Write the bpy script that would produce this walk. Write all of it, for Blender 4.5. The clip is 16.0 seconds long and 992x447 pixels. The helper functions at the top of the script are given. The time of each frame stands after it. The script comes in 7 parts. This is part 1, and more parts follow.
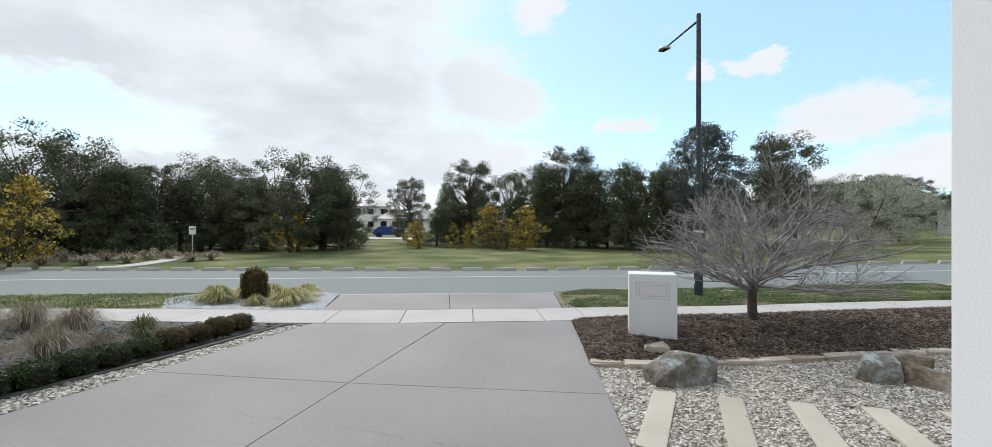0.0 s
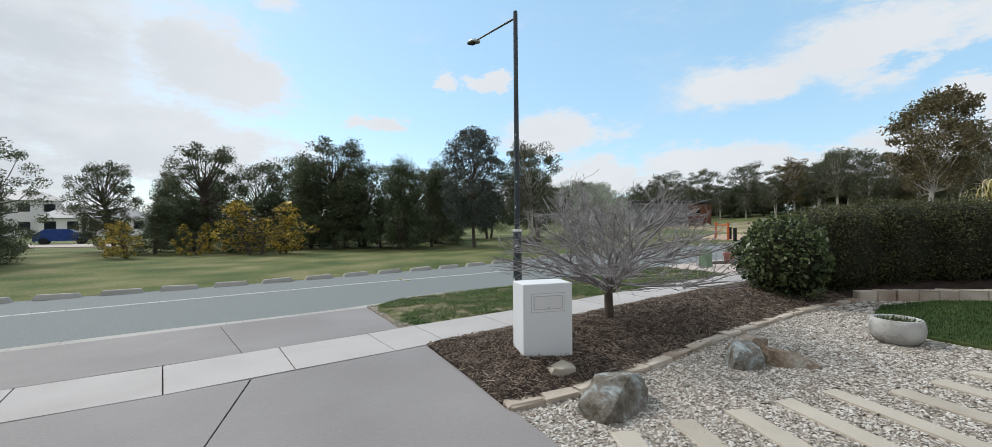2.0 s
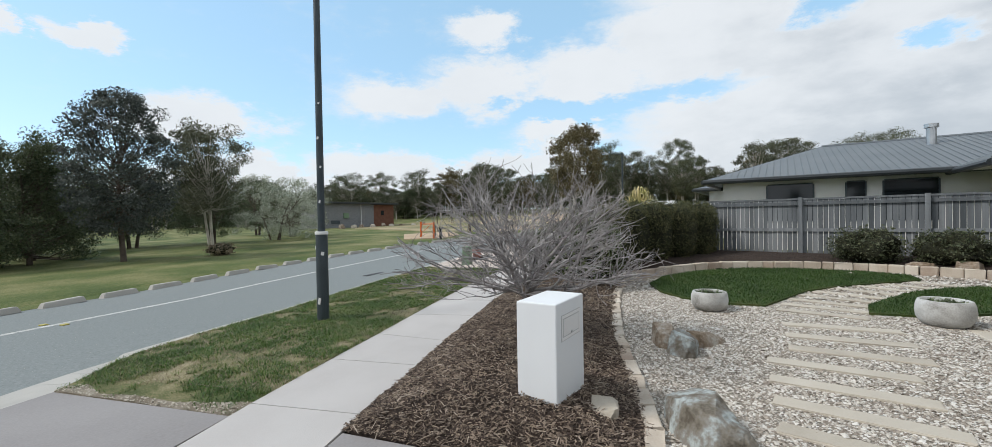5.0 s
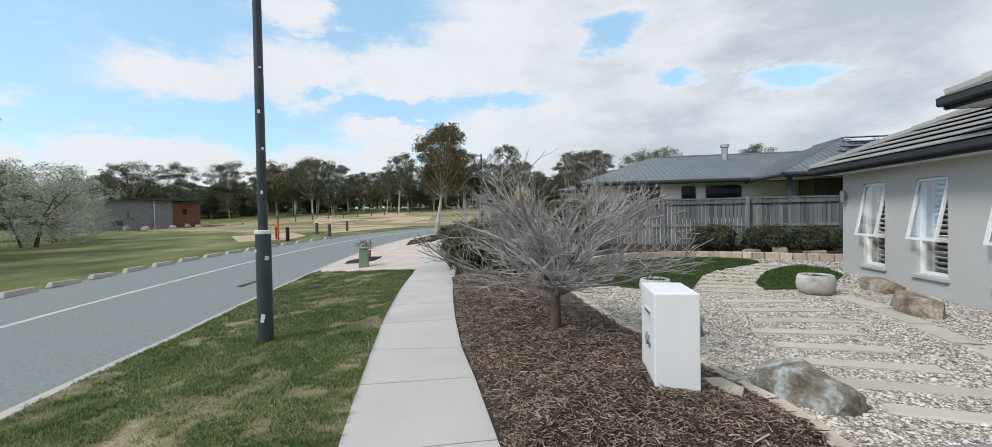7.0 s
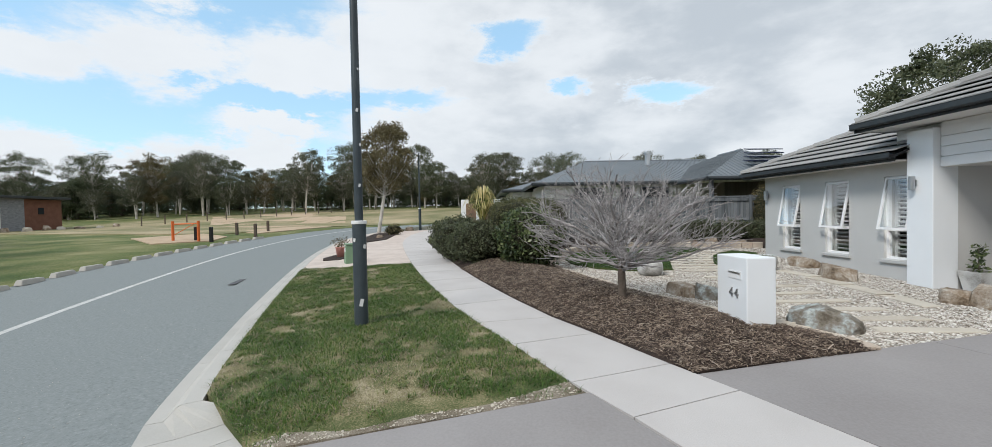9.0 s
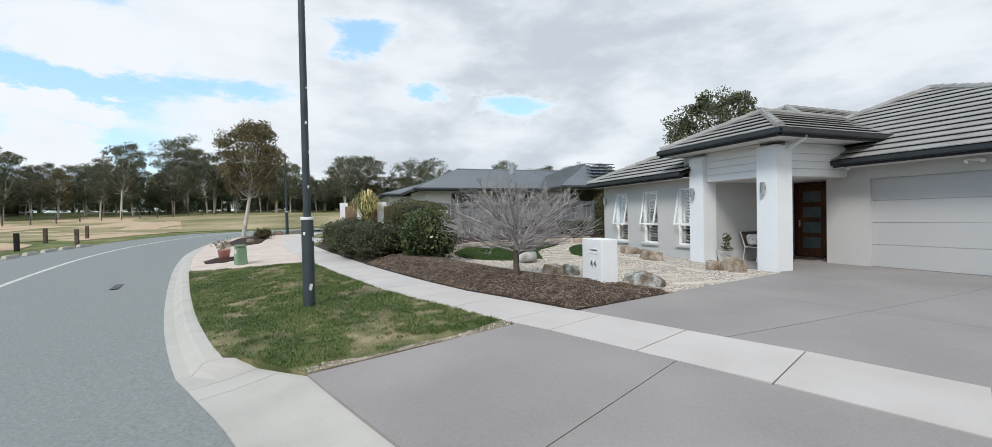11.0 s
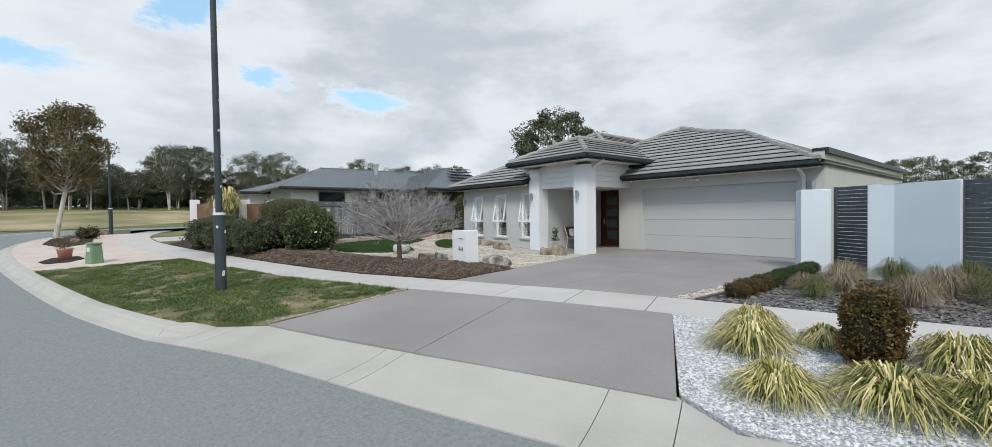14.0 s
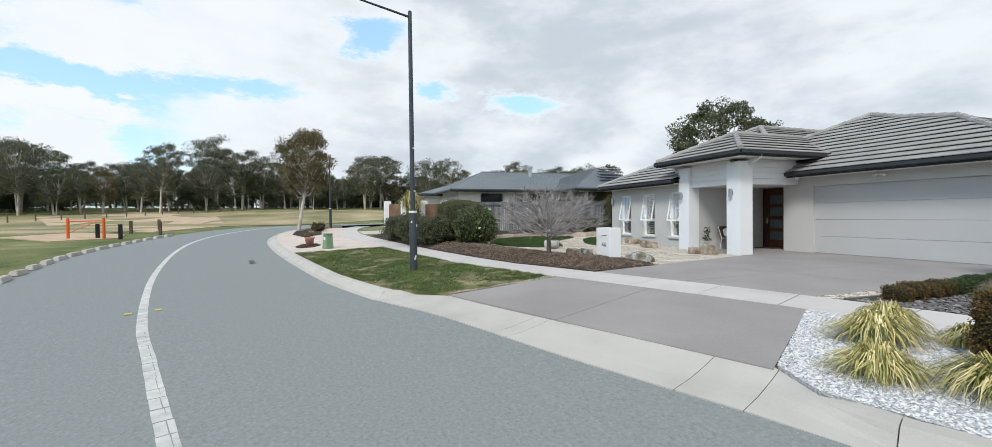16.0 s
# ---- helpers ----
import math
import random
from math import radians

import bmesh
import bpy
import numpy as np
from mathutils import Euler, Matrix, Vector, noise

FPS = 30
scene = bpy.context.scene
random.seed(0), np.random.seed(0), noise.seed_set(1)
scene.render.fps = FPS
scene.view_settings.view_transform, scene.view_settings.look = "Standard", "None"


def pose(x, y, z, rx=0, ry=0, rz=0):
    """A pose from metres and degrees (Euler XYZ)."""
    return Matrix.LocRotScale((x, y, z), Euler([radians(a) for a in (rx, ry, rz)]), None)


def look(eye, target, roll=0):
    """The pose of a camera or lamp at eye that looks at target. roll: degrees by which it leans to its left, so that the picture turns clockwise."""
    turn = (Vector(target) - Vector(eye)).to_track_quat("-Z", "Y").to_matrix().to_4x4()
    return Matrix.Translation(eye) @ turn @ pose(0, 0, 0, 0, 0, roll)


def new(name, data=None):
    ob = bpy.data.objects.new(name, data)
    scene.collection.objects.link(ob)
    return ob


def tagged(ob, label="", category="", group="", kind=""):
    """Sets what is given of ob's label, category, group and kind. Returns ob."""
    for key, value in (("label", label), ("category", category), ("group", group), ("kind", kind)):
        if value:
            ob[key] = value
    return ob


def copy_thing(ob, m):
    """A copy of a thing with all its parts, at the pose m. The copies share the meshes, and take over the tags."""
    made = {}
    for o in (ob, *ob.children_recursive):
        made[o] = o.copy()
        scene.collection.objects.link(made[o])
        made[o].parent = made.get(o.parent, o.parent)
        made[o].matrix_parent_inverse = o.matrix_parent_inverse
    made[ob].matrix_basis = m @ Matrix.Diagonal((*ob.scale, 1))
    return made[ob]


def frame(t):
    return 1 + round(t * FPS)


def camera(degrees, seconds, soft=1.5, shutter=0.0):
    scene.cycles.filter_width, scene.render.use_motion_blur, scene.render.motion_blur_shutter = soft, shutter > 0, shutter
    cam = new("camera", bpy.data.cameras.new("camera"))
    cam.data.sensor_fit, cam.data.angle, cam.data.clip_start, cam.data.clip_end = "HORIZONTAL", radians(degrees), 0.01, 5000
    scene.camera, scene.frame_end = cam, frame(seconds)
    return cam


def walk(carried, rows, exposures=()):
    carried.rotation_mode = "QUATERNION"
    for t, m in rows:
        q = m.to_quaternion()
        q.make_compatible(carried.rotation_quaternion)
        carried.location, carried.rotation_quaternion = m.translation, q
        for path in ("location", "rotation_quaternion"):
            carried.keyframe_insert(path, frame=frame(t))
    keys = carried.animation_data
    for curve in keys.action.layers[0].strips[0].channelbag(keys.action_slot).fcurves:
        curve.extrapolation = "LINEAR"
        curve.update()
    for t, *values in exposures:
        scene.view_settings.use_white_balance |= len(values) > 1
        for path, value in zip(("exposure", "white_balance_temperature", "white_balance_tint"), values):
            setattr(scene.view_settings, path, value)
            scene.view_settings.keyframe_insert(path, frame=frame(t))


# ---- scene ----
cam = camera(97.2, 16.0, soft=0.6)

PATH = [
    (0, (3.174, 0.266, 1.638), (2.593, 2.18, 1.642), 0.1),
    (0.5, (2.613, 0.529, 1.693), (2.236, 2.493, 1.681), 0.3),
    (1, (2.3, 0.896, 1.663), (2.16, 2.891, 1.661), -0.0),
    (1.5, (2.037, 1.287, 1.663), (2.178, 3.282, 1.663), -0.4),
    (2, (1.672, 1.699, 1.696), (2.176, 3.634, 1.686), -0.5),
    (2.5, (1.373, 2.155, 1.686), (2.126, 4.008, 1.675), -0.6),
    (3, (1.031, 2.653, 1.672), (2.022, 4.39, 1.664), -0.6),
    (3.5, (0.787, 3.177, 1.668), (1.97, 4.79, 1.654), -0.7),
    (4, (0.536, 3.728, 1.643), (1.923, 5.169, 1.63), -0.8),
    (4.5, (0.307, 4.249, 1.667), (1.839, 5.534, 1.647), -1.0),
    (5, (0.058, 4.809, 1.679), (1.728, 5.909, 1.655), -1.0),
    (7.5, (-0.834, 7.89, 1.627), (1.15, 8.137, 1.593), -1.0),
    (8, (-1.17, 8.545, 1.58), (0.825, 8.688, 1.549), -1.0),
    (8.2, (-1.294, 8.847, 1.583), (0.704, 8.939, 1.547), -1.0),
    (10.5, (-2.993, 10.813, 1.467), (-1.054, 10.325, 1.438), -1.3),
    (11, (-3.466, 11.167, 1.439), (-1.595, 10.461, 1.408), -1.2),
    (11.5, (-3.847, 11.493, 1.384), (-2.048, 10.621, 1.352), -1.2),
    (12, (-4.343, 11.773, 1.367), (-2.639, 10.727, 1.335), -1.3),
    (12.5, (-4.687, 12.063, 1.399), (-3.06, 10.901, 1.356), -1.0),
    (13, (-4.913, 12.379, 1.39), (-3.369, 11.108, 1.347), -0.9),
    (13.5, (-5.159, 12.619, 1.376), (-3.621, 11.341, 1.336), -0.9),
    (14, (-5.439, 12.828, 1.386), (-3.895, 11.557, 1.343), -0.9),
    (14.5, (-5.66, 13.018, 1.429), (-4.095, 11.773, 1.381), -1.0),
    (15, (-6.021, 13.157, 1.365), (-4.366, 12.034, 1.329), -1.0),
    (15.5, (-6.35, 13.266, 1.353), (-4.596, 12.304, 1.318), -0.9),
    (16, (-6.642, 13.345, 1.348), (-4.759, 12.671, 1.313), -0.7),
]
walk(cam, [(t, look(eye, target, roll)) for t, eye, target, roll in PATH], [(0, 0.1), (2, -0.08), (5, 0.0), (8, 0.0), (10.5, 0.14), (12.5, 0.05), (14, 0.03), (16, 0.17)])


# ---- light: a bright sky with broken cumulus, the sun veiled by cloud over the street ----
SUN_DIR = Vector((-0.62, 0.70, 0.95)).normalized()
world = bpy.data.worlds.new("world")
scene.world = world
world.use_nodes = True


# clouds and blue gaps: bearing, height, half width and half height in degrees
CUMULUS = [(134, 19, 22, 8), (153, 17, 12, 8), (113, 8, 13, 5), (109, 17, 8, 5), (101, 26, 4, 3), (67, 11, 8, 2.6), (63.5, 5.2, 6, 2.4), (46.5, 15, 7.5, 2.8), (35, 16.8, 8, 3.6), (22.5, 17.5, 8, 3.6), (40, 6, 11, 2.2),
           (25, 10.8, 6, 1.6), (34, 23, 6, 2.2), (12, 20.5, 8, 4.5), (50, 6.5, 8, 2.2), (76, 18, 3.2, 1.0), (82, 17.8, 1.8, 1.0), (27, 7, 8, 2.6), (91, 12.5, 3.2, 1.0), (54, 4, 30, 1.5)]
BLUE_GAPS = [(23, 13.6, 9, 1.6), (-5.3, 22, 4.5, 1.9), (-11.9, 15.5, 3.2, 1.3), (-23.7, 14, 4.5, 1.5), (10.3, 14.5, 6, 1.7), (150, 10, 9, 3)]


def sky_nodes(tree):
    n, l = tree.nodes, tree.links
    n.clear()
    out = n.new("ShaderNodeOutputWorld")
    bg = n.new("ShaderNodeBackground")
    sky = n.new("ShaderNodeTexSky")
    sky.sky_type = "NISHITA"
    sky.sun_disc = False
    sky.sun_elevation = math.asin(SUN_DIR.z)
    sky.sun_rotation = math.atan2(SUN_DIR.x, SUN_DIR.y)
    sky.air_density, sky.dust_density, sky.ozone_density = 1.0, 0.6, 1.6
    tc = n.new("ShaderNodeTexCoord")

    def link(value, socket):
        if isinstance(value, bpy.types.NodeSocket):
            l.new(value, socket)
        else:
            socket.default_value = value

    def calc(op, a, b=0.0, c=0.0):
        k = n.new("ShaderNodeMath")
        k.operation = op
        for value, socket in zip((a, b, c), k.inputs):
            link(value, socket)
        return k.outputs[0]

    def span(value, lo, hi, smooth=True):
        k = n.new("ShaderNodeMapRange")
        k.interpolation_type = "SMOOTHSTEP" if smooth else "LINEAR"
        k.inputs["From Min"].default_value, k.inputs["From Max"].default_value = lo, hi
        l.new(value, k.inputs["Value"])
        return k.outputs[0]

    def fluff(vector, scale, detail, rough, seed):
        t = n.new("ShaderNodeTexNoise")
        t.noise_dimensions = "4D"
        t.inputs["W"].default_value, t.inputs["Scale"].default_value = seed, scale
        t.inputs["Detail"].default_value, t.inputs["Roughness"].default_value = detail, rough
        l.new(vector, t.inputs["Vector"])
        return t.outputs["Fac"]

    # bearing from the east and height over the horizon, in degrees, roughened so that the clouds have ragged rims
    sep = n.new("ShaderNodeSeparateXYZ")
    l.new(tc.outputs["Generated"], sep.inputs[0])
    bearing = calc("MULTIPLY", calc("ARCTAN2", sep.outputs["Y"], sep.outputs["X"]), 57.3)
    height = calc("MULTIPLY", calc("ARCSINE", sep.outputs["Z"]), 57.3)
    flat = n.new("ShaderNodeMapping")
    flat.inputs["Scale"].default_value = (1.0, 1.0, 2.2)
    l.new(tc.outputs["Generated"], flat.inputs["Vector"])
    ragged = fluff(flat.outputs[0], 5.0, 10.0, 0.68, 3.3)
    ragged2 = fluff(flat.outputs[0], 6.5, 10.0, 0.68, 9.1)
    place = n.new("ShaderNodeCombineXYZ")
    l.new(calc("MULTIPLY_ADD", ragged, 22.0, calc("SUBTRACT", bearing, 11.0)), place.inputs[0])
    l.new(calc("MULTIPLY_ADD", ragged2, 9.0, calc("SUBTRACT", height, 4.5)), place.inputs[1])

    def bank(shapes):
        total = None
        for a, e, ra, re in shapes:
            v = n.new("ShaderNodeVectorMath")
            v.operation = "MULTIPLY_ADD"
            l.new(place.outputs[0], v.inputs[0])
            v.inputs[1].default_value, v.inputs[2].default_value = (1 / ra, 1 / re, 0), (-a / ra, -e / re, 0)
            d = n.new("ShaderNodeVectorMath")
            d.operation = "LENGTH"
            l.new(v.outputs[0], d.inputs[0])
            one = span(d.outputs["Value"], 1.5, 0.2)
            total = one if total is None else calc("MAXIMUM", total, one)
        return total

    cumulus = bank(CUMULUS)
    gaps = bank(BLUE_GAPS)
    # closed cloud to the south-east, and over the north-west where the sun is veiled
    veil = calc("MAXIMUM", calc("MULTIPLY", span(bearing, 27.0, 4.0), 0.9), calc("MULTIPLY", span(bearing, 100.0, 124.0), 0.78))
    field = calc("ADD", calc("MAXIMUM", cumulus, veil), calc("MULTIPLY_ADD", ragged, 1.0, -0.5))
    field = calc("SUBTRACT", field, calc("MULTIPLY", gaps, 0.85))
    field = calc("ADD", field, calc("MULTIPLY_ADD", fluff(flat.outputs[0], 15.0, 8.0, 0.62, 5.5), 0.7, -0.35))
    cover = calc("MULTIPLY", span(field, 0.02, 0.74), 0.96)
    # grey undersides where the cloud is thick
    puff = fluff(flat.outputs[0], 3.0, 6.0, 0.5, 1.7)
    shade = calc("ADD", calc("MULTIPLY", span(bearing, 22.0, -14.0), 0.72), calc("MULTIPLY_ADD", span(bearing, 100.0, 130.0), 0.42, 0.14))
    soft = calc("MULTIPLY_ADD", fluff(flat.outputs[0], 9.0, 6.0, 0.55, 7.7), 0.5, calc("MULTIPLY_ADD", puff, 1.0, -0.25))
    grey = calc("MULTIPLY", calc("MULTIPLY", shade, calc("MULTIPLY_ADD", span(soft, 0.36, 0.68), 0.85, 0.15)), span(field, 0.3, 0.9))
    tint = n.new("ShaderNodeMix")
    tint.data_type = "RGBA"
    tint.inputs["A"].default_value = (8.4, 8.75, 9.1, 1)
    tint.inputs["B"].default_value = (4.8, 5.35, 5.95, 1)
    l.new(grey, tint.inputs["Factor"])
    # the clear part of the sky, lifted to the film's pale blue
    lift = n.new("ShaderNodeMix")
    lift.data_type = "RGBA"
    lift.blend_type = "ADD"
    lift.inputs["Factor"].default_value = 1.0
    lift.inputs["B"].default_value = (2.5, 4.2, 5.3, 1)
    l.new(sky.outputs[0], lift.inputs["A"])
    mix = n.new("ShaderNodeMix")
    mix.data_type = "RGBA"
    l.new(cover, mix.inputs["Factor"])
    l.new(lift.outputs["Result"], mix.inputs["A"])
    l.new(tint.outputs["Result"], mix.inputs["B"])
    l.new(mix.outputs["Result"], bg.inputs["Color"])
    bg.inputs["Strength"].default_value = 0.1
    l.new(bg.outputs[0], out.inputs["Surface"])


sky_nodes(world.node_tree)
sun = new("sun", bpy.data.lights.new("sun", "SUN"))
sun.data.energy, sun.data.angle, sun.data.color = 2.45, radians(14), (1.0, 0.965, 0.92)
sun.matrix_world = look(SUN_DIR * 50, (0, 0, 0))



# ---- materials ----
def material(name, colours, scale=4.0, fine=60.0, rough=0.8, bump=0.2, metal=0.0, island=0.0, rand=0.0, detail=6.0,
             fine_mix=0.35, bump_scale=None, spec=0.3, voronoi=0.0, distance=0.01, stretch=(1, 1, 1), trans=0.0):
    """Procedural surface in world metres: colours blended by a broad noise, grain by a fine one, relief from the grain."""
    m = bpy.data.materials.new(name)
    m.use_nodes = True
    n, l = m.node_tree.nodes, m.node_tree.links
    b = n["Principled BSDF"]
    geo = n.new("ShaderNodeNewGeometry")
    mp = n.new("ShaderNodeMapping")
    mp.inputs["Scale"].default_value = stretch
    l.new(geo.outputs["Position"], mp.inputs["Vector"])

    def tex(s, d):
        t = n.new("ShaderNodeTexNoise")
        t.inputs["Scale"].default_value, t.inputs["Detail"].default_value = s, d
        l.new(mp.outputs[0], t.inputs["Vector"])
        return t

    broad, grain = tex(scale, detail), tex(fine, 4.0)
    add = n.new("ShaderNodeMath")
    add.operation = "MULTIPLY_ADD"
    l.new(grain.outputs["Fac"], add.inputs[0])
    add.inputs[1].default_value = fine_mix
    l.new(broad.outputs["Fac"], add.inputs[2])
    value = add.outputs[0]
    shift = -0.5 * fine_mix
    for amount, src in ((island, geo.outputs["Random Per Island"]), (rand, None)):
        if amount:
            if src is None:
                src = n.new("ShaderNodeObjectInfo").outputs["Random"]
            a2 = n.new("ShaderNodeMath")
            a2.operation = "MULTIPLY_ADD"
            l.new(src, a2.inputs[0])
            a2.inputs[1].default_value = amount
            l.new(value, a2.inputs[2])
            value = a2.outputs[0]
            shift -= 0.5 * amount
    off = n.new("ShaderNodeMath")
    off.operation = "ADD"
    off.inputs[1].default_value = shift
    l.new(value, off.inputs[0])
    ramp = n.new("ShaderNodeValToRGB")
    el = ramp.color_ramp.elements
    lo, hi = (0.28, 0.72) if not (island or rand) else (0.12, 0.88)
    for i, c in enumerate(colours):
        p = lo + (hi - lo) * i / max(1, len(colours) - 1)
        e = el[i] if i < 2 else el.new(p)
        e.position, e.color = p, (*c, 1)
    if len(colours) == 1:
        el[1].color = (*colours[0], 1)
    l.new(off.outputs[0], ramp.inputs["Fac"])
    l.new(ramp.outputs[0], b.inputs["Base Color"])
    b.inputs["Roughness"].default_value, b.inputs["Metallic"].default_value = rough, metal
    b.inputs["Specular IOR Level"].default_value = spec
    if bump:
        bp = n.new("ShaderNodeBump")
        bp.inputs["Strength"].default_value, bp.inputs["Distance"].default_value = bump, distance
        src = grain.outputs["Fac"]
        if bump_scale:
            src = tex(bump_scale, 5.0).outputs["Fac"]
        if voronoi:
            v = n.new("ShaderNodeTexVoronoi")
            v.inputs["Scale"].default_value = voronoi
            l.new(mp.outputs[0], v.inputs["Vector"])
            src = v.outputs["Distance"]
        l.new(src, bp.inputs["Height"])
        l.new(bp.outputs[0], b.inputs["Normal"])
    if trans:
        b.inputs["Transmission Weight"].default_value = trans
    return m


def leaf_material(name, colours, rough=0.55):
    """Leaves: colour varied from leaf to leaf, with light coming through."""
    m = material(name, colours, scale=0.8, fine=8.0, rough=rough, bump=0.0, island=0.7, fine_mix=0.2, spec=0.35)
    n, l = m.node_tree.nodes, m.node_tree.links
    b = n["Principled BSDF"]
    tr = n.new("ShaderNodeBsdfTranslucent")
    src = b.inputs["Base Color"].links[0].from_socket
    l.new(src, tr.inputs["Color"])
    mx = n.new("ShaderNodeMixShader")
    mx.inputs[0].default_value = 0.22
    l.new(b.outputs[0], mx.inputs[1])
    l.new(tr.outputs[0], mx.inputs[2])
    l.new(mx.outputs[0], n["Material Output"].inputs["Surface"])
    return m


M_ROAD = material("asphalt", [(0.165, 0.182, 0.179), (0.205, 0.223, 0.219), (0.218, 0.236, 0.232), (0.26, 0.278, 0.273)], 30, 75, 0.85, 0.2, fine_mix=0.6, distance=0.006)
M_PATCH = material("asphalt_patch", [(0.09, 0.09, 0.095), (0.13, 0.13, 0.135)], 2, 130, 0.9, 0.5)
M_LINE = material("road_paint", [(0.4, 0.395, 0.375), (0.6, 0.595, 0.57)], 6, 70, 0.7, 0.3)
M_PATH = material("broomed_concrete", [(0.43, 0.4, 0.38), (0.495, 0.467, 0.446), (0.535, 0.507, 0.485)], 1.1, 90, 0.85, 0.25, rand=0.25)
M_KERB = material("kerb_concrete", [(0.35, 0.334, 0.305), (0.435, 0.418, 0.385), (0.48, 0.46, 0.425)], 1.4, 60, 0.85, 0.25, rand=0.15)
M_DRIVE = material("tinted_concrete", [(0.235, 0.216, 0.209), (0.272, 0.253, 0.245), (0.305, 0.285, 0.276)], 0.55, 45, 0.7, 0.15, fine_mix=0.5)
M_PAD = material("pink_aggregate", [(0.48, 0.4, 0.35), (0.6, 0.52, 0.46)], 2, 80, 0.85, 0.4, fine_mix=0.6)
M_GRASS = material("park_grass", [(0.055, 0.085, 0.024), (0.095, 0.122, 0.036), (0.165, 0.17, 0.068), (0.26, 0.235, 0.12)], 0.35, 14, 0.95, 0.8, fine_mix=0.5, distance=0.04)
M_SOILGRASS = material("verge_soil", [(0.045, 0.065, 0.018), (0.085, 0.1, 0.035), (0.22, 0.19, 0.1), (0.38, 0.33, 0.22)], 1.6, 70, 0.95, 0.8, fine_mix=0.7)
M_LAWNSOIL = material("lawn_soil", [(0.03, 0.05, 0.014), (0.05, 0.075, 0.02), (0.09, 0.1, 0.035)], 3.0, 60, 0.95, 0.8, fine_mix=0.5)
M_GRIT = material("gritty_dirt", [(0.11, 0.09, 0.06), (0.21, 0.175, 0.13), (0.36, 0.32, 0.26)], 3.0, 90, 0.95, 0.9, fine_mix=0.8)
M_BLADE = leaf_material("grass_blades", [(0.028, 0.072, 0.010), (0.06, 0.125, 0.02), (0.11, 0.185, 0.035), (0.24, 0.26, 0.085)])
M_LUSH = leaf_material("lush_blades", [(0.024, 0.058, 0.011), (0.042, 0.092, 0.017), (0.075, 0.13, 0.027)])
M_DIRT = material("pale_dirt", [(0.4, 0.3, 0.2), (0.5, 0.38, 0.27)], 1, 50, 0.95, 0.4)
M_MULCHBED = material("mulch_bed", [(0.03, 0.022, 0.018), (0.06, 0.042, 0.033)], 9, 60, 0.95, 0.8, distance=0.03)
M_STICK = material("bark_splinter", [(0.12, 0.09, 0.07), (0.24, 0.19, 0.15), (0.42, 0.35, 0.28)], 6, 80, 0.9, 0.2, island=0.9)
M_CHIP = material("bark_chip", [(0.035, 0.025, 0.02), (0.085, 0.06, 0.047), (0.15, 0.112, 0.085), (0.32, 0.25, 0.19)], 6, 80, 0.9, 0.2, island=0.9)
M_GRAVELBED = material("gravel_bed", [(0.24, 0.21, 0.175), (0.37, 0.33, 0.28)], 20, 90, 0.9, 0.8, voronoi=30, distance=0.03)
M_PEBBLE = material("river_pebble", [(0.26, 0.22, 0.18), (0.4, 0.355, 0.3), (0.5, 0.455, 0.395), (0.57, 0.53, 0.47), (0.67, 0.64, 0.595)], 9, 90, 0.7, 0.15, island=1.0)
M_WHITEBED = material("white_bed", [(0.3, 0.3, 0.3), (0.5, 0.5, 0.5)], 20, 90, 0.9, 0.8, voronoi=40, distance=0.02)
M_WHITECHIP = material("white_chip", [(0.4, 0.41, 0.43), (0.6, 0.61, 0.62), (0.7, 0.7, 0.71)], 9, 90, 0.7, 0.1, island=1.0)
M_SLATE = material("slate_chip", [(0.09, 0.085, 0.085), (0.17, 0.16, 0.155), (0.27, 0.25, 0.24)], 9, 60, 0.85, 0.2, island=0.9)
M_RENDER = material("grey_render", [(0.48, 0.475, 0.46), (0.52, 0.515, 0.5)], 0.8, 160, 0.9, 0.25, distance=0.004, fine_mix=0.2)
M_WHITE = material("white_render", [(0.715, 0.735, 0.75), (0.775, 0.795, 0.81)], 0.9, 150, 0.85, 0.2, distance=0.004, fine_mix=0.2)
# white garden walls with the blue of skylight mixed into the colour
M_PALEBLUE = material("sky_tinted_render", [(0.62, 0.675, 0.72), (0.68, 0.735, 0.78)], 0.9, 150, 0.85, 0.2, distance=0.004, fine_mix=0.2)
M_BOARD = material("white_board", [(0.68, 0.68, 0.68), (0.74, 0.74, 0.74)], 1.2, 60, 0.6, 0.08)
M_SOFFIT = material("soffit", [(0.64, 0.63, 0.61), (0.7, 0.69, 0.67)], 1.0, 40, 0.8, 0.05)
M_GDOOR = material("garage_door", [(0.445, 0.445, 0.44), (0.475, 0.475, 0.47)], 0.7, 120, 0.55, 0.08)
M_TILE = material("roof_tile", [(0.20, 0.195, 0.19), (0.29, 0.285, 0.275), (0.37, 0.36, 0.345)], 1.6, 55, 0.85, 0.35, rand=0.15, fine_mix=0.5)
M_GUTTER = material("dark_gutter", [(0.028, 0.033, 0.036), (0.04, 0.046, 0.05)], 2, 60, 0.45, 0.03)
M_STEELROOF = material("steel_roof", [(0.125, 0.145, 0.16), (0.16, 0.18, 0.195)], 0.6, 40, 0.5, 0.05, metal=0.0)
M_DARKMETAL = material("dark_metal", [(0.055, 0.07, 0.082), (0.08, 0.098, 0.112)], 3, 60, 0.5, 0.05)
M_POLE = material("pole_paint", [(0.038, 0.05, 0.058), (0.06, 0.075, 0.085)], 3, 60, 0.45, 0.05)
M_STEEL = material("brushed_steel", [(0.45, 0.46, 0.47), (0.6, 0.61, 0.62)], 4, 200, 0.35, 0.05, metal=1.0)
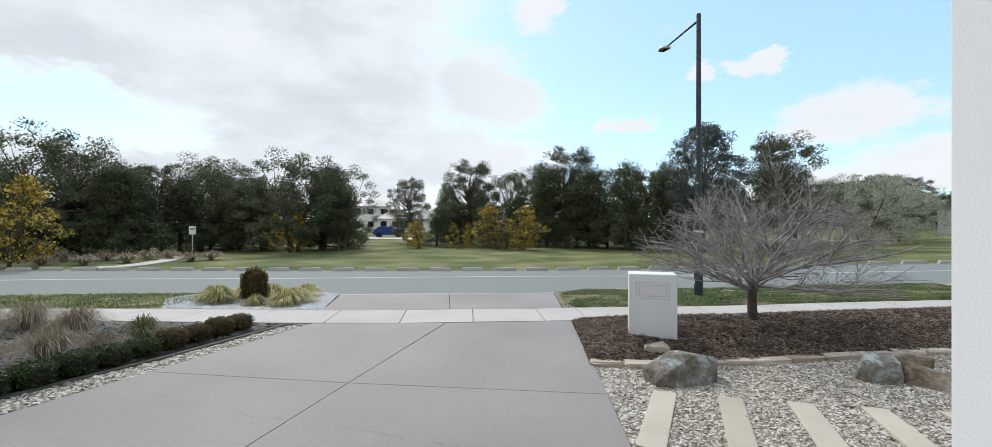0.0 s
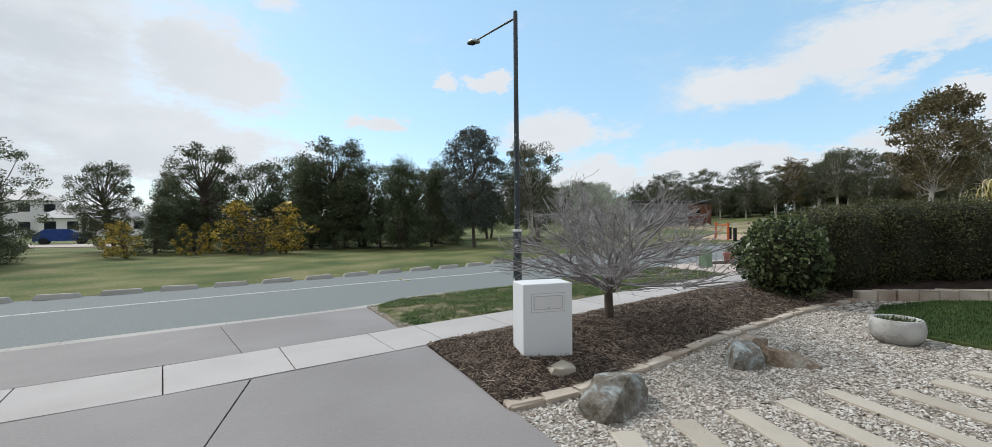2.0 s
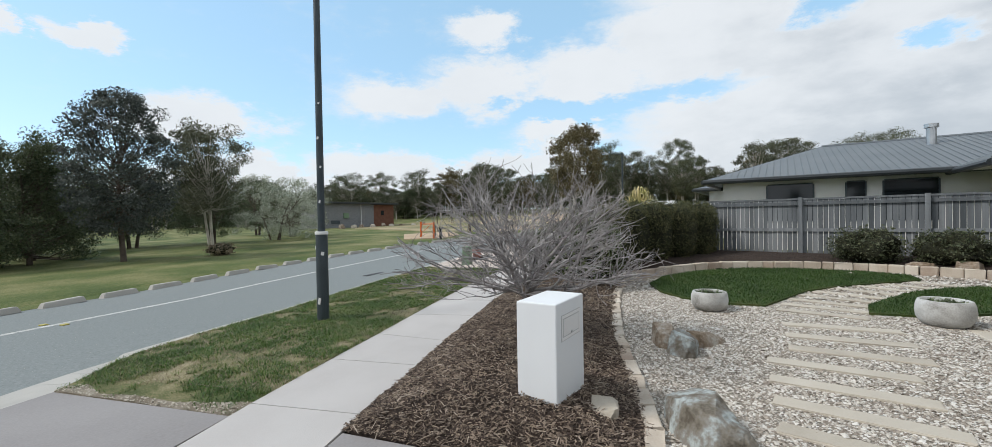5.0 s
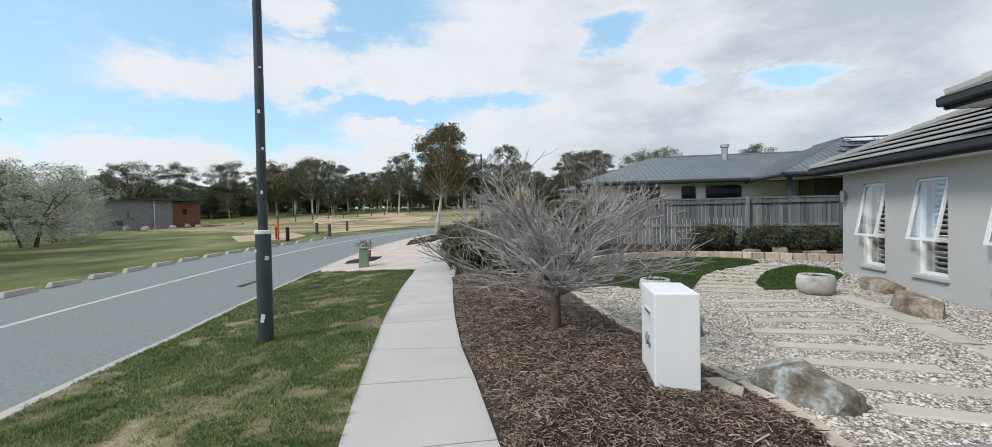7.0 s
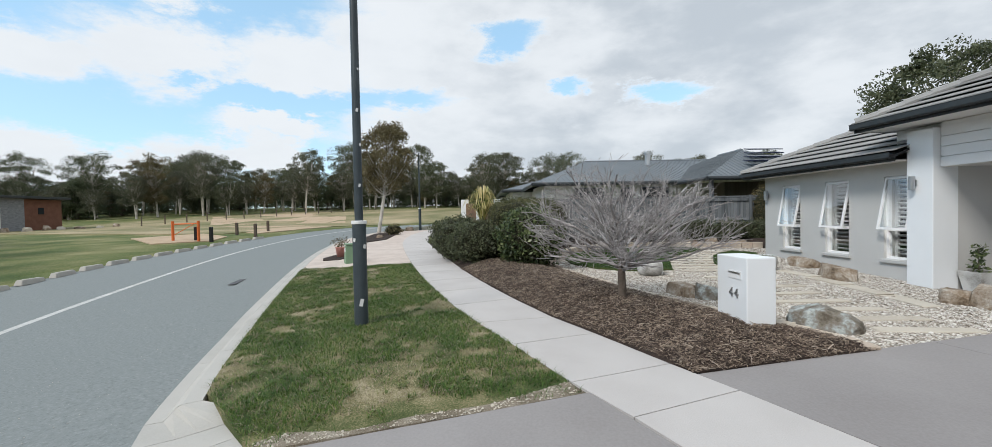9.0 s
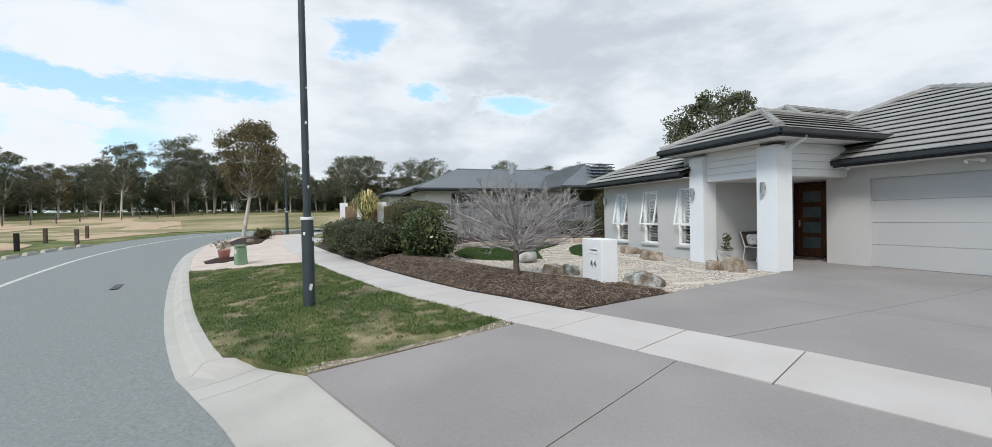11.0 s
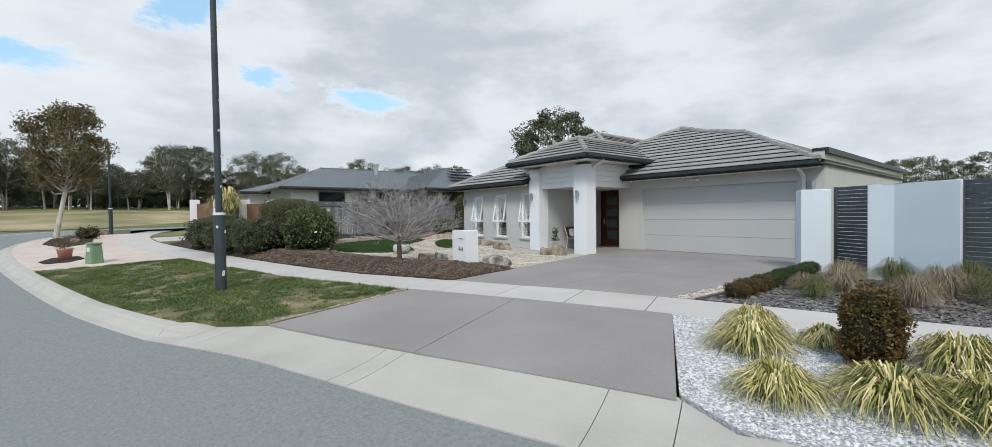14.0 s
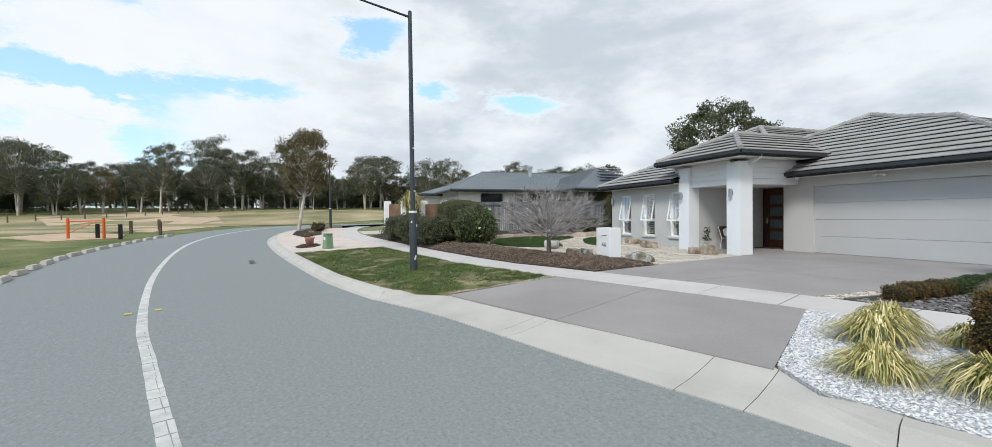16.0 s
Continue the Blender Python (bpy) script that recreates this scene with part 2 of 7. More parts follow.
M_WOODDOOR = material("stained_timber", [(0.045, 0.018, 0.009), (0.085, 0.033, 0.015), (0.13, 0.052, 0.022)], 2.5, 30, 0.45, 0.1, stretch=(6, 6, 0.5))
M_FENCE = material("weathered_paling", [(0.075, 0.085, 0.092), (0.15, 0.162, 0.172), (0.25, 0.265, 0.275)], 1.2, 30, 0.9, 0.3, rand=0.5, stretch=(7, 7, 0.4))
# brown timber; for the fence by the house its shade is mixed in
M_FENCEDARK = material("timber_and_paling_shade", [(0.1, 0.085, 0.07), (0.17, 0.15, 0.13)], 1.2, 30, 0.9, 0.3, rand=0.5, stretch=(7, 7, 0.4))
M_SLEEPER = material("stone_sleeper", [(0.40, 0.355, 0.29), (0.5, 0.45, 0.375), (0.56, 0.51, 0.43)], 2.2, 60, 0.9, 0.35, rand=0.4)
M_EDGE = material("sandstone_edge", [(0.36, 0.28, 0.22), (0.52, 0.45, 0.37), (0.66, 0.6, 0.52)], 2.5, 50, 0.9, 0.4, rand=0.6)
M_ROCK = material("lichen_rock", [(0.1, 0.085, 0.065), (0.17, 0.15, 0.12), (0.22, 0.205, 0.18), (0.34, 0.37, 0.36), (0.48, 0.52, 0.51)], 5.5, 26, 0.9, 0.7, detail=9, fine_mix=0.4, distance=0.03)
M_ROCKWARM = material("ochre_rock", [(0.11, 0.08, 0.055), (0.22, 0.165, 0.115), (0.31, 0.255, 0.2), (0.42, 0.39, 0.34)], 4.5, 26, 0.9, 0.7, detail=9, fine_mix=0.5, distance=0.03)
M_BOWL = material("cast_stone", [(0.2, 0.19, 0.17), (0.4, 0.39, 0.37), (0.54, 0.54, 0.52), (0.58, 0.58, 0.57)], 3, 70, 0.85, 0.25)
M_TWIG = material("pale_twig", [(0.15, 0.137, 0.135), (0.3, 0.28, 0.275), (0.5, 0.475, 0.47)], 5, 60, 0.85, 0.2)
M_BARK = material("brown_bark", [(0.07, 0.055, 0.045), (0.13, 0.105, 0.085)], 4, 30, 0.95, 0.6, distance=0.02)
M_PALEBARK = material("pale_bark", [(0.30, 0.27, 0.23), (0.46, 0.43, 0.38), (0.56, 0.53, 0.48)], 2, 20, 0.8, 0.3)
M_WATTLE = leaf_material("dark_foliage", [(0.042, 0.06, 0.03), (0.082, 0.106, 0.054), (0.15, 0.17, 0.092)])
M_WATTLE2 = leaf_material("olive_foliage", [(0.044, 0.056, 0.028), (0.085, 0.1, 0.052), (0.15, 0.16, 0.09)])
M_GREYLEAF = leaf_material("grey_foliage", [(0.045, 0.056, 0.05), (0.085, 0.10, 0.09), (0.14, 0.155, 0.14)])
M_EUC = leaf_material("gum_foliage", [(0.052, 0.06, 0.036), (0.1, 0.108, 0.066), (0.17, 0.17, 0.11)])
M_BRONZE = leaf_material("bronze_foliage", [(0.075, 0.06, 0.025), (0.14, 0.115, 0.055), (0.2, 0.17, 0.09)])
M_YELLOW = leaf_material("yellow_blossom", [(0.04, 0.055, 0.02), (0.1, 0.1, 0.03), (0.48, 0.34, 0.05), (0.75, 0.54, 0.1)])
M_BLOSSOM = leaf_material("white_blossom", [(0.2, 0.23, 0.16), (0.38, 0.41, 0.32), (0.58, 0.6, 0.52)])
M_CAMELLIA = leaf_material("glossy_leaf", [(0.028, 0.048, 0.018), (0.075, 0.105, 0.04), (0.2, 0.235, 0.105)], rough=0.28)
M_HEDGE = leaf_material("hedge_leaf", [(0.04, 0.05, 0.02), (0.09, 0.096, 0.04), (0.165, 0.155, 0.07)])
M_BOX = leaf_material("box_leaf", [(0.02, 0.042, 0.012), (0.042, 0.08, 0.02), (0.09, 0.125, 0.035)])
M_BOXRUST = leaf_material("rusty_box_leaf", [(0.04, 0.045, 0.014), (0.105, 0.078, 0.024), (0.22, 0.105, 0.03)])
M_STRAP = leaf_material("variegated_strap", [(0.03, 0.05, 0.012), (0.13, 0.16, 0.04), (0.5, 0.46, 0.16), (0.62, 0.5, 0.24), (0.9, 0.82, 0.5)])
M_DRYGRASS = leaf_material("dry_tussock", [(0.15, 0.115, 0.075), (0.28, 0.225, 0.155), (0.42, 0.35, 0.25)])
M_GREENTUSS = leaf_material("green_tussock", [(0.06, 0.08, 0.025), (0.12, 0.14, 0.05), (0.22, 0.21, 0.09)])
M_PLASTIC = material("white_plastic", [(0.72, 0.72, 0.72)], 3, 60, 0.4, 0.0)
M_RIM = material("panel_seam", [(0.5, 0.5, 0.5)], 3, 60, 0.6, 0.0)
M_WINFRAME = material("white_aluminium", [(0.74, 0.74, 0.74), (0.78, 0.78, 0.78)], 3, 60, 0.4, 0.0)
M_SHUTTER = material("white_shutter", [(0.6, 0.6, 0.6), (0.66, 0.66, 0.66)], 3, 60, 0.5, 0.0)
# near-black: the dimness of the rooms is put into the colour
M_DARKROOM = material("painted_room_dimness", [(0.03, 0.03, 0.032)], 3, 60, 0.9, 0.0)
M_BRICK = material("mixed_grey_brick", [(0.14, 0.15, 0.165), (0.22, 0.23, 0.245), (0.3, 0.3, 0.31)], 3, 12, 0.9, 0.3, stretch=(1, 1, 4))
M_BROWNCLAD = material("rust_cladding", [(0.13, 0.06, 0.04), (0.19, 0.09, 0.06)], 2, 30, 0.8, 0.2)
M_ORANGE = material("orange_steel", [(0.55, 0.12, 0.03), (0.68, 0.17, 0.05)], 4, 40, 0.6, 0.1)
M_PINK = material("salmon_ceramic", [(0.55, 0.24, 0.2), (0.65, 0.31, 0.26)], 4, 40, 0.6, 0.1)
M_GREENBOX = material("green_fibreglass", [(0.15, 0.24, 0.15), (0.2, 0.3, 0.19)], 3, 40, 0.6, 0.1)
M_BLACK = material("black_rubber", [(0.012, 0.012, 0.013)], 3, 60, 0.6, 0.0)
M_FABRIC = material("printed_cushion", [(0.2, 0.2, 0.24), (0.62, 0.62, 0.62), (0.7, 0.7, 0.7)], 14, 40, 0.9, 0.1)
M_WICKER = material("brown_weave", [(0.06, 0.04, 0.03), (0.11, 0.075, 0.055)], 20, 120, 0.8, 0.3)
M_SOLAR = material("solar_glass", [(0.02, 0.025, 0.05), (0.03, 0.035, 0.065)], 3, 60, 0.15, 0.0)
M_TERRA = material("red_brown_timber", [(0.12, 0.07, 0.045), (0.18, 0.11, 0.07)], 2, 30, 0.85, 0.2)
M_COVER = material("dark_cover", [(0.03, 0.04, 0.05), (0.05, 0.065, 0.075)], 3, 40, 0.5, 0.1)


def glass_material(name, tint, rough=0.02):
    m = bpy.data.materials.new(name)
    m.use_nodes = True
    b = m.node_tree.nodes["Principled BSDF"]
    b.inputs["Base Color"].default_value = (*tint, 1)
    b.inputs["Roughness"].default_value = rough
    b.inputs["Transmission Weight"].default_value = 1.0
    b.inputs["IOR"].default_value = 1.85
    return m


M_GLASS = glass_material("clear_glass", (0.9, 0.95, 0.97))
M_FROST = material("frosted_pane", [(0.10, 0.125, 0.13), (0.14, 0.165, 0.17)], 3, 90, 0.25, 0.05)
M_DARKGLASS = material("dark_window", [(0.02, 0.025, 0.03)], 3, 60, 0.06, 0.0, spec=0.6)


# ---- building blocks ----
RNG = np.random.default_rng(7)


def thing(name, label, category, group="", loc=(0, 0, 0), rz=0.0):
    ob = new(name)
    ob.empty_display_size = 0.1
    ob.matrix_basis = pose(*loc, 0, 0, rz)
    return tagged(ob, label, category, group)


def mesh_of(name, bm, mat, smooth=False):
    me = bpy.data.meshes.new(name)
    bm.to_mesh(me)
    bm.free()
    me.materials.append(mat)
    if smooth:
        me.polygons.foreach_set("use_smooth", [True] * len(me.polygons))
    return me


def part(name, bm, mat, parent=None, label="", smooth=False):
    ob = new(name, mesh_of(name, bm, mat, smooth))
    ob.parent = parent
    return tagged(ob, label) if label else ob


def setting(name, bm, mat, label="", category="", parent=None, smooth=False):
    ob = new(name, mesh_of(name, bm, mat, smooth))
    ob.parent = parent
    return tagged(ob, label, category, "", "structure")


def box(bm, a, b, bevel=0.0, m=None):
    """A block between two corners, its edges rounded by bevel."""
    lo, hi = [min(p, q) for p, q in zip(a, b)], [max(p, q) for p, q in zip(a, b)]
    g = bmesh.ops.create_cube(bm, size=1.0)
    vs = g["verts"]
    for v in vs:
        v.co = Vector([(lo[k] + hi[k]) / 2 + v.co[k] * (hi[k] - lo[k]) for k in range(3)])
    if m is not None:
        bmesh.ops.transform(bm, matrix=m, verts=vs)
    if bevel:
        es = list({e for v in vs for e in v.link_edges})
        bmesh.ops.bevel(bm, geom=es, offset=bevel, segments=2, affect="EDGES", profile=0.5)
    return bm


def boxes(*args, bevel=0.0):
    bm = bmesh.new()
    for a, b in args:
        box(bm, a, b, bevel)
    return bm


def prism(bm, pts, z0, z1):
    """A flat-topped slab over a plan outline; z0, z1 numbers or functions of x, y."""
    f0 = z0 if callable(z0) else (lambda x, y: z0)
    f1 = z1 if callable(z1) else (lambda x, y: z1)
    lo = [bm.verts.new((x, y, f0(x, y))) for x, y in pts]
    hi = [bm.verts.new((x, y, f1(x, y))) for x, y in pts]
    n = len(pts)
    area = sum(pts[i][0] * pts[(i + 1) % n][1] - pts[(i + 1) % n][0] * pts[i][1] for i in range(n))
    if area < 0:
        lo.reverse(), hi.reverse()
    bm.faces.new(hi)
    bm.faces.new(lo[::-1])
    for i in range(n):
        j = (i + 1) % n
        bm.faces.new((lo[i], lo[j], hi[j], hi[i]))
    return bm


def tube(bm, pts, radii, n=8, cap=True):
    """A round bar through points."""
    rings = []
    pts = [Vector(p) for p in pts]
    for i, p in enumerate(pts):
        d = (pts[min(i + 1, len(pts) - 1)] - pts[max(i - 1, 0)]).normalized()
        side = d.cross(Vector((0, 0, 1)) if abs(d.z) < 0.9 else Vector((1, 0, 0))).normalized()
        up = side.cross(d)
        r = radii[i] if isinstance(radii, (list, tuple)) else radii
        rings.append([bm.verts.new(p + r * (math.cos(2 * math.pi * k / n) * side + math.sin(2 * math.pi * k / n) * up)) for k in range(n)])
    for a, b in zip(rings, rings[1:]):
        for k in range(n):
            bm.faces.new((a[k], a[(k + 1) % n], b[(k + 1) % n], b[k]))
    if cap:
        bm.faces.new(rings[0][::-1])
        bm.faces.new(rings[-1])
    return bm


def lathe(bm, profile, n=24, centre=(0, 0, 0)):
    """A turned body from (radius, height) pairs."""
    cx, cy, cz = centre
    rings = [[bm.verts.new((cx + r * math.cos(2 * math.pi * k / n), cy + r * math.sin(2 * math.pi * k / n), cz + z)) for k in range(n)] for r, z in profile]
    for a, b in zip(rings, rings[1:]):
        for k in range(n):
            bm.faces.new((a[k], a[(k + 1) % n], b[(k + 1) % n], b[k]))
    bm.faces.new(rings[0][::-1])
    bm.faces.new(rings[-1])
    return bm


def raw_object(name, verts, faces, mat, parent=None, smooth=False):
    me = bpy.data.meshes.new(name)
    me.from_pydata(np.asarray(verts).tolist(), [], np.asarray(faces).tolist() if not isinstance(faces, list) else faces)
    me.materials.append(mat)
    if smooth:
        me.polygons.foreach_set("use_smooth", [True] * len(me.polygons))
    ob = new(name, me)
    ob.parent = parent
    return ob


# ---- lie of the land: level by the house, falling to the kerb, rising slowly to the east ----
def smooth_line(pts, step=0.5):
    """Points at even steps along a rounded line through pts."""
    p = np.array(pts, float)
    out = []
    for i in range(len(p) - 1):
        a, b, c, d = p[max(i - 1, 0)], p[i], p[i + 1], p[min(i + 2, len(p) - 1)]
        k = max(2, int(np.linalg.norm(c - b) / step))
        for s in np.linspace(0, 1, k, endpoint=False):
            out.append(0.5 * (2 * b + (c - a) * s + (2 * a - 5 * b + 4 * c - d) * s ** 2 + (-a + 3 * b - 3 * c + d) * s ** 3))
    out.append(p[-1])
    return np.array(out)


def normals(line):
    """Unit normals of a line, towards the houses."""
    t = np.gradient(line, axis=0)
    t /= np.linalg.norm(t, axis=1)[:, None]
    return np.stack([t[:, 1], -t[:, 0]], 1)


KERB = smooth_line([(-60, -26), (-40, -12), (-24, -0.5), (-17, 4.2), (-11.2, 7.5), (-5.2, 9.85), (-2.4, 10.95), (0.3, 11.88), (2.38, 12.82), (6.92, 14.24), (13.95, 16.0), (20, 17.0), (25, 16.9), (30, 15.6), (35, 12.5), (40, 7), (44, 0), (50, -14)])
LINE = smooth_line([(-66, -20), (-44, -4), (-25, 5.2), (-15.1, 9.9), (-9.3, 12.0), (-3.0, 14.5), (-0.17, 15.6), (2.0, 16.4), (7.2, 17.98), (13.9, 19.5), (19.6, 20.3), (25, 20.3), (31, 19.1), (37.5, 15.5), (43, 9.5), (48, 0), (54, -14)])
FARSIDE = smooth_line([(-68, -14), (-46, 1.5), (-27, 9.5), (-15.8, 13.3), (-9.0, 15.3), (-1.8, 17.7), (1.75, 19.2), (5.4, 20.6), (9.2, 21.8), (14.1, 22.9), (19.6, 23.3), (25, 23.2), (32, 22), (40, 18), (46, 12), (52, 0), (58, -14)])
KERB_N = normals(KERB)


def rise(x):
    """Rise of the land to the east."""
    return 0.03 * np.clip(np.asarray(x, float) - 5.0, 0, 30) + 0.065 * np.clip(np.asarray(x, float) - 50.0, 0, 45)


def kerb_distance(x, y):
    """Metres from the kerb's road edge: above 0 towards the houses."""
    d = np.hypot(KERB[:, 0] - x, KERB[:, 1] - y)
    i = int(np.argmin(d))
    return float((np.array((x, y)) - KERB[i]) @ KERB_N[i])


def gz(x, y):
    """Height of the finished ground on the houses' side."""
    d = kerb_distance(x, y)
    return float(np.interp(d, [0.0, 0.16, 0.38, 3.3, 4.6], [-0.24, -0.2, -0.122, -0.01, 0.0])) + float(rise(x))


def strip(lines, heights, mat, name, label, kind_of, thickness=0.0):
    bm = bmesh.new()
    grid = [[bm.verts.new((p[0], p[1], h(p[0]))) for p in ln] for ln, h in zip(lines, heights)]
    for a, b in zip(grid, grid[1:]):
        for i in range(len(a) - 1):
            bm.faces.new((a[i], a[i + 1], b[i + 1], b[i]))
    return setting(name, bm, mat, label, kind_of)


def resample(line, n):
    s = np.r_[0, np.cumsum(np.hypot(*np.diff(line, axis=0).T))]
    q = np.linspace(0, s[-1], n)
    return np.stack([np.interp(q, s, line[:, 0]), np.interp(q, s, line[:, 1])], 1)


# the ground: one sheet out to the horizon, a little under everything laid on it
def build_ground():
    xs = np.unique(np.r_[np.linspace(-3000, -120, 12), np.linspace(-120, -30, 31), np.linspace(-30, 60, 91), np.linspace(60, 140, 28), np.linspace(140, 3000, 12)])
    ys = np.unique(np.r_[np.linspace(-3000, -60, 12), np.linspace(-60, 10, 36), np.linspace(10, 70, 61), np.linspace(70, 140, 24), np.linspace(140, 3000, 12)])
    kx = np.argsort(KERB[:, 0])
    fx = np.argsort(FARSIDE[:, 0])
    verts, faces = [], []
    for y in ys:
        for x in xs:
            kerb_y = np.interp(x, KERB[kx, 0], KERB[kx, 1])
            far_y = np.interp(x, FARSIDE[fx, 0], FARSIDE[fx, 1])
            r = float(rise(x))
            if y > far_y + 0.6:
                z = -0.27 + r + 0.10 * noise.noise(Vector((x * 0.12, y * 0.12, 0.3))) * min(1.0, (y - far_y) / 4)
                z += 0.004 * max(0, y - far_y - 14)
            elif y < kerb_y - 8:
                z = -0.22 + r
            else:
                z = -0.62 + r
            verts.append((x, y, z))
    w = len(xs)
    for j in range(len(ys) - 1):
        for i in range(w - 1):
            faces.append((j * w + i, j * w + i + 1, (j + 1) * w + i + 1, (j + 1) * w + i))
    ob = raw_object("ground", verts, faces, M_GRASS, smooth=True)
    tagged(ob, "mown park grass, green with straw-coloured patches", "ground", "", "structure")


build_ground()

# the road, its verge on the park side, the worn line
N = 400
k_r, l_r, f_r = resample(KERB, N), resample(LINE, N), resample(FARSIDE, N)
road = strip([f_r + (f_r - l_r) * 0.06, l_r, k_r], [lambda x: -0.29 + rise(x), lambda x: -0.22 + rise(x), lambda x: -0.252 + rise(x)], M_ROAD, "road", "grey worn asphalt suburban street bending gently", "road")
strip([f_r + (f_r - l_r) * 0.75, f_r + (f_r - l_r) * 0.05], [lambda x: -0.33 + rise(x), lambda x: -0.284 + rise(x)], M_GRASS, "verge_far", "thin grass along the far edge of the road", "verge")


def line_marking():
    """Separate worn blocks of paint along the centre line."""
    base = smooth_line(LINE[::3], 0.27)
    nn = normals(base)
    rng = random.Random(3)
    count = 0
    rest = bmesh.new()
    for i in range(len(base) - 1):
        p, q = base[i], base[i + 1]
        if p[0] < -30 or p[0] > 45:
            continue
        near = -7.0 < p[0] < 9
        gap = rng.uniform(0.03, 0.1) if near and p[0] < 3 and rng.random() < 0.85 else 0.0
        bm = bmesh.new() if near else rest
        split = rng.uniform(0.25, 0.45)
        bands = ((-1.0, split), (split + 0.07, 1.0)) if p[0] < 0.5 and near else ((-1.0, 1.0),)
        skew = rng.uniform(-0.03, 0.03)
        for lo_w, hi_w in bands:
            z0, z1 = -0.2185 + float(rise(p[0])), -0.2185 + float(rise(q[0]))
            j = [rng.uniform(-0.05, 0.05) for _ in range(4)]
            d = (q - p) * (1 - gap)
            e = (q - p) * skew
            n1, n2 = nn[i] * 0.066, nn[i + 1] * 0.066
            c = [(*(p + n1 * (lo_w + j[0])), z0), (*(p + d + n2 * (lo_w + j[1])), z1), (*(p + d + e + n2 * (hi_w + j[2])), z1), (*(p + e + n1 * (hi_w + j[3])), z0)]
            lo = [bm.verts.new((x, y, z - 0.004)) for x, y, z in c]
            hi = [bm.verts.new(v) for v in c]
            bm.faces.new(hi[::-1])
            for k in range(4):
                bm.faces.new((lo[k], hi[k], hi[(k + 1) % 4], lo[(k + 1) % 4]))
        if near:
            bmesh.ops.recalc_face_normals(bm, faces=bm.faces)
            part("line_marking", bm, M_LINE, road, "cracked white line paint" if count == 0 else "")
            count += 1
    bmesh.ops.recalc_face_normals(rest, faces=rest.faces)
    part("line_marking_far", rest, M_LINE, road)


line_marking()
for x, y, a, ln in ((10.2, 16.2, 12, 1.6), (1.6, 16.9, 20, 0.5)):
    bm = bmesh.new()
    box(bm, (-ln / 2, -0.08, 0), (ln / 2, 0.08, 0.006), 0.0, pose(x, y, float(rise(x)) - 0.243, 0, 0, a))
    part("asphalt_patch", bm, M_PATCH, road, "darker sealed crack")
for k, (x, y) in enumerate(((2.25, 16.68), (2.47, 16.33))):
    bm = bmesh.new()
    box(bm, (-0.055, -0.05, 0), (0.055, 0.05, 0.02), 0.005, pose(x, y, -0.222, 0, 0, 20))
    part("raised_marker", bm, material("amber_marker" + "b" * k, [(0.5, 0.42, 0.12)], 5, 50, 0.5, 0.0), road, "amber road marker")


# loose pale grit on the road by the kerb
gr = np.random.default_rng(17)
i_near = [i for i in range(len(KERB)) if -12 < KERB[i, 0] < 12]
pick = gr.choice(i_near, 700)
away = -gr.gamma(1.6, 1.1, 700) - 0.05
spots = KERB[pick] + KERB_N[pick] * away[:, None] + gr.normal(0, 0.18, (700, 2))
gv, gf = [], []
for x, y in spots:
    if kerb_distance(x, y) > -0.05:
        continue
    s, a, k = gr.uniform(0.004, 0.009), gr.uniform(0, 6.28), len(gv)
    z = float(rise(x)) - 0.25 + 0.032 * min(1.0, -kerb_distance(x, y) / 4.4) + 0.003
    gv += [(x + s * math.cos(a + j * 2.1), y + s * math.sin(a + j * 2.1), z) for j in range(3)] + [(x, y, z + s)]
    gf += [(k, k + 1, k + 3), (k + 1, k + 2, k + 3), (k + 2, k, k + 3)]
tagged(raw_object("road_grit", gv, gf, M_KERB), "loose pale grit scattered on the asphalt", "gravel", "", "stuff")


# kerb and gutter, cast in lengths
def kerb_profile():
    return [(-0.04, -0.25), (0.10, -0.247), (0.17, -0.175), (0.205, -0.135), (0.245, -0.117), (0.40, -0.11), (0.40, -0.42), (-0.04, -0.42)]


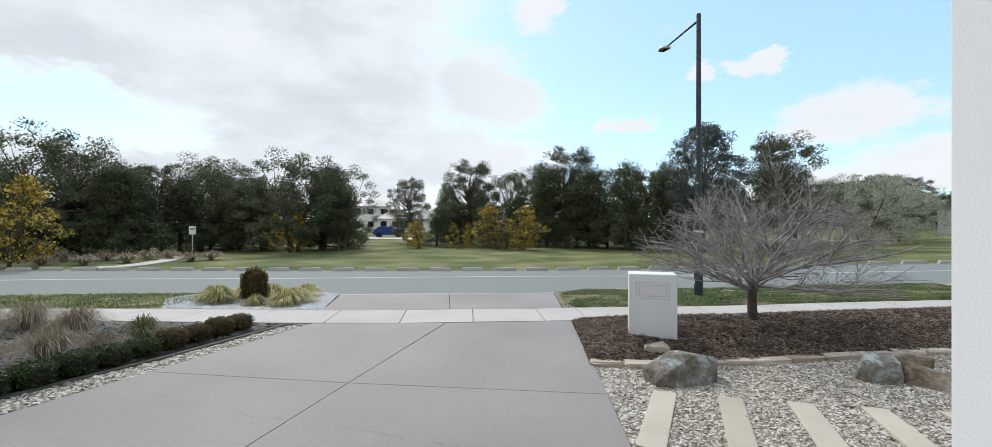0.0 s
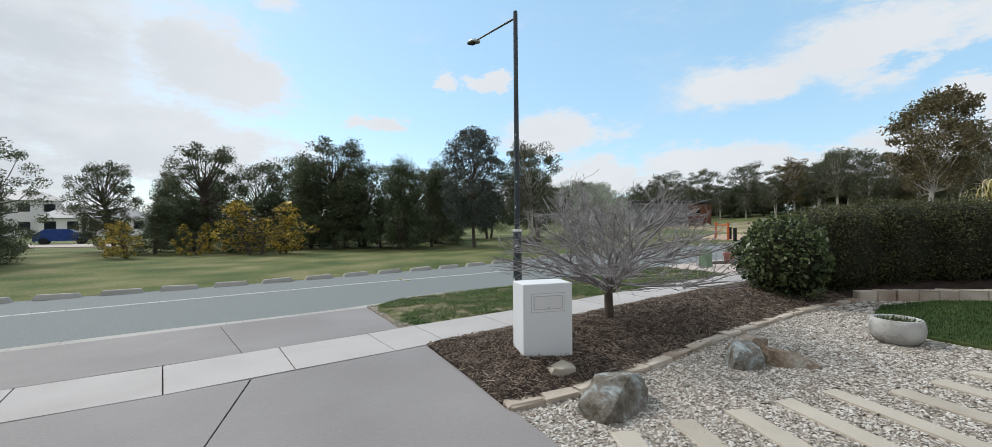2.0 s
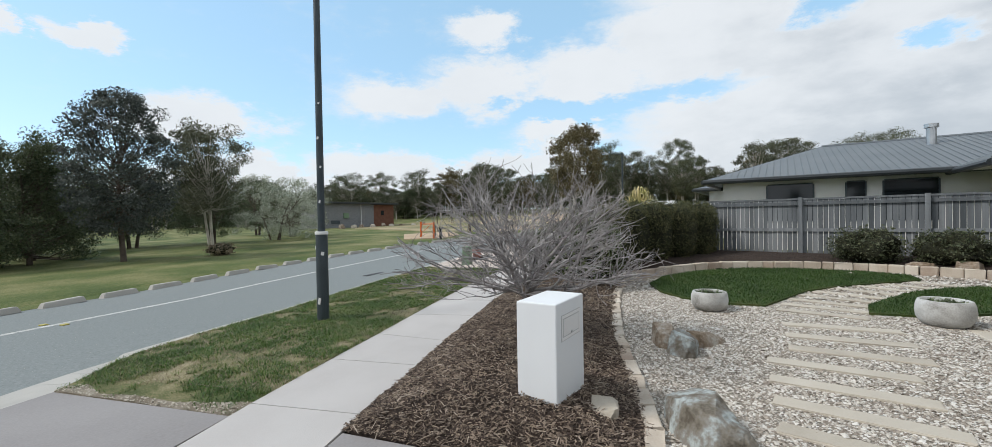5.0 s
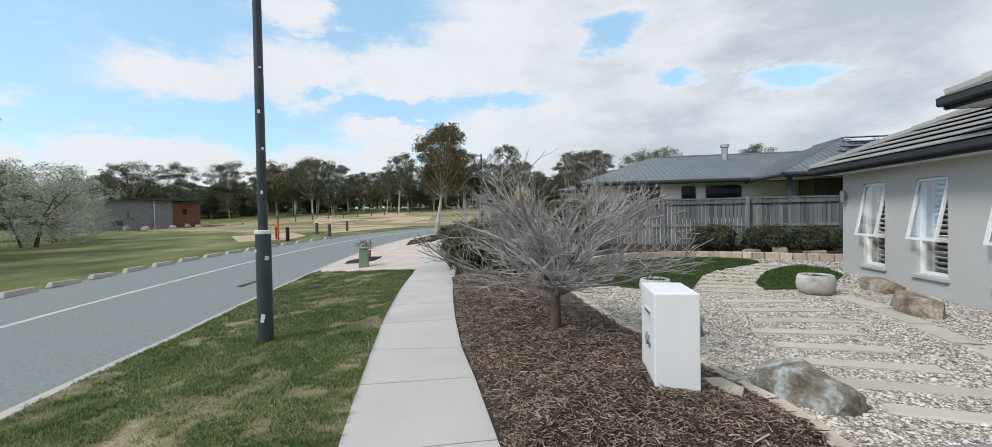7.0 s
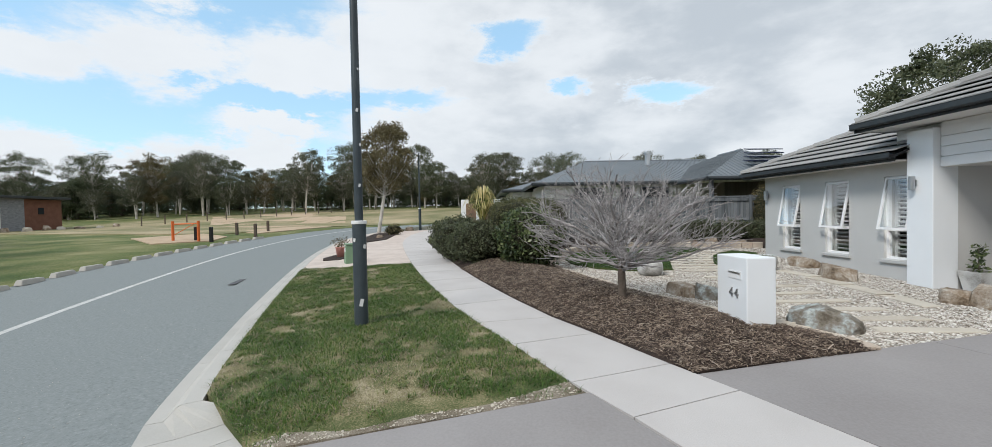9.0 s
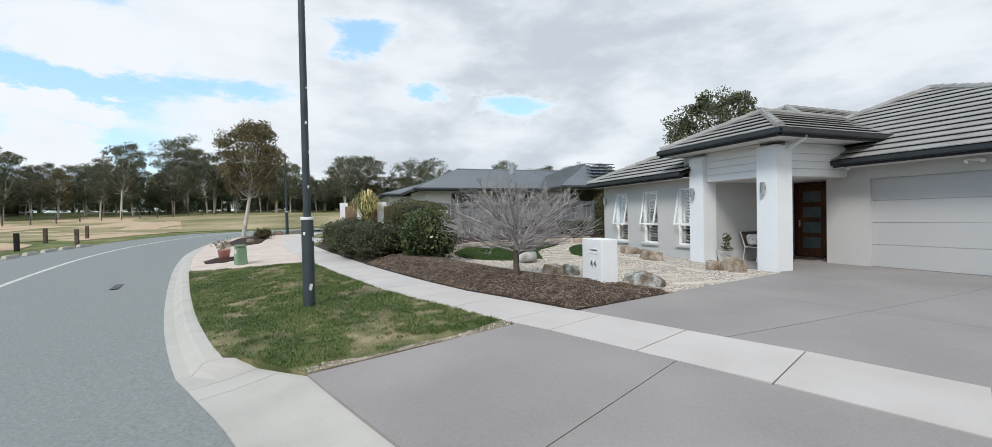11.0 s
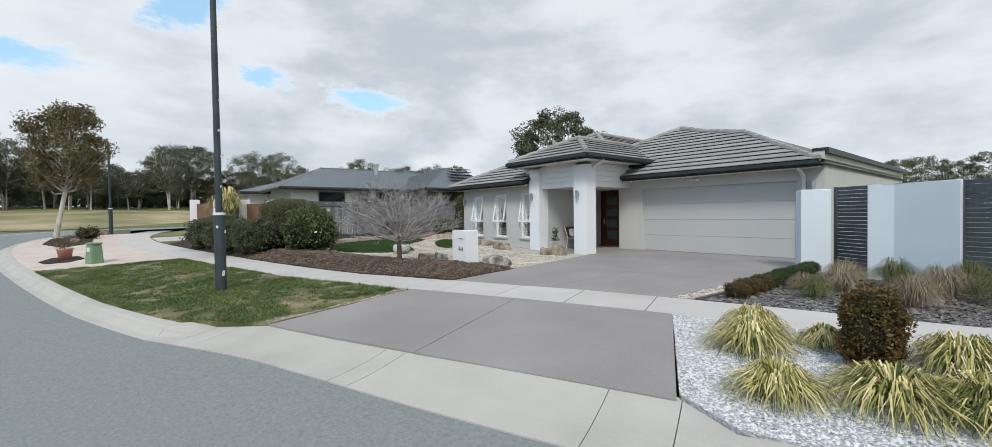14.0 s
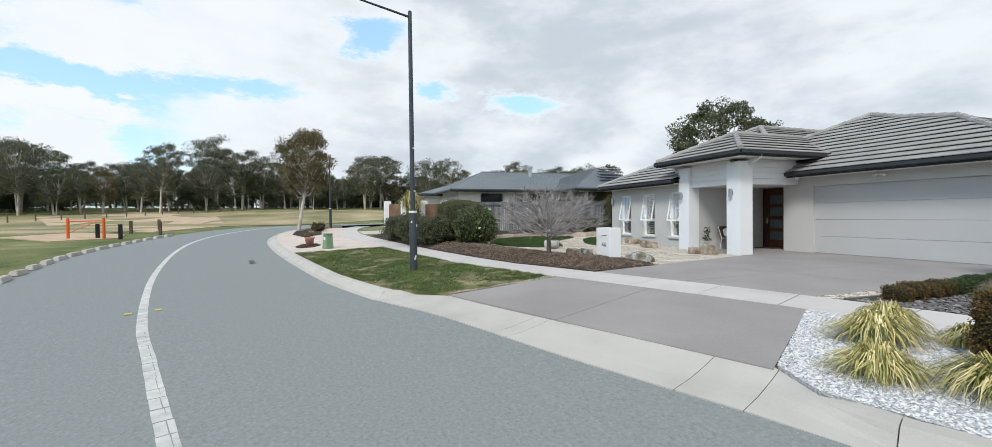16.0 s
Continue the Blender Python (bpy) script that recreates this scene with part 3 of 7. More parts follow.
def build_kerb():
    kerb = tagged(new("kerb"), "pale concrete rolled kerb and gutter", "kerb", "", "structure")
    s = np.r_[0, np.cumsum(np.hypot(*np.diff(KERB, axis=0).T))]
    i0 = int(np.argmin(np.hypot(KERB[:, 0] + 24, KERB[:, 1] + 0.5)))
    i1 = int(np.argmin(np.hypot(KERB[:, 0] - 35, KERB[:, 1] - 12.5)))
    q, first = s[i0], True

    def at(u):
        x, y = np.interp(u, s, KERB[:, 0]), np.interp(u, s, KERB[:, 1])
        nx, ny = np.interp(u, s, KERB_N[:, 0]), np.interp(u, s, KERB_N[:, 1])
        return x, y, nx, ny
    sd = [s[int(np.argmin(np.hypot(KERB[:, 0] - x, KERB[:, 1] - y)))] for x, y in ((-3.98, 10.35), (1.62, 12.3))]
    cuts = sorted([*np.arange(s[i0], s[i1], 2.6), *sd, sd[0] + 2.9, sd[1] + 0.5, sd[0] - 0.9])
    for a, b in zip(cuts, cuts[1:]):
        if b - a < 0.12:
            continue
        bm = bmesh.new()
        rings = []
        for u in np.linspace(a + 0.004, b - 0.004, max(2, int((b - a) / 0.4) + 1)):
            x, y, nx, ny = at(u)
            full = kerb_profile()
            w = 1.0
            if sd[0] - 0.9 <= u <= sd[0]:
                w = (sd[0] - u) / 0.9
            elif sd[1] <= u <= sd[1] + 0.5:
                w = (u - sd[1]) / 0.5
            elif sd[0] < u < sd[1]:
                w = 0.0
            wide = [(0.0, -0.238), (0.30, -0.222), (0.46, -0.202), (0.60, -0.182), (0.72, -0.162), (0.92, -0.122), (0.92, -0.42), (0.0, -0.42)]
            prof = [(d * w + e * (1 - w), z * w + v * (1 - w)) for (d, z), (e, v) in zip(full, wide)]
            rings.append([bm.verts.new((x + nx * d, y + ny * d, z + float(rise(x)))) for d, z in prof])
        m = len(rings[0])
        for r0, r1 in zip(rings, rings[1:]):
            for k in range(m):
                bm.faces.new((r0[k], r1[k], r1[(k + 1) % m], r0[(k + 1) % m]))
        bm.faces.new(rings[0])
        bm.faces.new(rings[-1][::-1])
        bmesh.ops.recalc_face_normals(bm, faces=bm.faces)
        part("kerb_length", bm, M_KERB, kerb)


build_kerb()

# footpath slabs: edge points on the street side and on the house side
PATH_S = [(-14.5, 2.6), (-13.3, 3.35), (-12.0, 4.05), (-10.8, 4.65), (-9.5, 5.2), (-8.2, 5.68), (-6.95, 6.08), (-5.7, 6.43), (-4.5, 6.74), (-3.3, 7.03), (-2.05, 7.36), (-0.88, 7.75), (0.30, 8.20), (1.44, 8.63), (2.16, 8.95), (3.37, 9.42), (4.47, 9.83)]
more = [(5.65, 10.25), (6.8, 10.62), (8.0, 10.98), (9.2, 11.3), (10.4, 11.6), (11.6, 11.9), (12.8, 12.18), (14.0, 12.45), (15.2, 12.7), (16.4, 12.95), (17.6, 13.15), (18.8, 13.3), (20, 13.4), (22, 13.45), (24, 13.3), (26, 12.9), (28, 12.2)]
PATH_S += more
PATH_C = np.array(PATH_S)
PATH_H = PATH_C + normals(PATH_C) * 1.12
PATH_H[10:17] = [(-1.64, 6.34), (-0.44, 6.70), (0.69, 7.15), (1.83, 7.58), (2.53, 7.87), (3.72, 8.33), (4.66, 8.72)]
pavement = tagged(new("pavement"), "pale broom-finished concrete footpath in jointed slabs", "footpath", "", "structure")
for i in range(len(PATH_C) - 1):
    a, b, c, d = PATH_C[i], PATH_C[i + 1], PATH_H[i + 1], PATH_H[i]
    g = 0.006
    q = [a + (b - a) * g, b + (a - b) * g, c + (d - c) * g, d + (c - d) * g]
    bm = bmesh.new()
    prism(bm, [tuple(p) for p in q], -0.12 + float(rise(a[0])), lambda x, y: gz(x, y) + 0.012)
    part("slab", bm, M_PATH, pavement)
bm = bmesh.new()
for i in range(len(PATH_C) - 1):
    prism(bm, [tuple(p) for p in (PATH_C[i], PATH_C[i + 1], PATH_H[i + 1], PATH_H[i])], lambda x, y: -0.25 + float(rise(x)), lambda x, y: gz(x, y) - 0.02)
setting("path_bed", bm, material("joint_shadow", [(0.07, 0.06, 0.05), (0.12, 0.1, 0.085)], 8, 60, 0.95, 0.3), "dark earth in the slab joints", "footpath bed")

# apron between footpath and kerb, in two slabs
W_S, E_S, MID_S = (-2.40, 7.262), (1.92, 8.85), (-0.11, 8.05)
W_K, E_K = (-3.67, 9.53), (1.34, 11.43)
MID_K = (-1.16, 10.50)
apron = tagged(new("apron"), "mauve-grey tinted concrete driveway apron", "driveway", "", "structure")
for q in ([W_S, (MID_S[0] - 0.006, MID_S[1]), (MID_K[0] - 0.006, MID_K[1]), W_K], [(MID_S[0] + 0.006, MID_S[1]), E_S, E_K, (MID_K[0] + 0.006, MID_K[1])]):
    bm = bmesh.new()
    prism(bm, q, -0.3, lambda x, y: float(np.interp(kerb_distance(x, y), [0.5, 0.85, 3.3, 4.6], [-0.135, -0.125, -0.005, 0.0])) + 0.006)
    part("slab", bm, M_DRIVE, apron)

# driveway up to the garage, cut by sawn joints
driveway = tagged(new("driveway"), "mauve-grey tinted concrete driveway with sawn joints and hairline cracks", "driveway", "", "structure")
DRIVE_W = [(-1.79, 6.27), (-1.88, 3.78), (-2.05, 1.6), (-1.75, -1.45)]
DRIVE_E = [(2.24, 7.73), (2.98, 4.61), (3.62, 1.7), (3.85, 1.1)]
J = 0.005
DX = [(-1.88, 3.78), (0.415, 4.13), (2.98, 4.61)]
slabs = [
    [(-1.79, 6.27), (0.27, 6.95), (DX[1][0] - J, DX[1][1] + J), (DX[0][0], DX[0][1] + J)],
    [(0.29, 6.96), (2.24, 7.73), (DX[2][0], DX[2][1] + J), (DX[1][0] + J, DX[1][1] + J)],
    [(DX[0][0], DX[0][1] - J), (DX[1][0] - J, DX[1][1] - J), (0.58 - J, 1.3 + J), (-2.0, 1.3 + J)],
    [(DX[1][0] + J, DX[1][1] - J), (DX[2][0], DX[2][1] - J), (3.7, 1.3 + J), (0.58 + J, 1.3 + J)],
    [(-2.0, 1.3 - J), (0.58 - J, 1.3 - J), (0.9 - J, -1.52), (-1.75, -1.52)],
    [(0.58 + J, 1.3 - J), (6.0, 1.3 - J), (6.0, -2.35), (4.43, -2.35), (4.43, -1.52), (0.9 + J, -1.52)],
]
for q in slabs:
    bm = bmesh.new()
    prism(bm, q, -0.12, lambda x, y: 0.006 + 0.0 * x)
    part("slab", bm, M_DRIVE, driveway)
bm = bmesh.new()
prism(bm, [(-1.85, 6.2), (2.26, 7.7), (3.0, 4.6), (3.9, 1.2), (3.9, -1.5), (-1.8, -1.5), (-2.1, 1.6)], -0.15, -0.02)
setting("driveway_bed", bm, M_BLACK, "dark filler in the driveway joints", "driveway bed")
# a wandering hairline crack
bm = bmesh.new()
rc = random.Random(4)
pts = [(-1.2, 3.35)]
while pts[-1][0] < 2.6:
    pts.append((pts[-1][0] + 0.09, pts[-1][1] + rc.uniform(-0.03, 0.026)))
for (x0, y0), (x1, y1) in zip(pts, pts[1:]):
    if rc.random() < 0.7:
        w = rc.uniform(0.0006, 0.0016)
        vs = [bm.verts.new(v) for v in ((x0, y0 - w, 0.0085), (x1, y1 - w, 0.0085), (x1, y1 + w, 0.0085), (x0, y0 + w, 0.0085))]
        bm.faces.new(vs)
part("hairline_crack", bm, M_SLATE, driveway, "fine crack across the concrete")


# ---- the house ----
WALL_T = 0.24


def wall(name, a, b, z0, z1, mat, openings=(), label="", t=WALL_T):
    """A straight wall from a to b in plan, thickness to the left of its run, with rectangular openings (s0, s1, z0, z1)."""
    a, b = Vector((*a, 0)), Vector((*b, 0))
    run = (b - a).length
    d = (b - a) / run
    n = Vector((-d.y, d.x, 0))
    bm = bmesh.new()
    cuts = sorted({0.0, run, *[s for o in openings for s in o[:2]]})
    for s0, s1 in zip(cuts, cuts[1:]):
        spans = [(z0, z1)]
        for o in openings:
            if o[0] <= s0 and s1 <= o[1]:
                spans = [(lo, hi) for u, v in spans for lo, hi in ((u, min(v, o[2])), (max(u, o[3]), v)) if hi - lo > 1e-4]
        for lo, hi in spans:
            m = Matrix(((d.x, n.x, 0, a.x), (d.y, n.y, 0, a.y), (0, 0, 1, 0), (0, 0, 0, 1)))
            box(bm, (s0, 0, lo), (s1, t, hi), 0.0, m)
    bmesh.ops.remove_doubles(bm, verts=bm.verts, dist=0.0005)
    bmesh.ops.recalc_face_normals(bm, faces=bm.faces)
    return setting(name, bm, mat, label or "smooth pale grey rendered wall", "wall")


FY = 1.163
WIN_X = [(9.60, 10.27), (8.06, 8.75), (6.50, 7.17)]
# street front: outer face at FY, thickness towards the house
wall("wall_north", (11.03, FY), (6.45, FY), -0.25, 2.62, M_RENDER, [(11.03 - b, 11.03 - a, 0.46, 2.19) for a, b in WIN_X])
wall("wall_east", (11.03, -13), (11.03, FY - 0.24), -0.25, 2.62, M_RENDER)
wall("wall_porch_east", (5.98, 1.3), (5.98, -2.3), -0.25, 2.6, M_RENDER, t=0.24)
wall("wall_porch_back", (6.2, -2.40), (5.019, -2.40), -0.25, 2.6, M_RENDER, [(6.2 - 5.99, 6.2 - 5.02, 0.02, 2.27)])
wall("wall_porch_west", (4.45, -2.5), (4.45, -1.655), -0.25, 2.62, M_RENDER, t=0.24)
wall("wall_garage", (4.45, -1.39), (-1.758, -1.39), -0.25, 2.62, M_RENDER, [(1.02, 5.82, -0.24, 2.187)], t=0.26)
wall("wall_boundary", (-2.0, -1.386), (-2.0, -13), -0.25, 2.95, M_RENDER)
wall("wall_south", (-2, -13), (11.1, -13), -0.25, 2.62, M_RENDER)
bm = boxes(((-1.5, -12.9, 2.40), (10.9, -1.7, 2.46)), ((6.3, -2.4, 2.40), (10.9, 0.9, 2.46)))
setting("ceiling", bm, M_SOFFIT, "plain white plaster ceiling", "ceiling")
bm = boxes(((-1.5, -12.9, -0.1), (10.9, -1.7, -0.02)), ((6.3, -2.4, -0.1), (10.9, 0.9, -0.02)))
setting("floor", bm, M_DARKROOM, "indoor floor in near-black colour standing in for dim light", "floor")
# inner walls close the rooms behind the windows, near-black in place of dim light
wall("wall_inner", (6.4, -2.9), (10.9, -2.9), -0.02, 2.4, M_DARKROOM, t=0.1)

bm = boxes(((-2.05, -13.1, 2.951), (-1.72, -1.37, 3.03)), ((-2.09, -13.1, 2.88), (-2.052, -1.37, 3.03)))
setting("trim_parapet", bm, M_GUTTER, "dark metal capping along the boundary wall", "capping")

# portico columns and lintels
def column(x0, x1, y0, y1, top, label):
    ob = thing("portico_column", label, "column", "portico columns", ((x0 + x1) / 2, (y0 + y1) / 2, 0))
    w, d = (x1 - x0) / 2, (y1 - y0) / 2
    part("shaft", box(bmesh.new(), (-w, -d, -0.2), (w, d, top), 0.012), M_WHITE, ob)
    return ob


column(3.80, 4.314, 0.845, 1.392, 3.0, "square white rendered portico column beside the driveway")
column(5.96, 6.46, 0.9, 1.392, 3.0, "white rendered portico pier against the window wall")


def board_panel(name, a, b, face, label):
    """Weatherboards between two plan points over the porch opening."""
    ob = thing(name, label, "cladding", "portico cladding")
    n = 4
    for i in range(n):
        z0, z1 = 2.28 + i * 0.185, 2.28 + (i + 1) * 0.185 - 0.008
        bm = bmesh.new()
        if face == "y":
            box(bm, (a[0], a[1] - 0.03, z0), (b[0], a[1] + 0.006 * (n - i) / n, z1), 0.003)
        else:
            box(bm, (a[0] - 0.006, a[1], z0), (a[0] + 0.03, b[1], z1), 0.003)
        part("board", bm, M_BOARD, ob)
    bm = bmesh.new()
    if face == "y":
        box(bm, (a[0], a[1] - 0.22, 2.27), (b[0], a[1] - 0.035, 3.02))
    else:
        box(bm, (a[0] + 0.035, a[1], 2.27), (a[0] + 0.2, b[1], 3.02))
    part("backing", bm, M_SOFFIT, ob)


board_panel("portico_cladding", (4.32, 1.25), (5.955, 1.25), "y", "white horizontal weatherboards over the porch opening")
board_panel("portico_cladding", (3.93, -1.38), (3.93, 0.84), "x", "white horizontal weatherboards over the porch opening")
bm = boxes(((4.0, -2.3, 2.285), (5.97, 1.2, 2.33)))
setting("ceiling_porch", bm, M_SOFFIT, "flat white porch ceiling", "ceiling")
bm = boxes(((3.98, -1.3, 2.33), (4.6, 1.1, 2.99)))
setting("trim_porch", bm, M_SOFFIT, "closed box above the porch", "trim")


# ---- roofs: courses of flat concrete tiles ----
def clip(poly, f):
    """The part of a plan polygon where f is not below 0."""
    out = []
    for i, p in enumerate(poly):
        q = poly[(i + 1) % len(poly)]
        fp, fq = f(p), f(q)
        if fp >= 0:
            out.append(p)
        if (fp < 0) != (fq < 0):
            s = fp / (fp - fq)
            out.append((p[0] + (q[0] - p[0]) * s, p[1] + (q[1] - p[1]) * s))
    return out


def roof_plane(roof, poly, origin, up, z0, slope, course=0.33, thick=0.055, mat=None):
    """Tile courses over a plan polygon; up: the plan direction of rise, z0: height at origin."""
    up = Vector((*up, 0)).normalized()
    dist = lambda p: (p[0] - origin[0]) * up.x + (p[1] - origin[1]) * up.y
    top = max(dist(p) for p in poly)
    n = int(math.ceil(top / course))
    # unseen black sheet added below the courses so that their gaps stay dark
    bm = bmesh.new()
    prism(bm, poly, lambda x, y: z0 + slope * dist((x, y)) - 0.10, lambda x, y: z0 + slope * dist((x, y)) - 0.055)
    part("underlay", bm, M_BLACK, roof)
    for i in range(n):
        lo, hi = i * course, min((i + 1) * course + 0.12, top)
        strip_poly = clip(clip(poly, lambda p: dist(p) - lo), lambda p: hi - dist(p))
        if len(strip_poly) < 3:
            continue
        bm = bmesh.new()
        f = lambda x, y, lift: z0 + slope * dist((x, y)) + lift * (1 - (dist((x, y)) - lo) / course)
        try:
            prism(bm, strip_poly, lambda x, y: f(x, y, thick) - 0.02, lambda x, y: f(x, y, thick))
        except ValueError:
            bm.free()
            continue
        part("tile_course", bm, mat or M_TILE, roof)


def hip_cap(roof, a, b, mat=None, r=0.09):
    a, b = Vector(a), Vector(b)
    n = max(1, int((b - a).length / 0.38))
    for i in range(n):
        p, q = a.lerp(b, i / n), a.lerp(b, (i + 1.06) / n)
        bm = bmesh.new()
        tube(bm, [p + Vector((0, 0, 0.012)), q + Vector((0, 0, -0.004))], [r * 1.06, r], 8)
        part("ridge_tile", bm, mat or M_TILE, roof)


SL = 0.466
roof = thing("tiled_roof", "grey flat concrete tile hip roof of the house", "roof")
# wing over the windows
zw = 2.62
roof_plane(roof, [(6.4, 1.68), (11.5, 1.68), (6.74, -3.08), (6.4, -2.74)], (0, 1.68), (0, -1), zw, SL)
roof_plane(roof, [(11.5, 1.68), (11.5, -13.5), (6.74, -8.74), (6.74, -3.08)], (11.5, 0), (-1, 0), zw, SL)
roof_plane(roof, [(6.74, -3.08), (6.74, -8.6), (3.6, -8.6), (3.6, -3.42), (5.15, -3.42), (5.15, -1.49)], (1.98, 0), (1, 0), zw, SL)
zwt = zw + 4.76 * SL + 0.03
hip_cap(roof, (11.45, 1.63, zw + 0.03), (6.74, -3.08, zwt))
hip_cap(roof, (6.74, -3.08, zwt), (6.74, -8.6, zwt))
hip_cap(roof, (6.74, -3.08, zwt), (5.3, -1.64, zw + 3.32 * SL + 0.03))
# garage and main front plane
zg = 2.66
roof_plane(roof, [(-2.05, -0.75), (4.02, -0.75), (4.02, -5.35), (2.6, -4.45), (0.85, -3.65)], (0, -0.75), (0, -1), zg, 0.49)
roof_plane(roof, [(4.02, -1.6), (7.75, -1.6), (4.02, -5.35)], (0, -0.75), (0, -1), zg, 0.49)
roof_plane(roof, [(-2.05, -0.75), (0.85, -3.65), (0.85, -12.5), (-2.05, -12.5)], (-2.05, 0), (1, 0), zg, 0.49)
roof_plane(roof, [(0.85, -3.65), (2.6, -4.45), (2.6, -12.5), (0.85, -12.5)], (5.2, 0), (-1, 0), zg + 0.0, 0.33)
roof_plane(roof, [(4.02, -5.35), (4.02, -12.5), (2.6, -12.5), (2.6, -4.45)], (-0.58, 0), (1, 0), zg, 0.49)
roof_plane(roof, [(4.02, -5.35), (8.62, -0.75), (8.62, -12.5), (4.02, -12.5)], (8.62, 0), (-1, 0), zg, 0.49)
hip_cap(roof, (-2.0, -0.8, zg + 0.03), (0.85, -3.65, zg + 2.9 * 0.49 + 0.03))
hip_cap(roof, (0.85, -3.65, zg + 2.9 * 0.49 + 0.03), (2.6, -4.45, zg + 3.7 * 0.49 + 0.02))
hip_cap(roof, (2.6, -4.45, zg + 3.7 * 0.49 + 0.02), (4.02, -5.35, zg + 4.6 * 0.49 + 0.03))
hip_cap(roof, (4.02, -5.35, zg + 4.6 * 0.49 + 0.03), (7.6, -1.77, zg + 1.0 * 0.49 + 0.03))
# portico
zp = 3.25
PX0, PX1, PYF = 3.27, 7.10, 1.95
PM = (PX0 + PX1) / 2
PH = (PX1 - PX0) / 2
roof_plane(roof, [(PX0, PYF), (PX1, PYF), (PM, PYF - PH)], (0, PYF), (0, -1), zp, SL)
roof_plane(roof, [(PX1, PYF), (PX1, -3.4), (PM, -3.4), (PM, PYF - PH)], (PX1, 0), (-1, 0), zp, SL)
roof_plane(roof, [(PX0, PYF), (PM, PYF - PH), (PM, -3.4), (PX0, -2.0)], (PX0, 0), (1, 0), zp, SL)
pk = zp + PH * SL + 0.03
hip_cap(roof, (PX0 + 0.05, PYF - 0.05, zp + 0.05), (PM, PYF - PH, pk))
hip_cap(roof, (PX1 - 0.05, PYF - 0.05, zp + 0.05), (PM, PYF - PH, pk))
hip_cap(roof, (PM, PYF - PH, pk), (PM, -3.3, pk))


def gutter(a, b, z, out, label):
    """Fascia, gutter and soffit along an eave from a to b; out: plan direction away from the house."""
    ob = thing("gutter", label, "gutter", "roof gutters")
    a, b, o = Vector((*a, 0)), Vector((*b, 0)), Vector((*out, 0))
    d = (b - a).normalized()
    m = Matrix(((d.x, o.x, 0, a.x), (d.y, o.y, 0, a.y), (0, 0, 1, z), (0, 0, 0, 1)))
    run = (b - a).length
    bm = bmesh.new()
    prof = [(0, -0.115), (0.10, -0.115), (0.118, -0.09), (0.118, 0.0), (0.128, 0.008), (0.104, 0.008), (0.10, -0.09), (0, -0.09)]
    r0 = [bm.verts.new(m @ Vector((0, y, zz))) for y, zz in prof]
    r1 = [bm.verts.new(m @ Vector((run, y, zz))) for y, zz in prof]
    for k in range(len(prof)):
        bm.faces.new((r0[k], r1[k], r1[(k + 1) % len(prof)], r0[(k + 1) % len(prof)]))
    bm.faces.new(r0[::-1])
    bm.faces.new(r1)
    bmesh.ops.recalc_face_normals(bm, faces=bm.faces)
    part("trough", bm, M_GUTTER, ob)
    part("fascia", box(bmesh.new(), (0, -0.025, -0.17), (run, -0.001, 0.0), 0.0, m), M_GUTTER, ob)


gutter((6.5, 1.60), (11.42, 1.60), 2.62, (0, 1), "dark steel gutter along the window wing eave")
gutter((11.42, 1.60), (11.42, -13.3), 2.62, (1, 0), "dark steel gutter along the side eave")
gutter((-2.02, -0.82), (4.02, -0.82), 2.665, (0, 1), "dark steel gutter over the garage door")
gutter((PX0 - 0.0, PYF - 0.07), (PX1, PYF - 0.07), 3.265, (0, 1), "dark steel gutter along the portico front")
gutter((PX0 + 0.07, PYF), (PX0 + 0.07, -2.0), 3.265, (-1, 0), "dark steel gutter along the portico side")
gutter((PX1 - 0.07, PYF), (PX1 - 0.07, -1.0), 3.265, (1, 0), "dark steel gutter along the portico side")
bm = boxes(((6.47, FY - 0.2, 2.46), (11.40, 1.59, 2.475)), ((-1.95, -1.42, 2.50), (4.0, -0.84, 2.515)), ((PX0 + 0.08, -1.3, 3.10), (PX1 - 0.08, PYF - 0.08, 3.115)), ((11.0, -13, 2.46), (11.40, FY, 2.475)))
setting("trim_soffit", bm, M_SOFFIT, "flat off-white eave lining", "soffit")
bm = boxes(((4.32, 0.86, 3.0), (5.95, 1.24, 3.09)), ((3.94, -1.3, 3.0), (4.3, 0.9, 3.09)), ((6.0, -1.0, 2.6), (6.9, 1.15, 3.09)))
setting("trim_portico_wall", bm, M_BOARD, "closed wall between portico roofs", "trim")


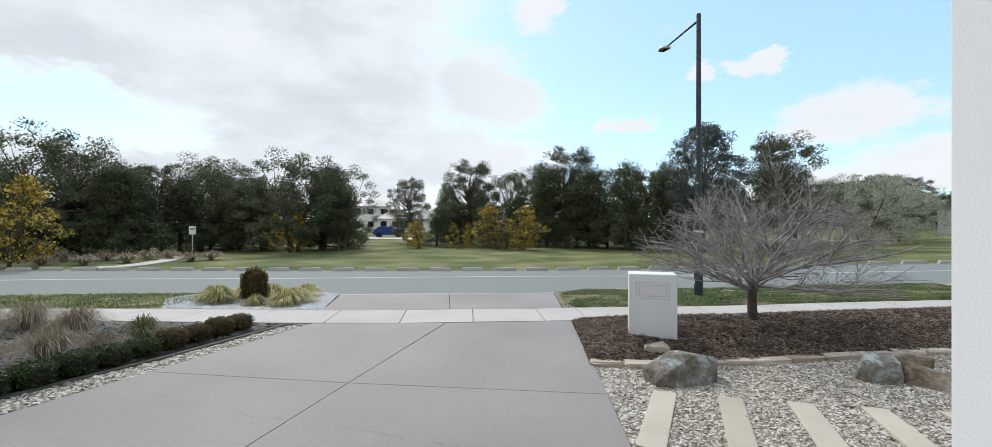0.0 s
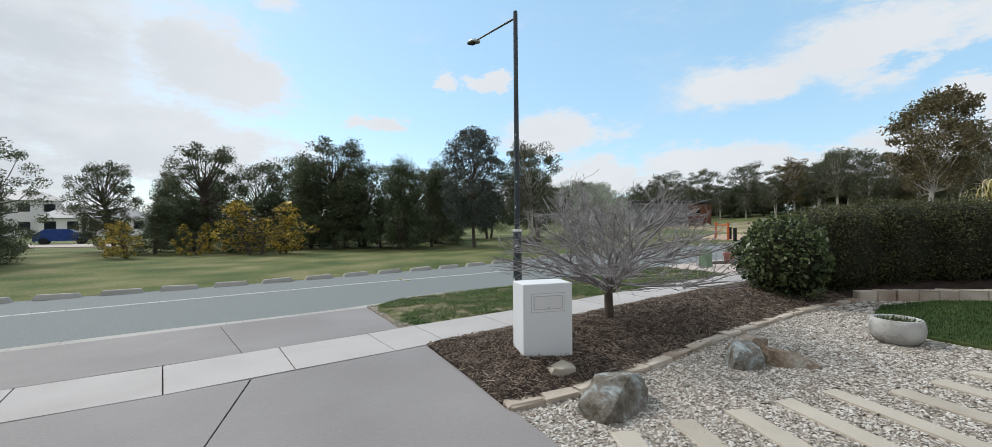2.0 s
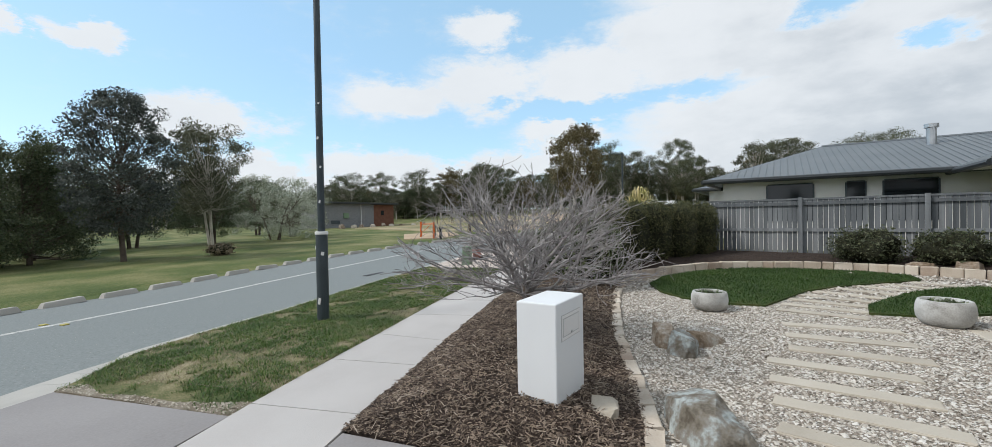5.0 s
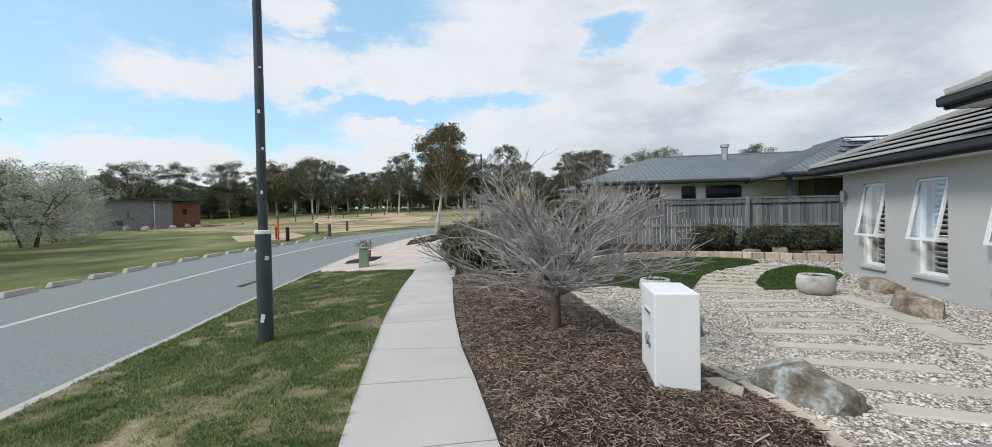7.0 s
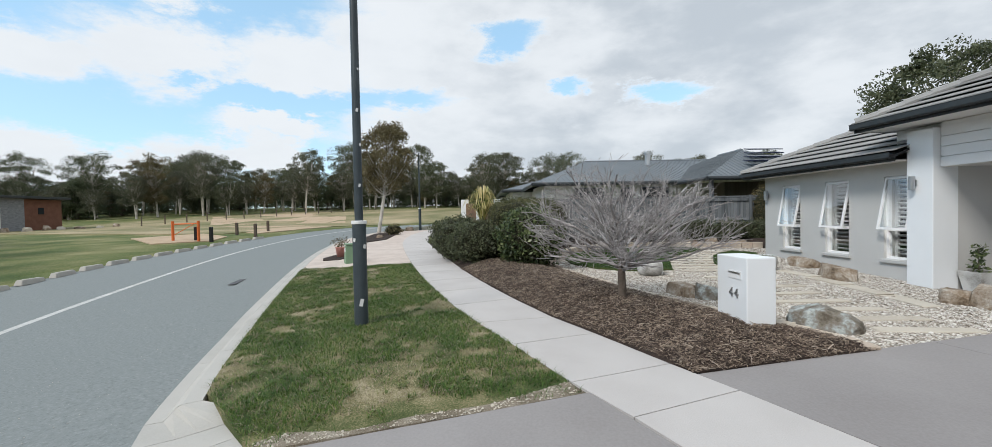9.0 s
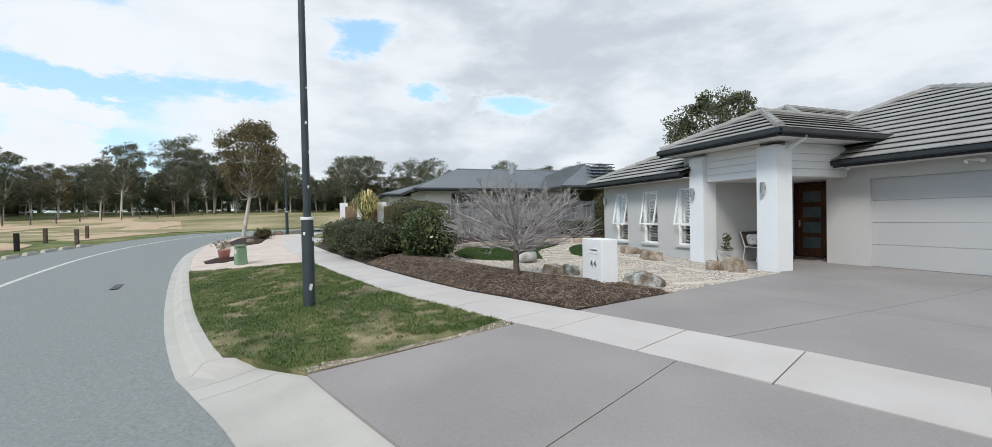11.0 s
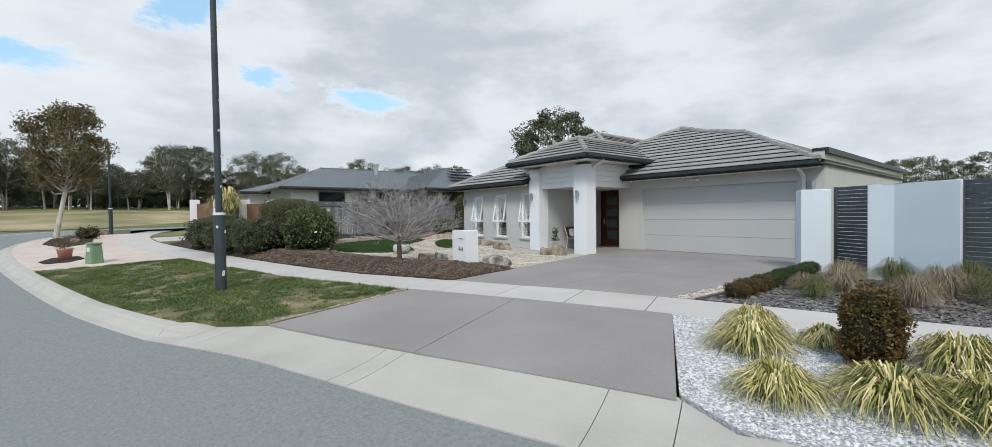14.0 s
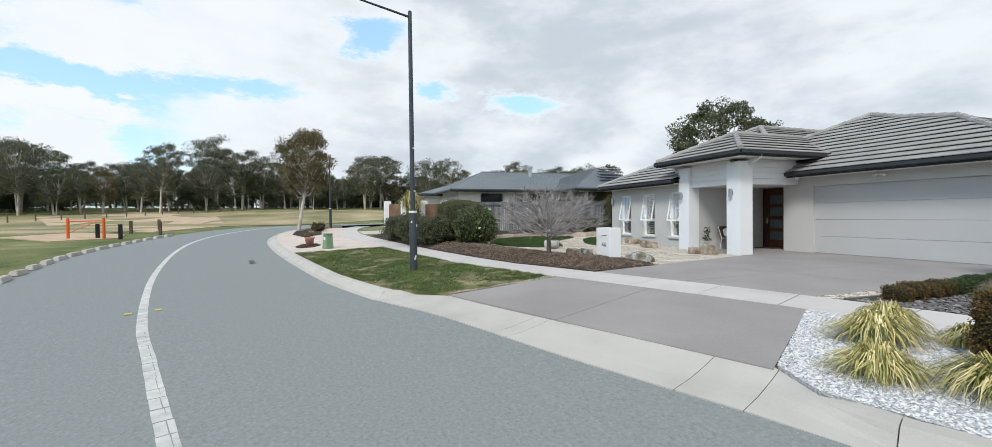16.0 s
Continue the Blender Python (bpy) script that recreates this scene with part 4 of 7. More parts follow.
# ---- windows: an open awning sash over a fixed pane, plantation shutters behind ----
def awning_window(x0, x1, open_deg, index):
    y = FY - 0.10
    win = tagged(new("window_%d" % index), "white framed window with open awning sash and white shutters inside", "window", "", "structure")
    win.matrix_basis = pose((x0 + x1) / 2, y, 0)
    w, z0, z1, zm = (x1 - x0) / 2, 0.46, 2.19, 1.08
    f = 0.045
    part("window_frame", boxes(((-w, -0.03, z0), (-w + f, 0.05, z1)), ((w - f, -0.03, z0), (w, 0.05, z1)), ((-w + f, -0.03, z0), (w - f, 0.05, z0 + f)), ((-w + f, -0.03, z1 - f), (w - f, 0.05, z1)), ((-w + f, -0.03, zm - 0.03), (w - f, 0.05, zm + 0.03))), M_WINFRAME, win)
    part("pane", boxes(((-w + f, 0.0, z0 + f), (w - f, 0.006, zm - 0.03))), M_GLASS, win).visible_shadow = False
    part("window_sill", box(bmesh.new(), (-w - 0.06, 0.0, z0 - 0.07), (w + 0.06, 0.13, z0 - 0.005), 0.006, pose(0, 0, 0, -4, 0, 0)), M_RENDER, win)
    hinge = pose(0, 0.055, z1 - 0.02, open_deg, 0, 0)
    h = z1 - zm - 0.0
    sash = bmesh.new()
    for a, b in (((-w, -0.02, -h), (-w + f, 0.02, 0)), ((w - f, -0.02, -h), (w, 0.02, 0)), ((-w + f, -0.02, -h), (w - f, 0.02, -h + f)), ((-w + f, -0.02, -f), (w - f, 0.02, 0))):
        box(sash, a, b, 0.0, hinge)
    so = part("sash", sash, M_WINFRAME, win, "white sash pushed open at the bottom")
    g = bmesh.new()
    box(g, (-w + f, -0.003, -h + f), (w - f, 0.003, -f), 0.0, hinge)
    part("pane", g, M_GLASS, so).visible_shadow = False
    for k in range(17):
        z = z0 + 0.10 + k * 0.096
        b = bmesh.new()
        box(b, (-w + 0.06, -0.045, -0.006), (w - 0.06, 0.045, 0.006), 0.0, pose(0, -0.17, z, 28, 0, 0))
        part("louvre", b, M_SHUTTER, win)
    part("shutter_stile", boxes(((-w - 0.02, -0.20, z0), (-w + 0.055, -0.15, z1)), ((w - 0.055, -0.20, z0), (w + 0.02, -0.15, z1)), ((-w, -0.20, zm - 0.04), (w, -0.15, zm + 0.04))), M_SHUTTER, win)


for i, (a, b) in enumerate(WIN_X):
    awning_window(a, b, 11.0, i + 1)


# ---- front door with frosted panes ----
def front_door():
    d = tagged(new("door_1"), "dark stained timber front door with four frosted glass panes", "door", "", "structure")
    d.matrix_basis = pose(5.02, -2.42, 0)
    part("door_frame", boxes(((0, -0.06, 0.02), (0.05, 0.09, 2.27)), ((0.93, -0.06, 0.02), (0.97, 0.09, 2.27)), ((0.05, -0.06, 2.20), (0.93, 0.09, 2.27))), M_WOODDOOR, d)
    leaf = bmesh.new()
    box(leaf, (0.05, -0.02, 0.05), (0.22, 0.03, 2.2))
    box(leaf, (0.76, -0.02, 0.05), (0.93, 0.03, 2.2))
    prev = 0.05
    for k in range(4):
        lo = 0.30 + k * 0.46
        box(leaf, (0.22, -0.02, prev), (0.76, 0.03, lo))
        prev = lo + 0.32
    box(leaf, (0.22, -0.02, prev), (0.76, 0.03, 2.2))
    part("door_leaf", leaf, M_WOODDOOR, d)
    for k in range(4):
        lo = 0.30 + k * 0.46
        part("pane", boxes(((0.22, 0.0, lo), (0.76, 0.008, lo + 0.32))), M_FROST, d, "frosted glass" if k == 0 else "")
    h = bmesh.new()
    tube(h, [(0.85, 0.03, 1.02), (0.85, 0.08, 1.02), (0.74, 0.085, 1.02)], 0.011, 8)
    box(h, (0.825, 0.03, 0.92), (0.875, 0.038, 1.14), 0.003)
    part("door_handle", h, M_STEEL, d, "brushed steel lever handle")
    part("door_sill", boxes(((0.0, 0.03, 0.0), (0.97, 0.18, 0.035))), M_STEEL, d, "metal threshold")


front_door()
setting("wall_beside_door", boxes(((4.45, -2.5, -0.1), (5.018, -2.40, 2.62))), M_RENDER, "grey rendered wall beside the front door", "wall")
mat_ob = thing("door_mat", "brown coir door mat on the porch floor", "mat", "", (5.45, -1.95, 0.008))
part("pile", box(bmesh.new(), (-0.4, -0.24, 0), (0.4, 0.24, 0.018), 0.004), M_WICKER, mat_ob)


def garage_door():
    d = tagged(new("door_2"), "wide grey-beige sectional garage door, closed", "garage door", "", "structure")
    d.matrix_basis = pose(1.03, -1.47, 0)
    for k in range(4):
        b = bmesh.new()
        box(b, (-2.4, -0.04, 0.012 + k * 0.545), (2.4, 0.0, 0.012 + (k + 1) * 0.545 - 0.006), 0.004)
        part("panel", b, M_GDOOR, d)
    part("bottom_seal", boxes(((-2.4, -0.035, 0.0), (2.4, -0.005, 0.012))), M_BLACK, d)


garage_door()


def sconce(x, y, z):
    s = thing("wall_light", "cylindrical brushed steel up-down wall light", "wall light", "wall lights", (x, y, z))
    part("backplate", box(bmesh.new(), (-0.035, 0, -0.06), (0.035, 0.02, 0.06), 0.003), M_STEEL, s)
    b = bmesh.new()
    lathe(b, [(0.048, -0.13), (0.052, -0.125), (0.052, 0.125), (0.048, 0.13)], 16, (0, 0.085, 0))
    part("cylinder", b, M_STEEL, s)


for x, y, z in ((4.09, 1.393, 2.0), (6.28, 1.393, 2.0), (10.88, FY + 0.001, 1.95), (-1.76, -1.389, 2.03)):
    sconce(x, y, z)


def downpipe(pts, label, mat=M_SOFFIT):
    o = thing("downpipe", label, "downpipe", "downpipes", pts[-1])
    b = bmesh.new()
    tube(b, [Vector(p) - Vector(pts[-1]) for p in pts], 0.045, 10)
    part("pipe", b, mat, o)
    for z in (0.5, 1.6):
        if pts[0][2] - 0.4 > z > pts[-1][2]:
            part("bracket", box(bmesh.new(), (-0.055, -0.06, z - pts[-1][2]), (0.055, 0.05, z + 0.03 - pts[-1][2]), 0.003), M_STEEL, o)


downpipe([(-1.55, -0.86, 2.56), (-1.55, -0.9, 2.46), (-1.55, -1.26, 2.30), (-1.55, -1.33, 2.2), (-1.55, -1.33, 0.03)], "pale painted round downpipe beside the garage door")
downpipe([(3.36, 1.02, 3.16), (3.4, 1.02, 3.08), (3.69, 1.0, 2.95), (3.80, 1.0, 2.9)], "short white drain elbow from the gutter into the column", M_WHITE)


def flood_light():
    o = thing("security_light", "white twin security light under the garage eave", "security light", "", (1.48, -1.39, 2.42))
    part("base", box(bmesh.new(), (-0.05, 0, -0.03), (0.05, 0.05, 0.03), 0.006), M_PLASTIC, o)
    for s in (-1, 1):
        b = bmesh.new()
        tube(b, [(s * 0.03, 0.05, 0), (s * 0.1, 0.1, -0.01), (s * 0.13, 0.16, -0.04)], [0.012, 0.03, 0.045], 10)
        part("lamp_head", b, M_PLASTIC, o)


flood_light()
for x, y in ((3.75, -1.1), (4.2, -0.9)):
    o = thing("security_camera", "small white dome camera under the eave", "camera", "", (x, y, 2.5))
    b = bmesh.new()
    lathe(b, [(0.06, -0.0), (0.06, -0.03), (0.045, -0.06), (0.015, -0.075)], 14)
    part("dome", b, M_PLASTIC, o)


def roof_ventilator(x, y, z):
    o = thing("roof_ventilator", "dark domed roof ventilator behind the garage parapet", "roof vent", "", (x, y, z))
    part("base", lathe(bmesh.new(), [(0.14, -0.4), (0.14, 0.0), (0.2, 0.02)], 16), M_GUTTER, o)
    part("dome", lathe(bmesh.new(), [(0.25, 0.0), (0.25, 0.03), (0.21, 0.09), (0.12, 0.13), (0.02, 0.145)], 20), M_GUTTER, o, smooth=True)


roof_ventilator(-1.45, -6.59, 3.05)


# ---- walls and slatted gates beside the garage ----
def white_wall(name, pts, z1, label):
    ob = thing(name, label, "garden wall", "white garden walls")
    b = prism(bmesh.new(), pts, -0.2, z1)
    bmesh.ops.bevel(b, geom=list(b.edges), offset=0.01, segments=1, affect="EDGES")
    part("body", b, M_PALEBLUE, ob)


white_wall("garden_wall", [(-2.0, 0.9), (-2.30, 1.62), (-2.78, 1.36), (-2.5, 0.65)], 1.81, "white rendered blade wall beside the gate")
white_wall("garden_wall", [(-3.47, 1.86), (-3.42, 1.55), (-3.55, 1.45), (-4.78, 2.12), (-4.75, 2.38), (-3.86, 1.90)], 1.84, "broad white rendered garden wall")


def slat_gate(a, b, z1, label, count=22):
    ob = thing("slat_gate", label, "gate", "slatted screens")
    a, b = Vector((*a, 0)), Vector((*b, 0))
    d = (b - a).normalized()
    n = Vector((-d.y, d.x, 0))
    m = Matrix(((d.x, n.x, 0, a.x), (d.y, n.y, 0, a.y), (0, 0, 1, 0), (0, 0, 0, 1)))
    run = (b - a).length
    for u in (0.0, run - 0.05):
        part("gate_post", box(bmesh.new(), (u, -0.03, -0.02), (u + 0.05, 0.02, z1), 0, m), M_DARKMETAL, ob)
    step = (z1 - 0.1) / count
    for k in range(count):
        bm = bmesh.new()
        box(bm, (0.0, 0.021, 0.1 + k * step), (run, 0.04, 0.1 + (k + 0.9) * step), 0.0, m)
        part("slat", bm, M_DARKMETAL, ob)


slat_gate((-2.75, 0.95), (-3.46, 1.42), 1.86, "charcoal horizontal slat gate")
slat_gate((-4.74, 2.2), (-6.9, 3.15), 1.84, "charcoal horizontal slat screen")


# ---- ground covers ----
def inside(poly, x, y):
    """Whether plan points lie in a polygon."""
    p = np.array(poly)
    q = np.roll(p, -1, axis=0)
    x, y = np.asarray(x)[:, None], np.asarray(y)[:, None]
    cross = ((p[:, 1] > y) != (q[:, 1] > y)) & (x < (q[:, 0] - p[:, 0]) * (y - p[:, 1]) / (q[:, 1] - p[:, 1] + 1e-12) + p[:, 0])
    return cross.sum(1) % 2 == 1


def patch(name, poly, zf, step, mat, label, category, parent=None):
    """A draped surface over a plan outline with a skirt below its rim."""
    bm = bmesh.new()
    p = np.array(poly)
    x0, y0 = np.floor(p.min(0) / step) * step
    x1, y1 = p.max(0)
    memo = {}

    def vert(x, y):
        k = (round(x, 4), round(y, 4))
        if k not in memo:
            memo[k] = bm.verts.new((x, y, zf(x, y)))
        return memo[k]
    xx = x0
    while xx < x1:
        col = clip(clip(poly, lambda q: q[0] - xx), lambda q: xx + step - q[0])
        yy = y0
        while yy < y1 and len(col) >= 3:
            cell = clip(clip(col, lambda q: q[1] - yy), lambda q: yy + step - q[1])
            if len(cell) >= 3:
                vs = []
                for q in cell:
                    v = vert(*q)
                    if v not in vs:
                        vs.append(v)
                if len(vs) >= 3:
                    try:
                        bm.faces.new(vs)
                    except ValueError:
                        pass
            yy += step
        xx += step
    bmesh.ops.recalc_face_normals(bm, faces=bm.faces)
    if sum(f.normal.z for f in bm.faces) < 0:
        bmesh.ops.reverse_faces(bm, faces=bm.faces)
    rim = [e for e in bm.edges if e.is_boundary]
    g = bmesh.ops.extrude_edge_only(bm, edges=rim)["geom"]
    for v in g:
        if isinstance(v, bmesh.types.BMVert):
            v.co.z -= 0.35
    return setting(name, bm, mat, label, category, parent)


def scatter(poly, per_m2, rng, zf):
    p = np.array(poly)
    lo, hi = p.min(0), p.max(0)
    n = int(per_m2 * (hi - lo).prod())
    x, y = rng.uniform(lo[0], hi[0], n), rng.uniform(lo[1], hi[1], n)
    k = inside(poly, x, y)
    x, y = x[k], y[k]
    z = height_grid(x, y, zf, lo, hi)
    return np.stack([x, y, z], 1)


def height_grid(x, y, zf, lo, hi, step=0.12):
    """Heights looked up from a fine grid of zf."""
    nx, ny = int((hi[0] - lo[0]) / step) + 2, int((hi[1] - lo[1]) / step) + 2
    g = np.array([[zf(lo[0] + i * step, lo[1] + j * step) for j in range(ny)] for i in range(nx)])
    u, v = (x - lo[0]) / step, (y - lo[1]) / step
    i, j = u.astype(int), v.astype(int)
    fu, fv = u - i, v - j
    return g[i, j] * (1 - fu) * (1 - fv) + g[i + 1, j] * fu * (1 - fv) + g[i, j + 1] * (1 - fu) * fv + g[i + 1, j + 1] * fu * fv


def turn_matrices(n, rng, tilt):
    """Random turns about the upright, each with some tilt."""
    a, b, c = rng.uniform(0, 2 * np.pi, n), rng.normal(0, tilt, n), rng.normal(0, tilt, n)
    ca, sa, cb, sb, cc, sc = np.cos(a), np.sin(a), np.cos(b), np.sin(b), np.cos(c), np.sin(c)
    m = np.empty((n, 3, 3))
    m[:, 0, 0], m[:, 0, 1], m[:, 0, 2] = ca * cc - sa * sb * sc, -sa * cb, ca * sc + sa * sb * cc
    m[:, 1, 0], m[:, 1, 1], m[:, 1, 2] = sa * cc + ca * sb * sc, ca * cb, sa * sc - ca * sb * cc
    m[:, 2, 0], m[:, 2, 1], m[:, 2, 2] = -cb * sc, sb, cb * cc
    return m


def stuff(name, verts, faces, mat, label, category, smooth=False, parent=None):
    ob = raw_object(name, verts, faces, mat, parent, smooth)
    return tagged(ob, label, category, "", "stuff")


def stones(name, places, size, rng, mat, label, category, flat=0.62, tilt=0.3, long=1.25):
    """Rounded pebbles: squashed, roughened octahedra with a belt."""
    base = np.array([(0, 0, 0.8)] + [(math.cos(k * math.pi / 3), math.sin(k * math.pi / 3), 0.0) for k in range(6)] + [(0, 0, -0.8)])
    tri = [(0, 1 + k, 1 + (k + 1) % 6) for k in range(6)] + [(7, 1 + (k + 1) % 6, 1 + k) for k in range(6)]
    n = len(places)
    s = size * rng.lognormal(0, 0.28, n)
    sc = np.stack([s * rng.uniform(1.0, long, n), s, s * flat * rng.uniform(0.7, 1.2, n)], 1)
    v = base[None] * sc[:, None] * rng.uniform(0.75, 1.15, (n, 8, 1))
    v = np.einsum("nij,nkj->nki", turn_matrices(n, rng, tilt), v) + places[:, None]
    v[..., 2] += (s * flat * 0.45)[:, None]
    f = (np.array(tri)[None] + (np.arange(n) * 8)[:, None, None]).reshape(-1, 3)
    return stuff(name, v.reshape(-1, 3), f, mat, label, category)


def chips(name, places, rng, mat, label, category, length=0.034, width=0.0075, lift=0.01):
    """Shreds of bark: bent slivers with thickness."""
    n = len(places)
    ln, wd = length * rng.lognormal(0, 0.4, n), width * rng.lognormal(0, 0.3, n)
    base = np.array([(-1, -1, 0), (-1, 1, 0), (1, 1, 0), (1, -1, 0), (0, -0.7, 1), (0, 0.7, 1)], float)
    v = np.repeat(base[None], n, 0)
    v[..., 0] *= ln[:, None] / 2
    v[..., 1] *= wd[:, None] / 2
    v[..., 2] *= (wd * 0.6)[:, None]
    v = np.einsum("nij,nkj->nki", turn_matrices(n, rng, 0.28), v) + places[:, None]
    v[..., 2] += (lift * rng.uniform(0.0, 1.4, n))[:, None]
    f = [(0, 1, 5, 4), (4, 5, 2, 3), (0, 4, 3, 3), (1, 2, 5, 5)]
    quad = np.array([(0, 1, 5), (0, 5, 4), (4, 5, 2), (4, 2, 3), (0, 4, 3), (1, 2, 5)])
    f = (quad[None] + (np.arange(n) * 6)[:, None, None]).reshape(-1, 3)
    return stuff(name, v.reshape(-1, 3), f, mat, label, category)


def blades(name, places, height, width, lean, rng, mat, label, category):
    """Bent grass blades of two faces each."""
    n = len(places)
    h = height * rng.lognormal(0, 0.3, n)
    a = rng.uniform(0, 2 * np.pi, n)
    le = lean * rng.uniform(0.2, 1.6, n) * h
    dx, dy = np.cos(a), np.sin(a)
    w = width * rng.uniform(0.6, 1.3, n) / 2
    v = np.zeros((n, 5, 3))
    for k, (t, ws) in enumerate(((0, -1), (0, 1), (0.55, 0.8), (0.55, -0.8), (1, 0))):
        off = le * t ** 2
        v[:, k, 0] = places[:, 0] + dx * off - dy * w * ws
        v[:, k, 1] = places[:, 1] + dy * off + dx * w * ws
        v[:, k, 2] = places[:, 2] + h * t * (1 - 0.25 * t * np.minimum(1, lean))
    base = np.arange(n)[:, None] * 5
    f = [tuple(r) for r in (base + np.array([0, 1, 2, 3])).tolist()] + [tuple(r) for r in (base + np.array([3, 2, 4])).tolist()]
    return stuff(name, v.reshape(-1, 3), f, mat, label, category)


# verge between kerb and footpath, east of the apron
kb = [tuple(p + n * 0.39) for p, n in zip(KERB, KERB_N) if 2.1 < (p + n * 0.39)[0] < 11.2]
VERGE_E = [(1.93, 8.86)] + [tuple(p) for p in PATH_C[14:20]] + [(9.2, 11.32), (10.8, 11.75), (11.0, 14.6)] + kb[::-1] + [(1.346, 11.43)]
zv = lambda x, y: gz(x, y) - 0.006 + 0.022 * min(1.0, max(0.0, (x - 1.63) * 0.97 + (y - 10.15) * 0.22)) + 0.016 * noise.noise(Vector((x * 1.7, y * 1.7, 2.0)))
patch("verge_east", VERGE_E, zv, 0.25, M_SOILGRASS, "patchy green verge lawn with thin dry spots", "verge")
rg = np.random.default_rng(11)
pl = scatter(VERGE_E, 4800, rg, zv)
cover = np.array([noise.noise(Vector((x * 0.9, y * 0.9, 7.0))) + 0.9 * noise.noise(Vector((x * 3.1, y * 3.1, 1.0))) + 0.6 * noise.noise(Vector((x * 8, y * 8, 1.0))) for x, y, z in pl])
edge = (pl[:, 0] - 1.6) * 0.93 - (pl[:, 1] - 10.2) * -0.30
pl = pl[(cover + rg.uniform(-0.25, 0.25, len(pl)) > -0.2) & (edge + rg.uniform(-0.3, 0.3, len(pl)) > 0.2)]
GRIT = [(1.93, 8.862), (2.2, 8.98), (1.98, 9.4), (1.84, 9.75), (1.72, 10.3), (1.56, 10.8), (1.6, 11.3), (1.47, 11.5), (1.347, 11.42)]
patch("dirt_strip", GRIT, lambda x, y: zv(x, y) + 0.006, 0.12, M_GRIT, "strip of pale gritty dirt along the apron", "dirt")
stones("loose_grit", scatter(GRIT, 900, rg, lambda x, y: zv(x, y) + 0.008), 0.008, rg, M_SLEEPER, "small loose stones in the dirt strip", "gravel")
straw = scatter(VERGE_E, 650, rg, zv)
blades("dry_thatch", straw[(straw[:, 0] - 1.6) * 0.93 + (straw[:, 1] - 10.2) * 0.30 > 0.4], 0.035, 0.006, 1.8, rg, M_DRYGRASS, "short straw-coloured thatch between the green", "grass")
blades("verge_grass", pl, 0.04, 0.0065, 1.2, rg, M_BLADE, "short patchy green verge grass", "grass")

# verge west of the apron: white chips, then grass
kw = [tuple(p + n * 0.39) for p, n in zip(KERB, KERB_N) if -24 < (p + n * 0.39)[0] < -4.6]
VERGE_W = [tuple(p) for p in PATH_C[:10]] + [(-2.405, 7.265), (-3.672, 9.49)] + kw[::-1]
patch("verge_west", VERGE_W, lambda x, y: gz(x, y) + 0.004, 0.3, M_SOILGRASS, "green verge lawn beside the footpath", "verge")
GRASS_W = [tuple(p) for p in PATH_C[:8]] + [(-6.0, 8.75)] + [q for q in kw[::-1] if q[0] < -6.1]
pl = scatter(GRASS_W, 700, rg, lambda x, y: gz(x, y) + 0.01)
blades("verge_grass", pl, 0.05, 0.008, 0.9, rg, M_BLADE, "short green verge grass beyond the white gravel", "grass")
WHITE = [(-2.406, 7.27), (-3.3, 7.035), (-4.5, 6.77), (-5.5, 6.5), (-6.9, 7.6), (-7.1, 8.2)] + [q for q in kw if -7.2 < q[0]] + [(-4.2, 9.70), (-3.674, 9.485)]
zwht = lambda x, y: gz(x, y) + 0.012
patch("white_gravel_bed", WHITE, zwht, 0.25, M_WHITEBED, "bed of fine white stone chips", "gravel bed")
stones("white_gravel", scatter(WHITE, 4200, rg, zwht), 0.0095, rg, M_WHITECHIP, "loose bright white stone chips", "gravel")

# mulch bed along the footpath
BED_EDGE = [(2.74, 5.50), (3.49, 5.66), (4.48, 6.07), (6.08, 6.76), (7.5, 7.25), (8.78, 7.64), (10.2, 7.9), (11.4, 7.4), (12.4, 6.75), (13.1, 6.0), (13.45, 5.0), (13.6, 4.0), (13.55, 2.9), (13.2, 1.6), (12.8, 0.2), (12.6, -2.0)]
ph = [tuple(p) for p in PATH_H[14:]]
BED = [(2.27, 7.72)] + BED_EDGE + [(15.2, -2.0), (15.4, 3.0), (15.6, 6.9), (16.5, 10.6)] + [q for q in ph[::-1] if q[0] < 17.5]


RIM_IN, RIM_OUT = resample(np.array(BED_EDGE), 200), resample(np.array(PATH_H), 500)


def zbed(x, y):
    e = min(1.0, max(0.0, (y - 5.9) * 0.9))
    edge_d = float(np.min(np.hypot(RIM_IN[:, 0] - x, RIM_IN[:, 1] - y)))
    pd = float(np.min(np.hypot(RIM_OUT[:, 0] - x, RIM_OUT[:, 1] - y)))
    near = min(1.0, edge_d / 0.9, pd / 0.8, max(0.0, (x - 2.25 - (7.72 - y) * 0.23) / 0.7))
    return 0.005 + 0.225 * max(0.0, near) ** 0.8 + float(rise(x)) + 0.02 * noise.noise(Vector((x * 2.2, y * 2.2, 4.0)))


patch("mulch_bed", BED, zbed, 0.22, M_MULCHBED, "mounded bed of dark shredded bark mulch", "garden bed")
NEARBED = [(2.25, 7.76)] + BED_EDGE[:7] + [(9.6, 10.3)] + [tuple(p) for p in PATH_H[14:20][::-1] + np.array([0.008, -0.02])]
chips("bark_splinters", scatter(NEARBED, 330, rg, zbed), rg, M_STICK, "pale splinters lying on the bark mulch", "mulch", 0.06, 0.007, 0.024)
chips("bark_mulch", scatter(NEARBED, 4600, rg, zbed), rg, M_CHIP, "shredded dark brown bark mulch with paler splinters", "mulch")

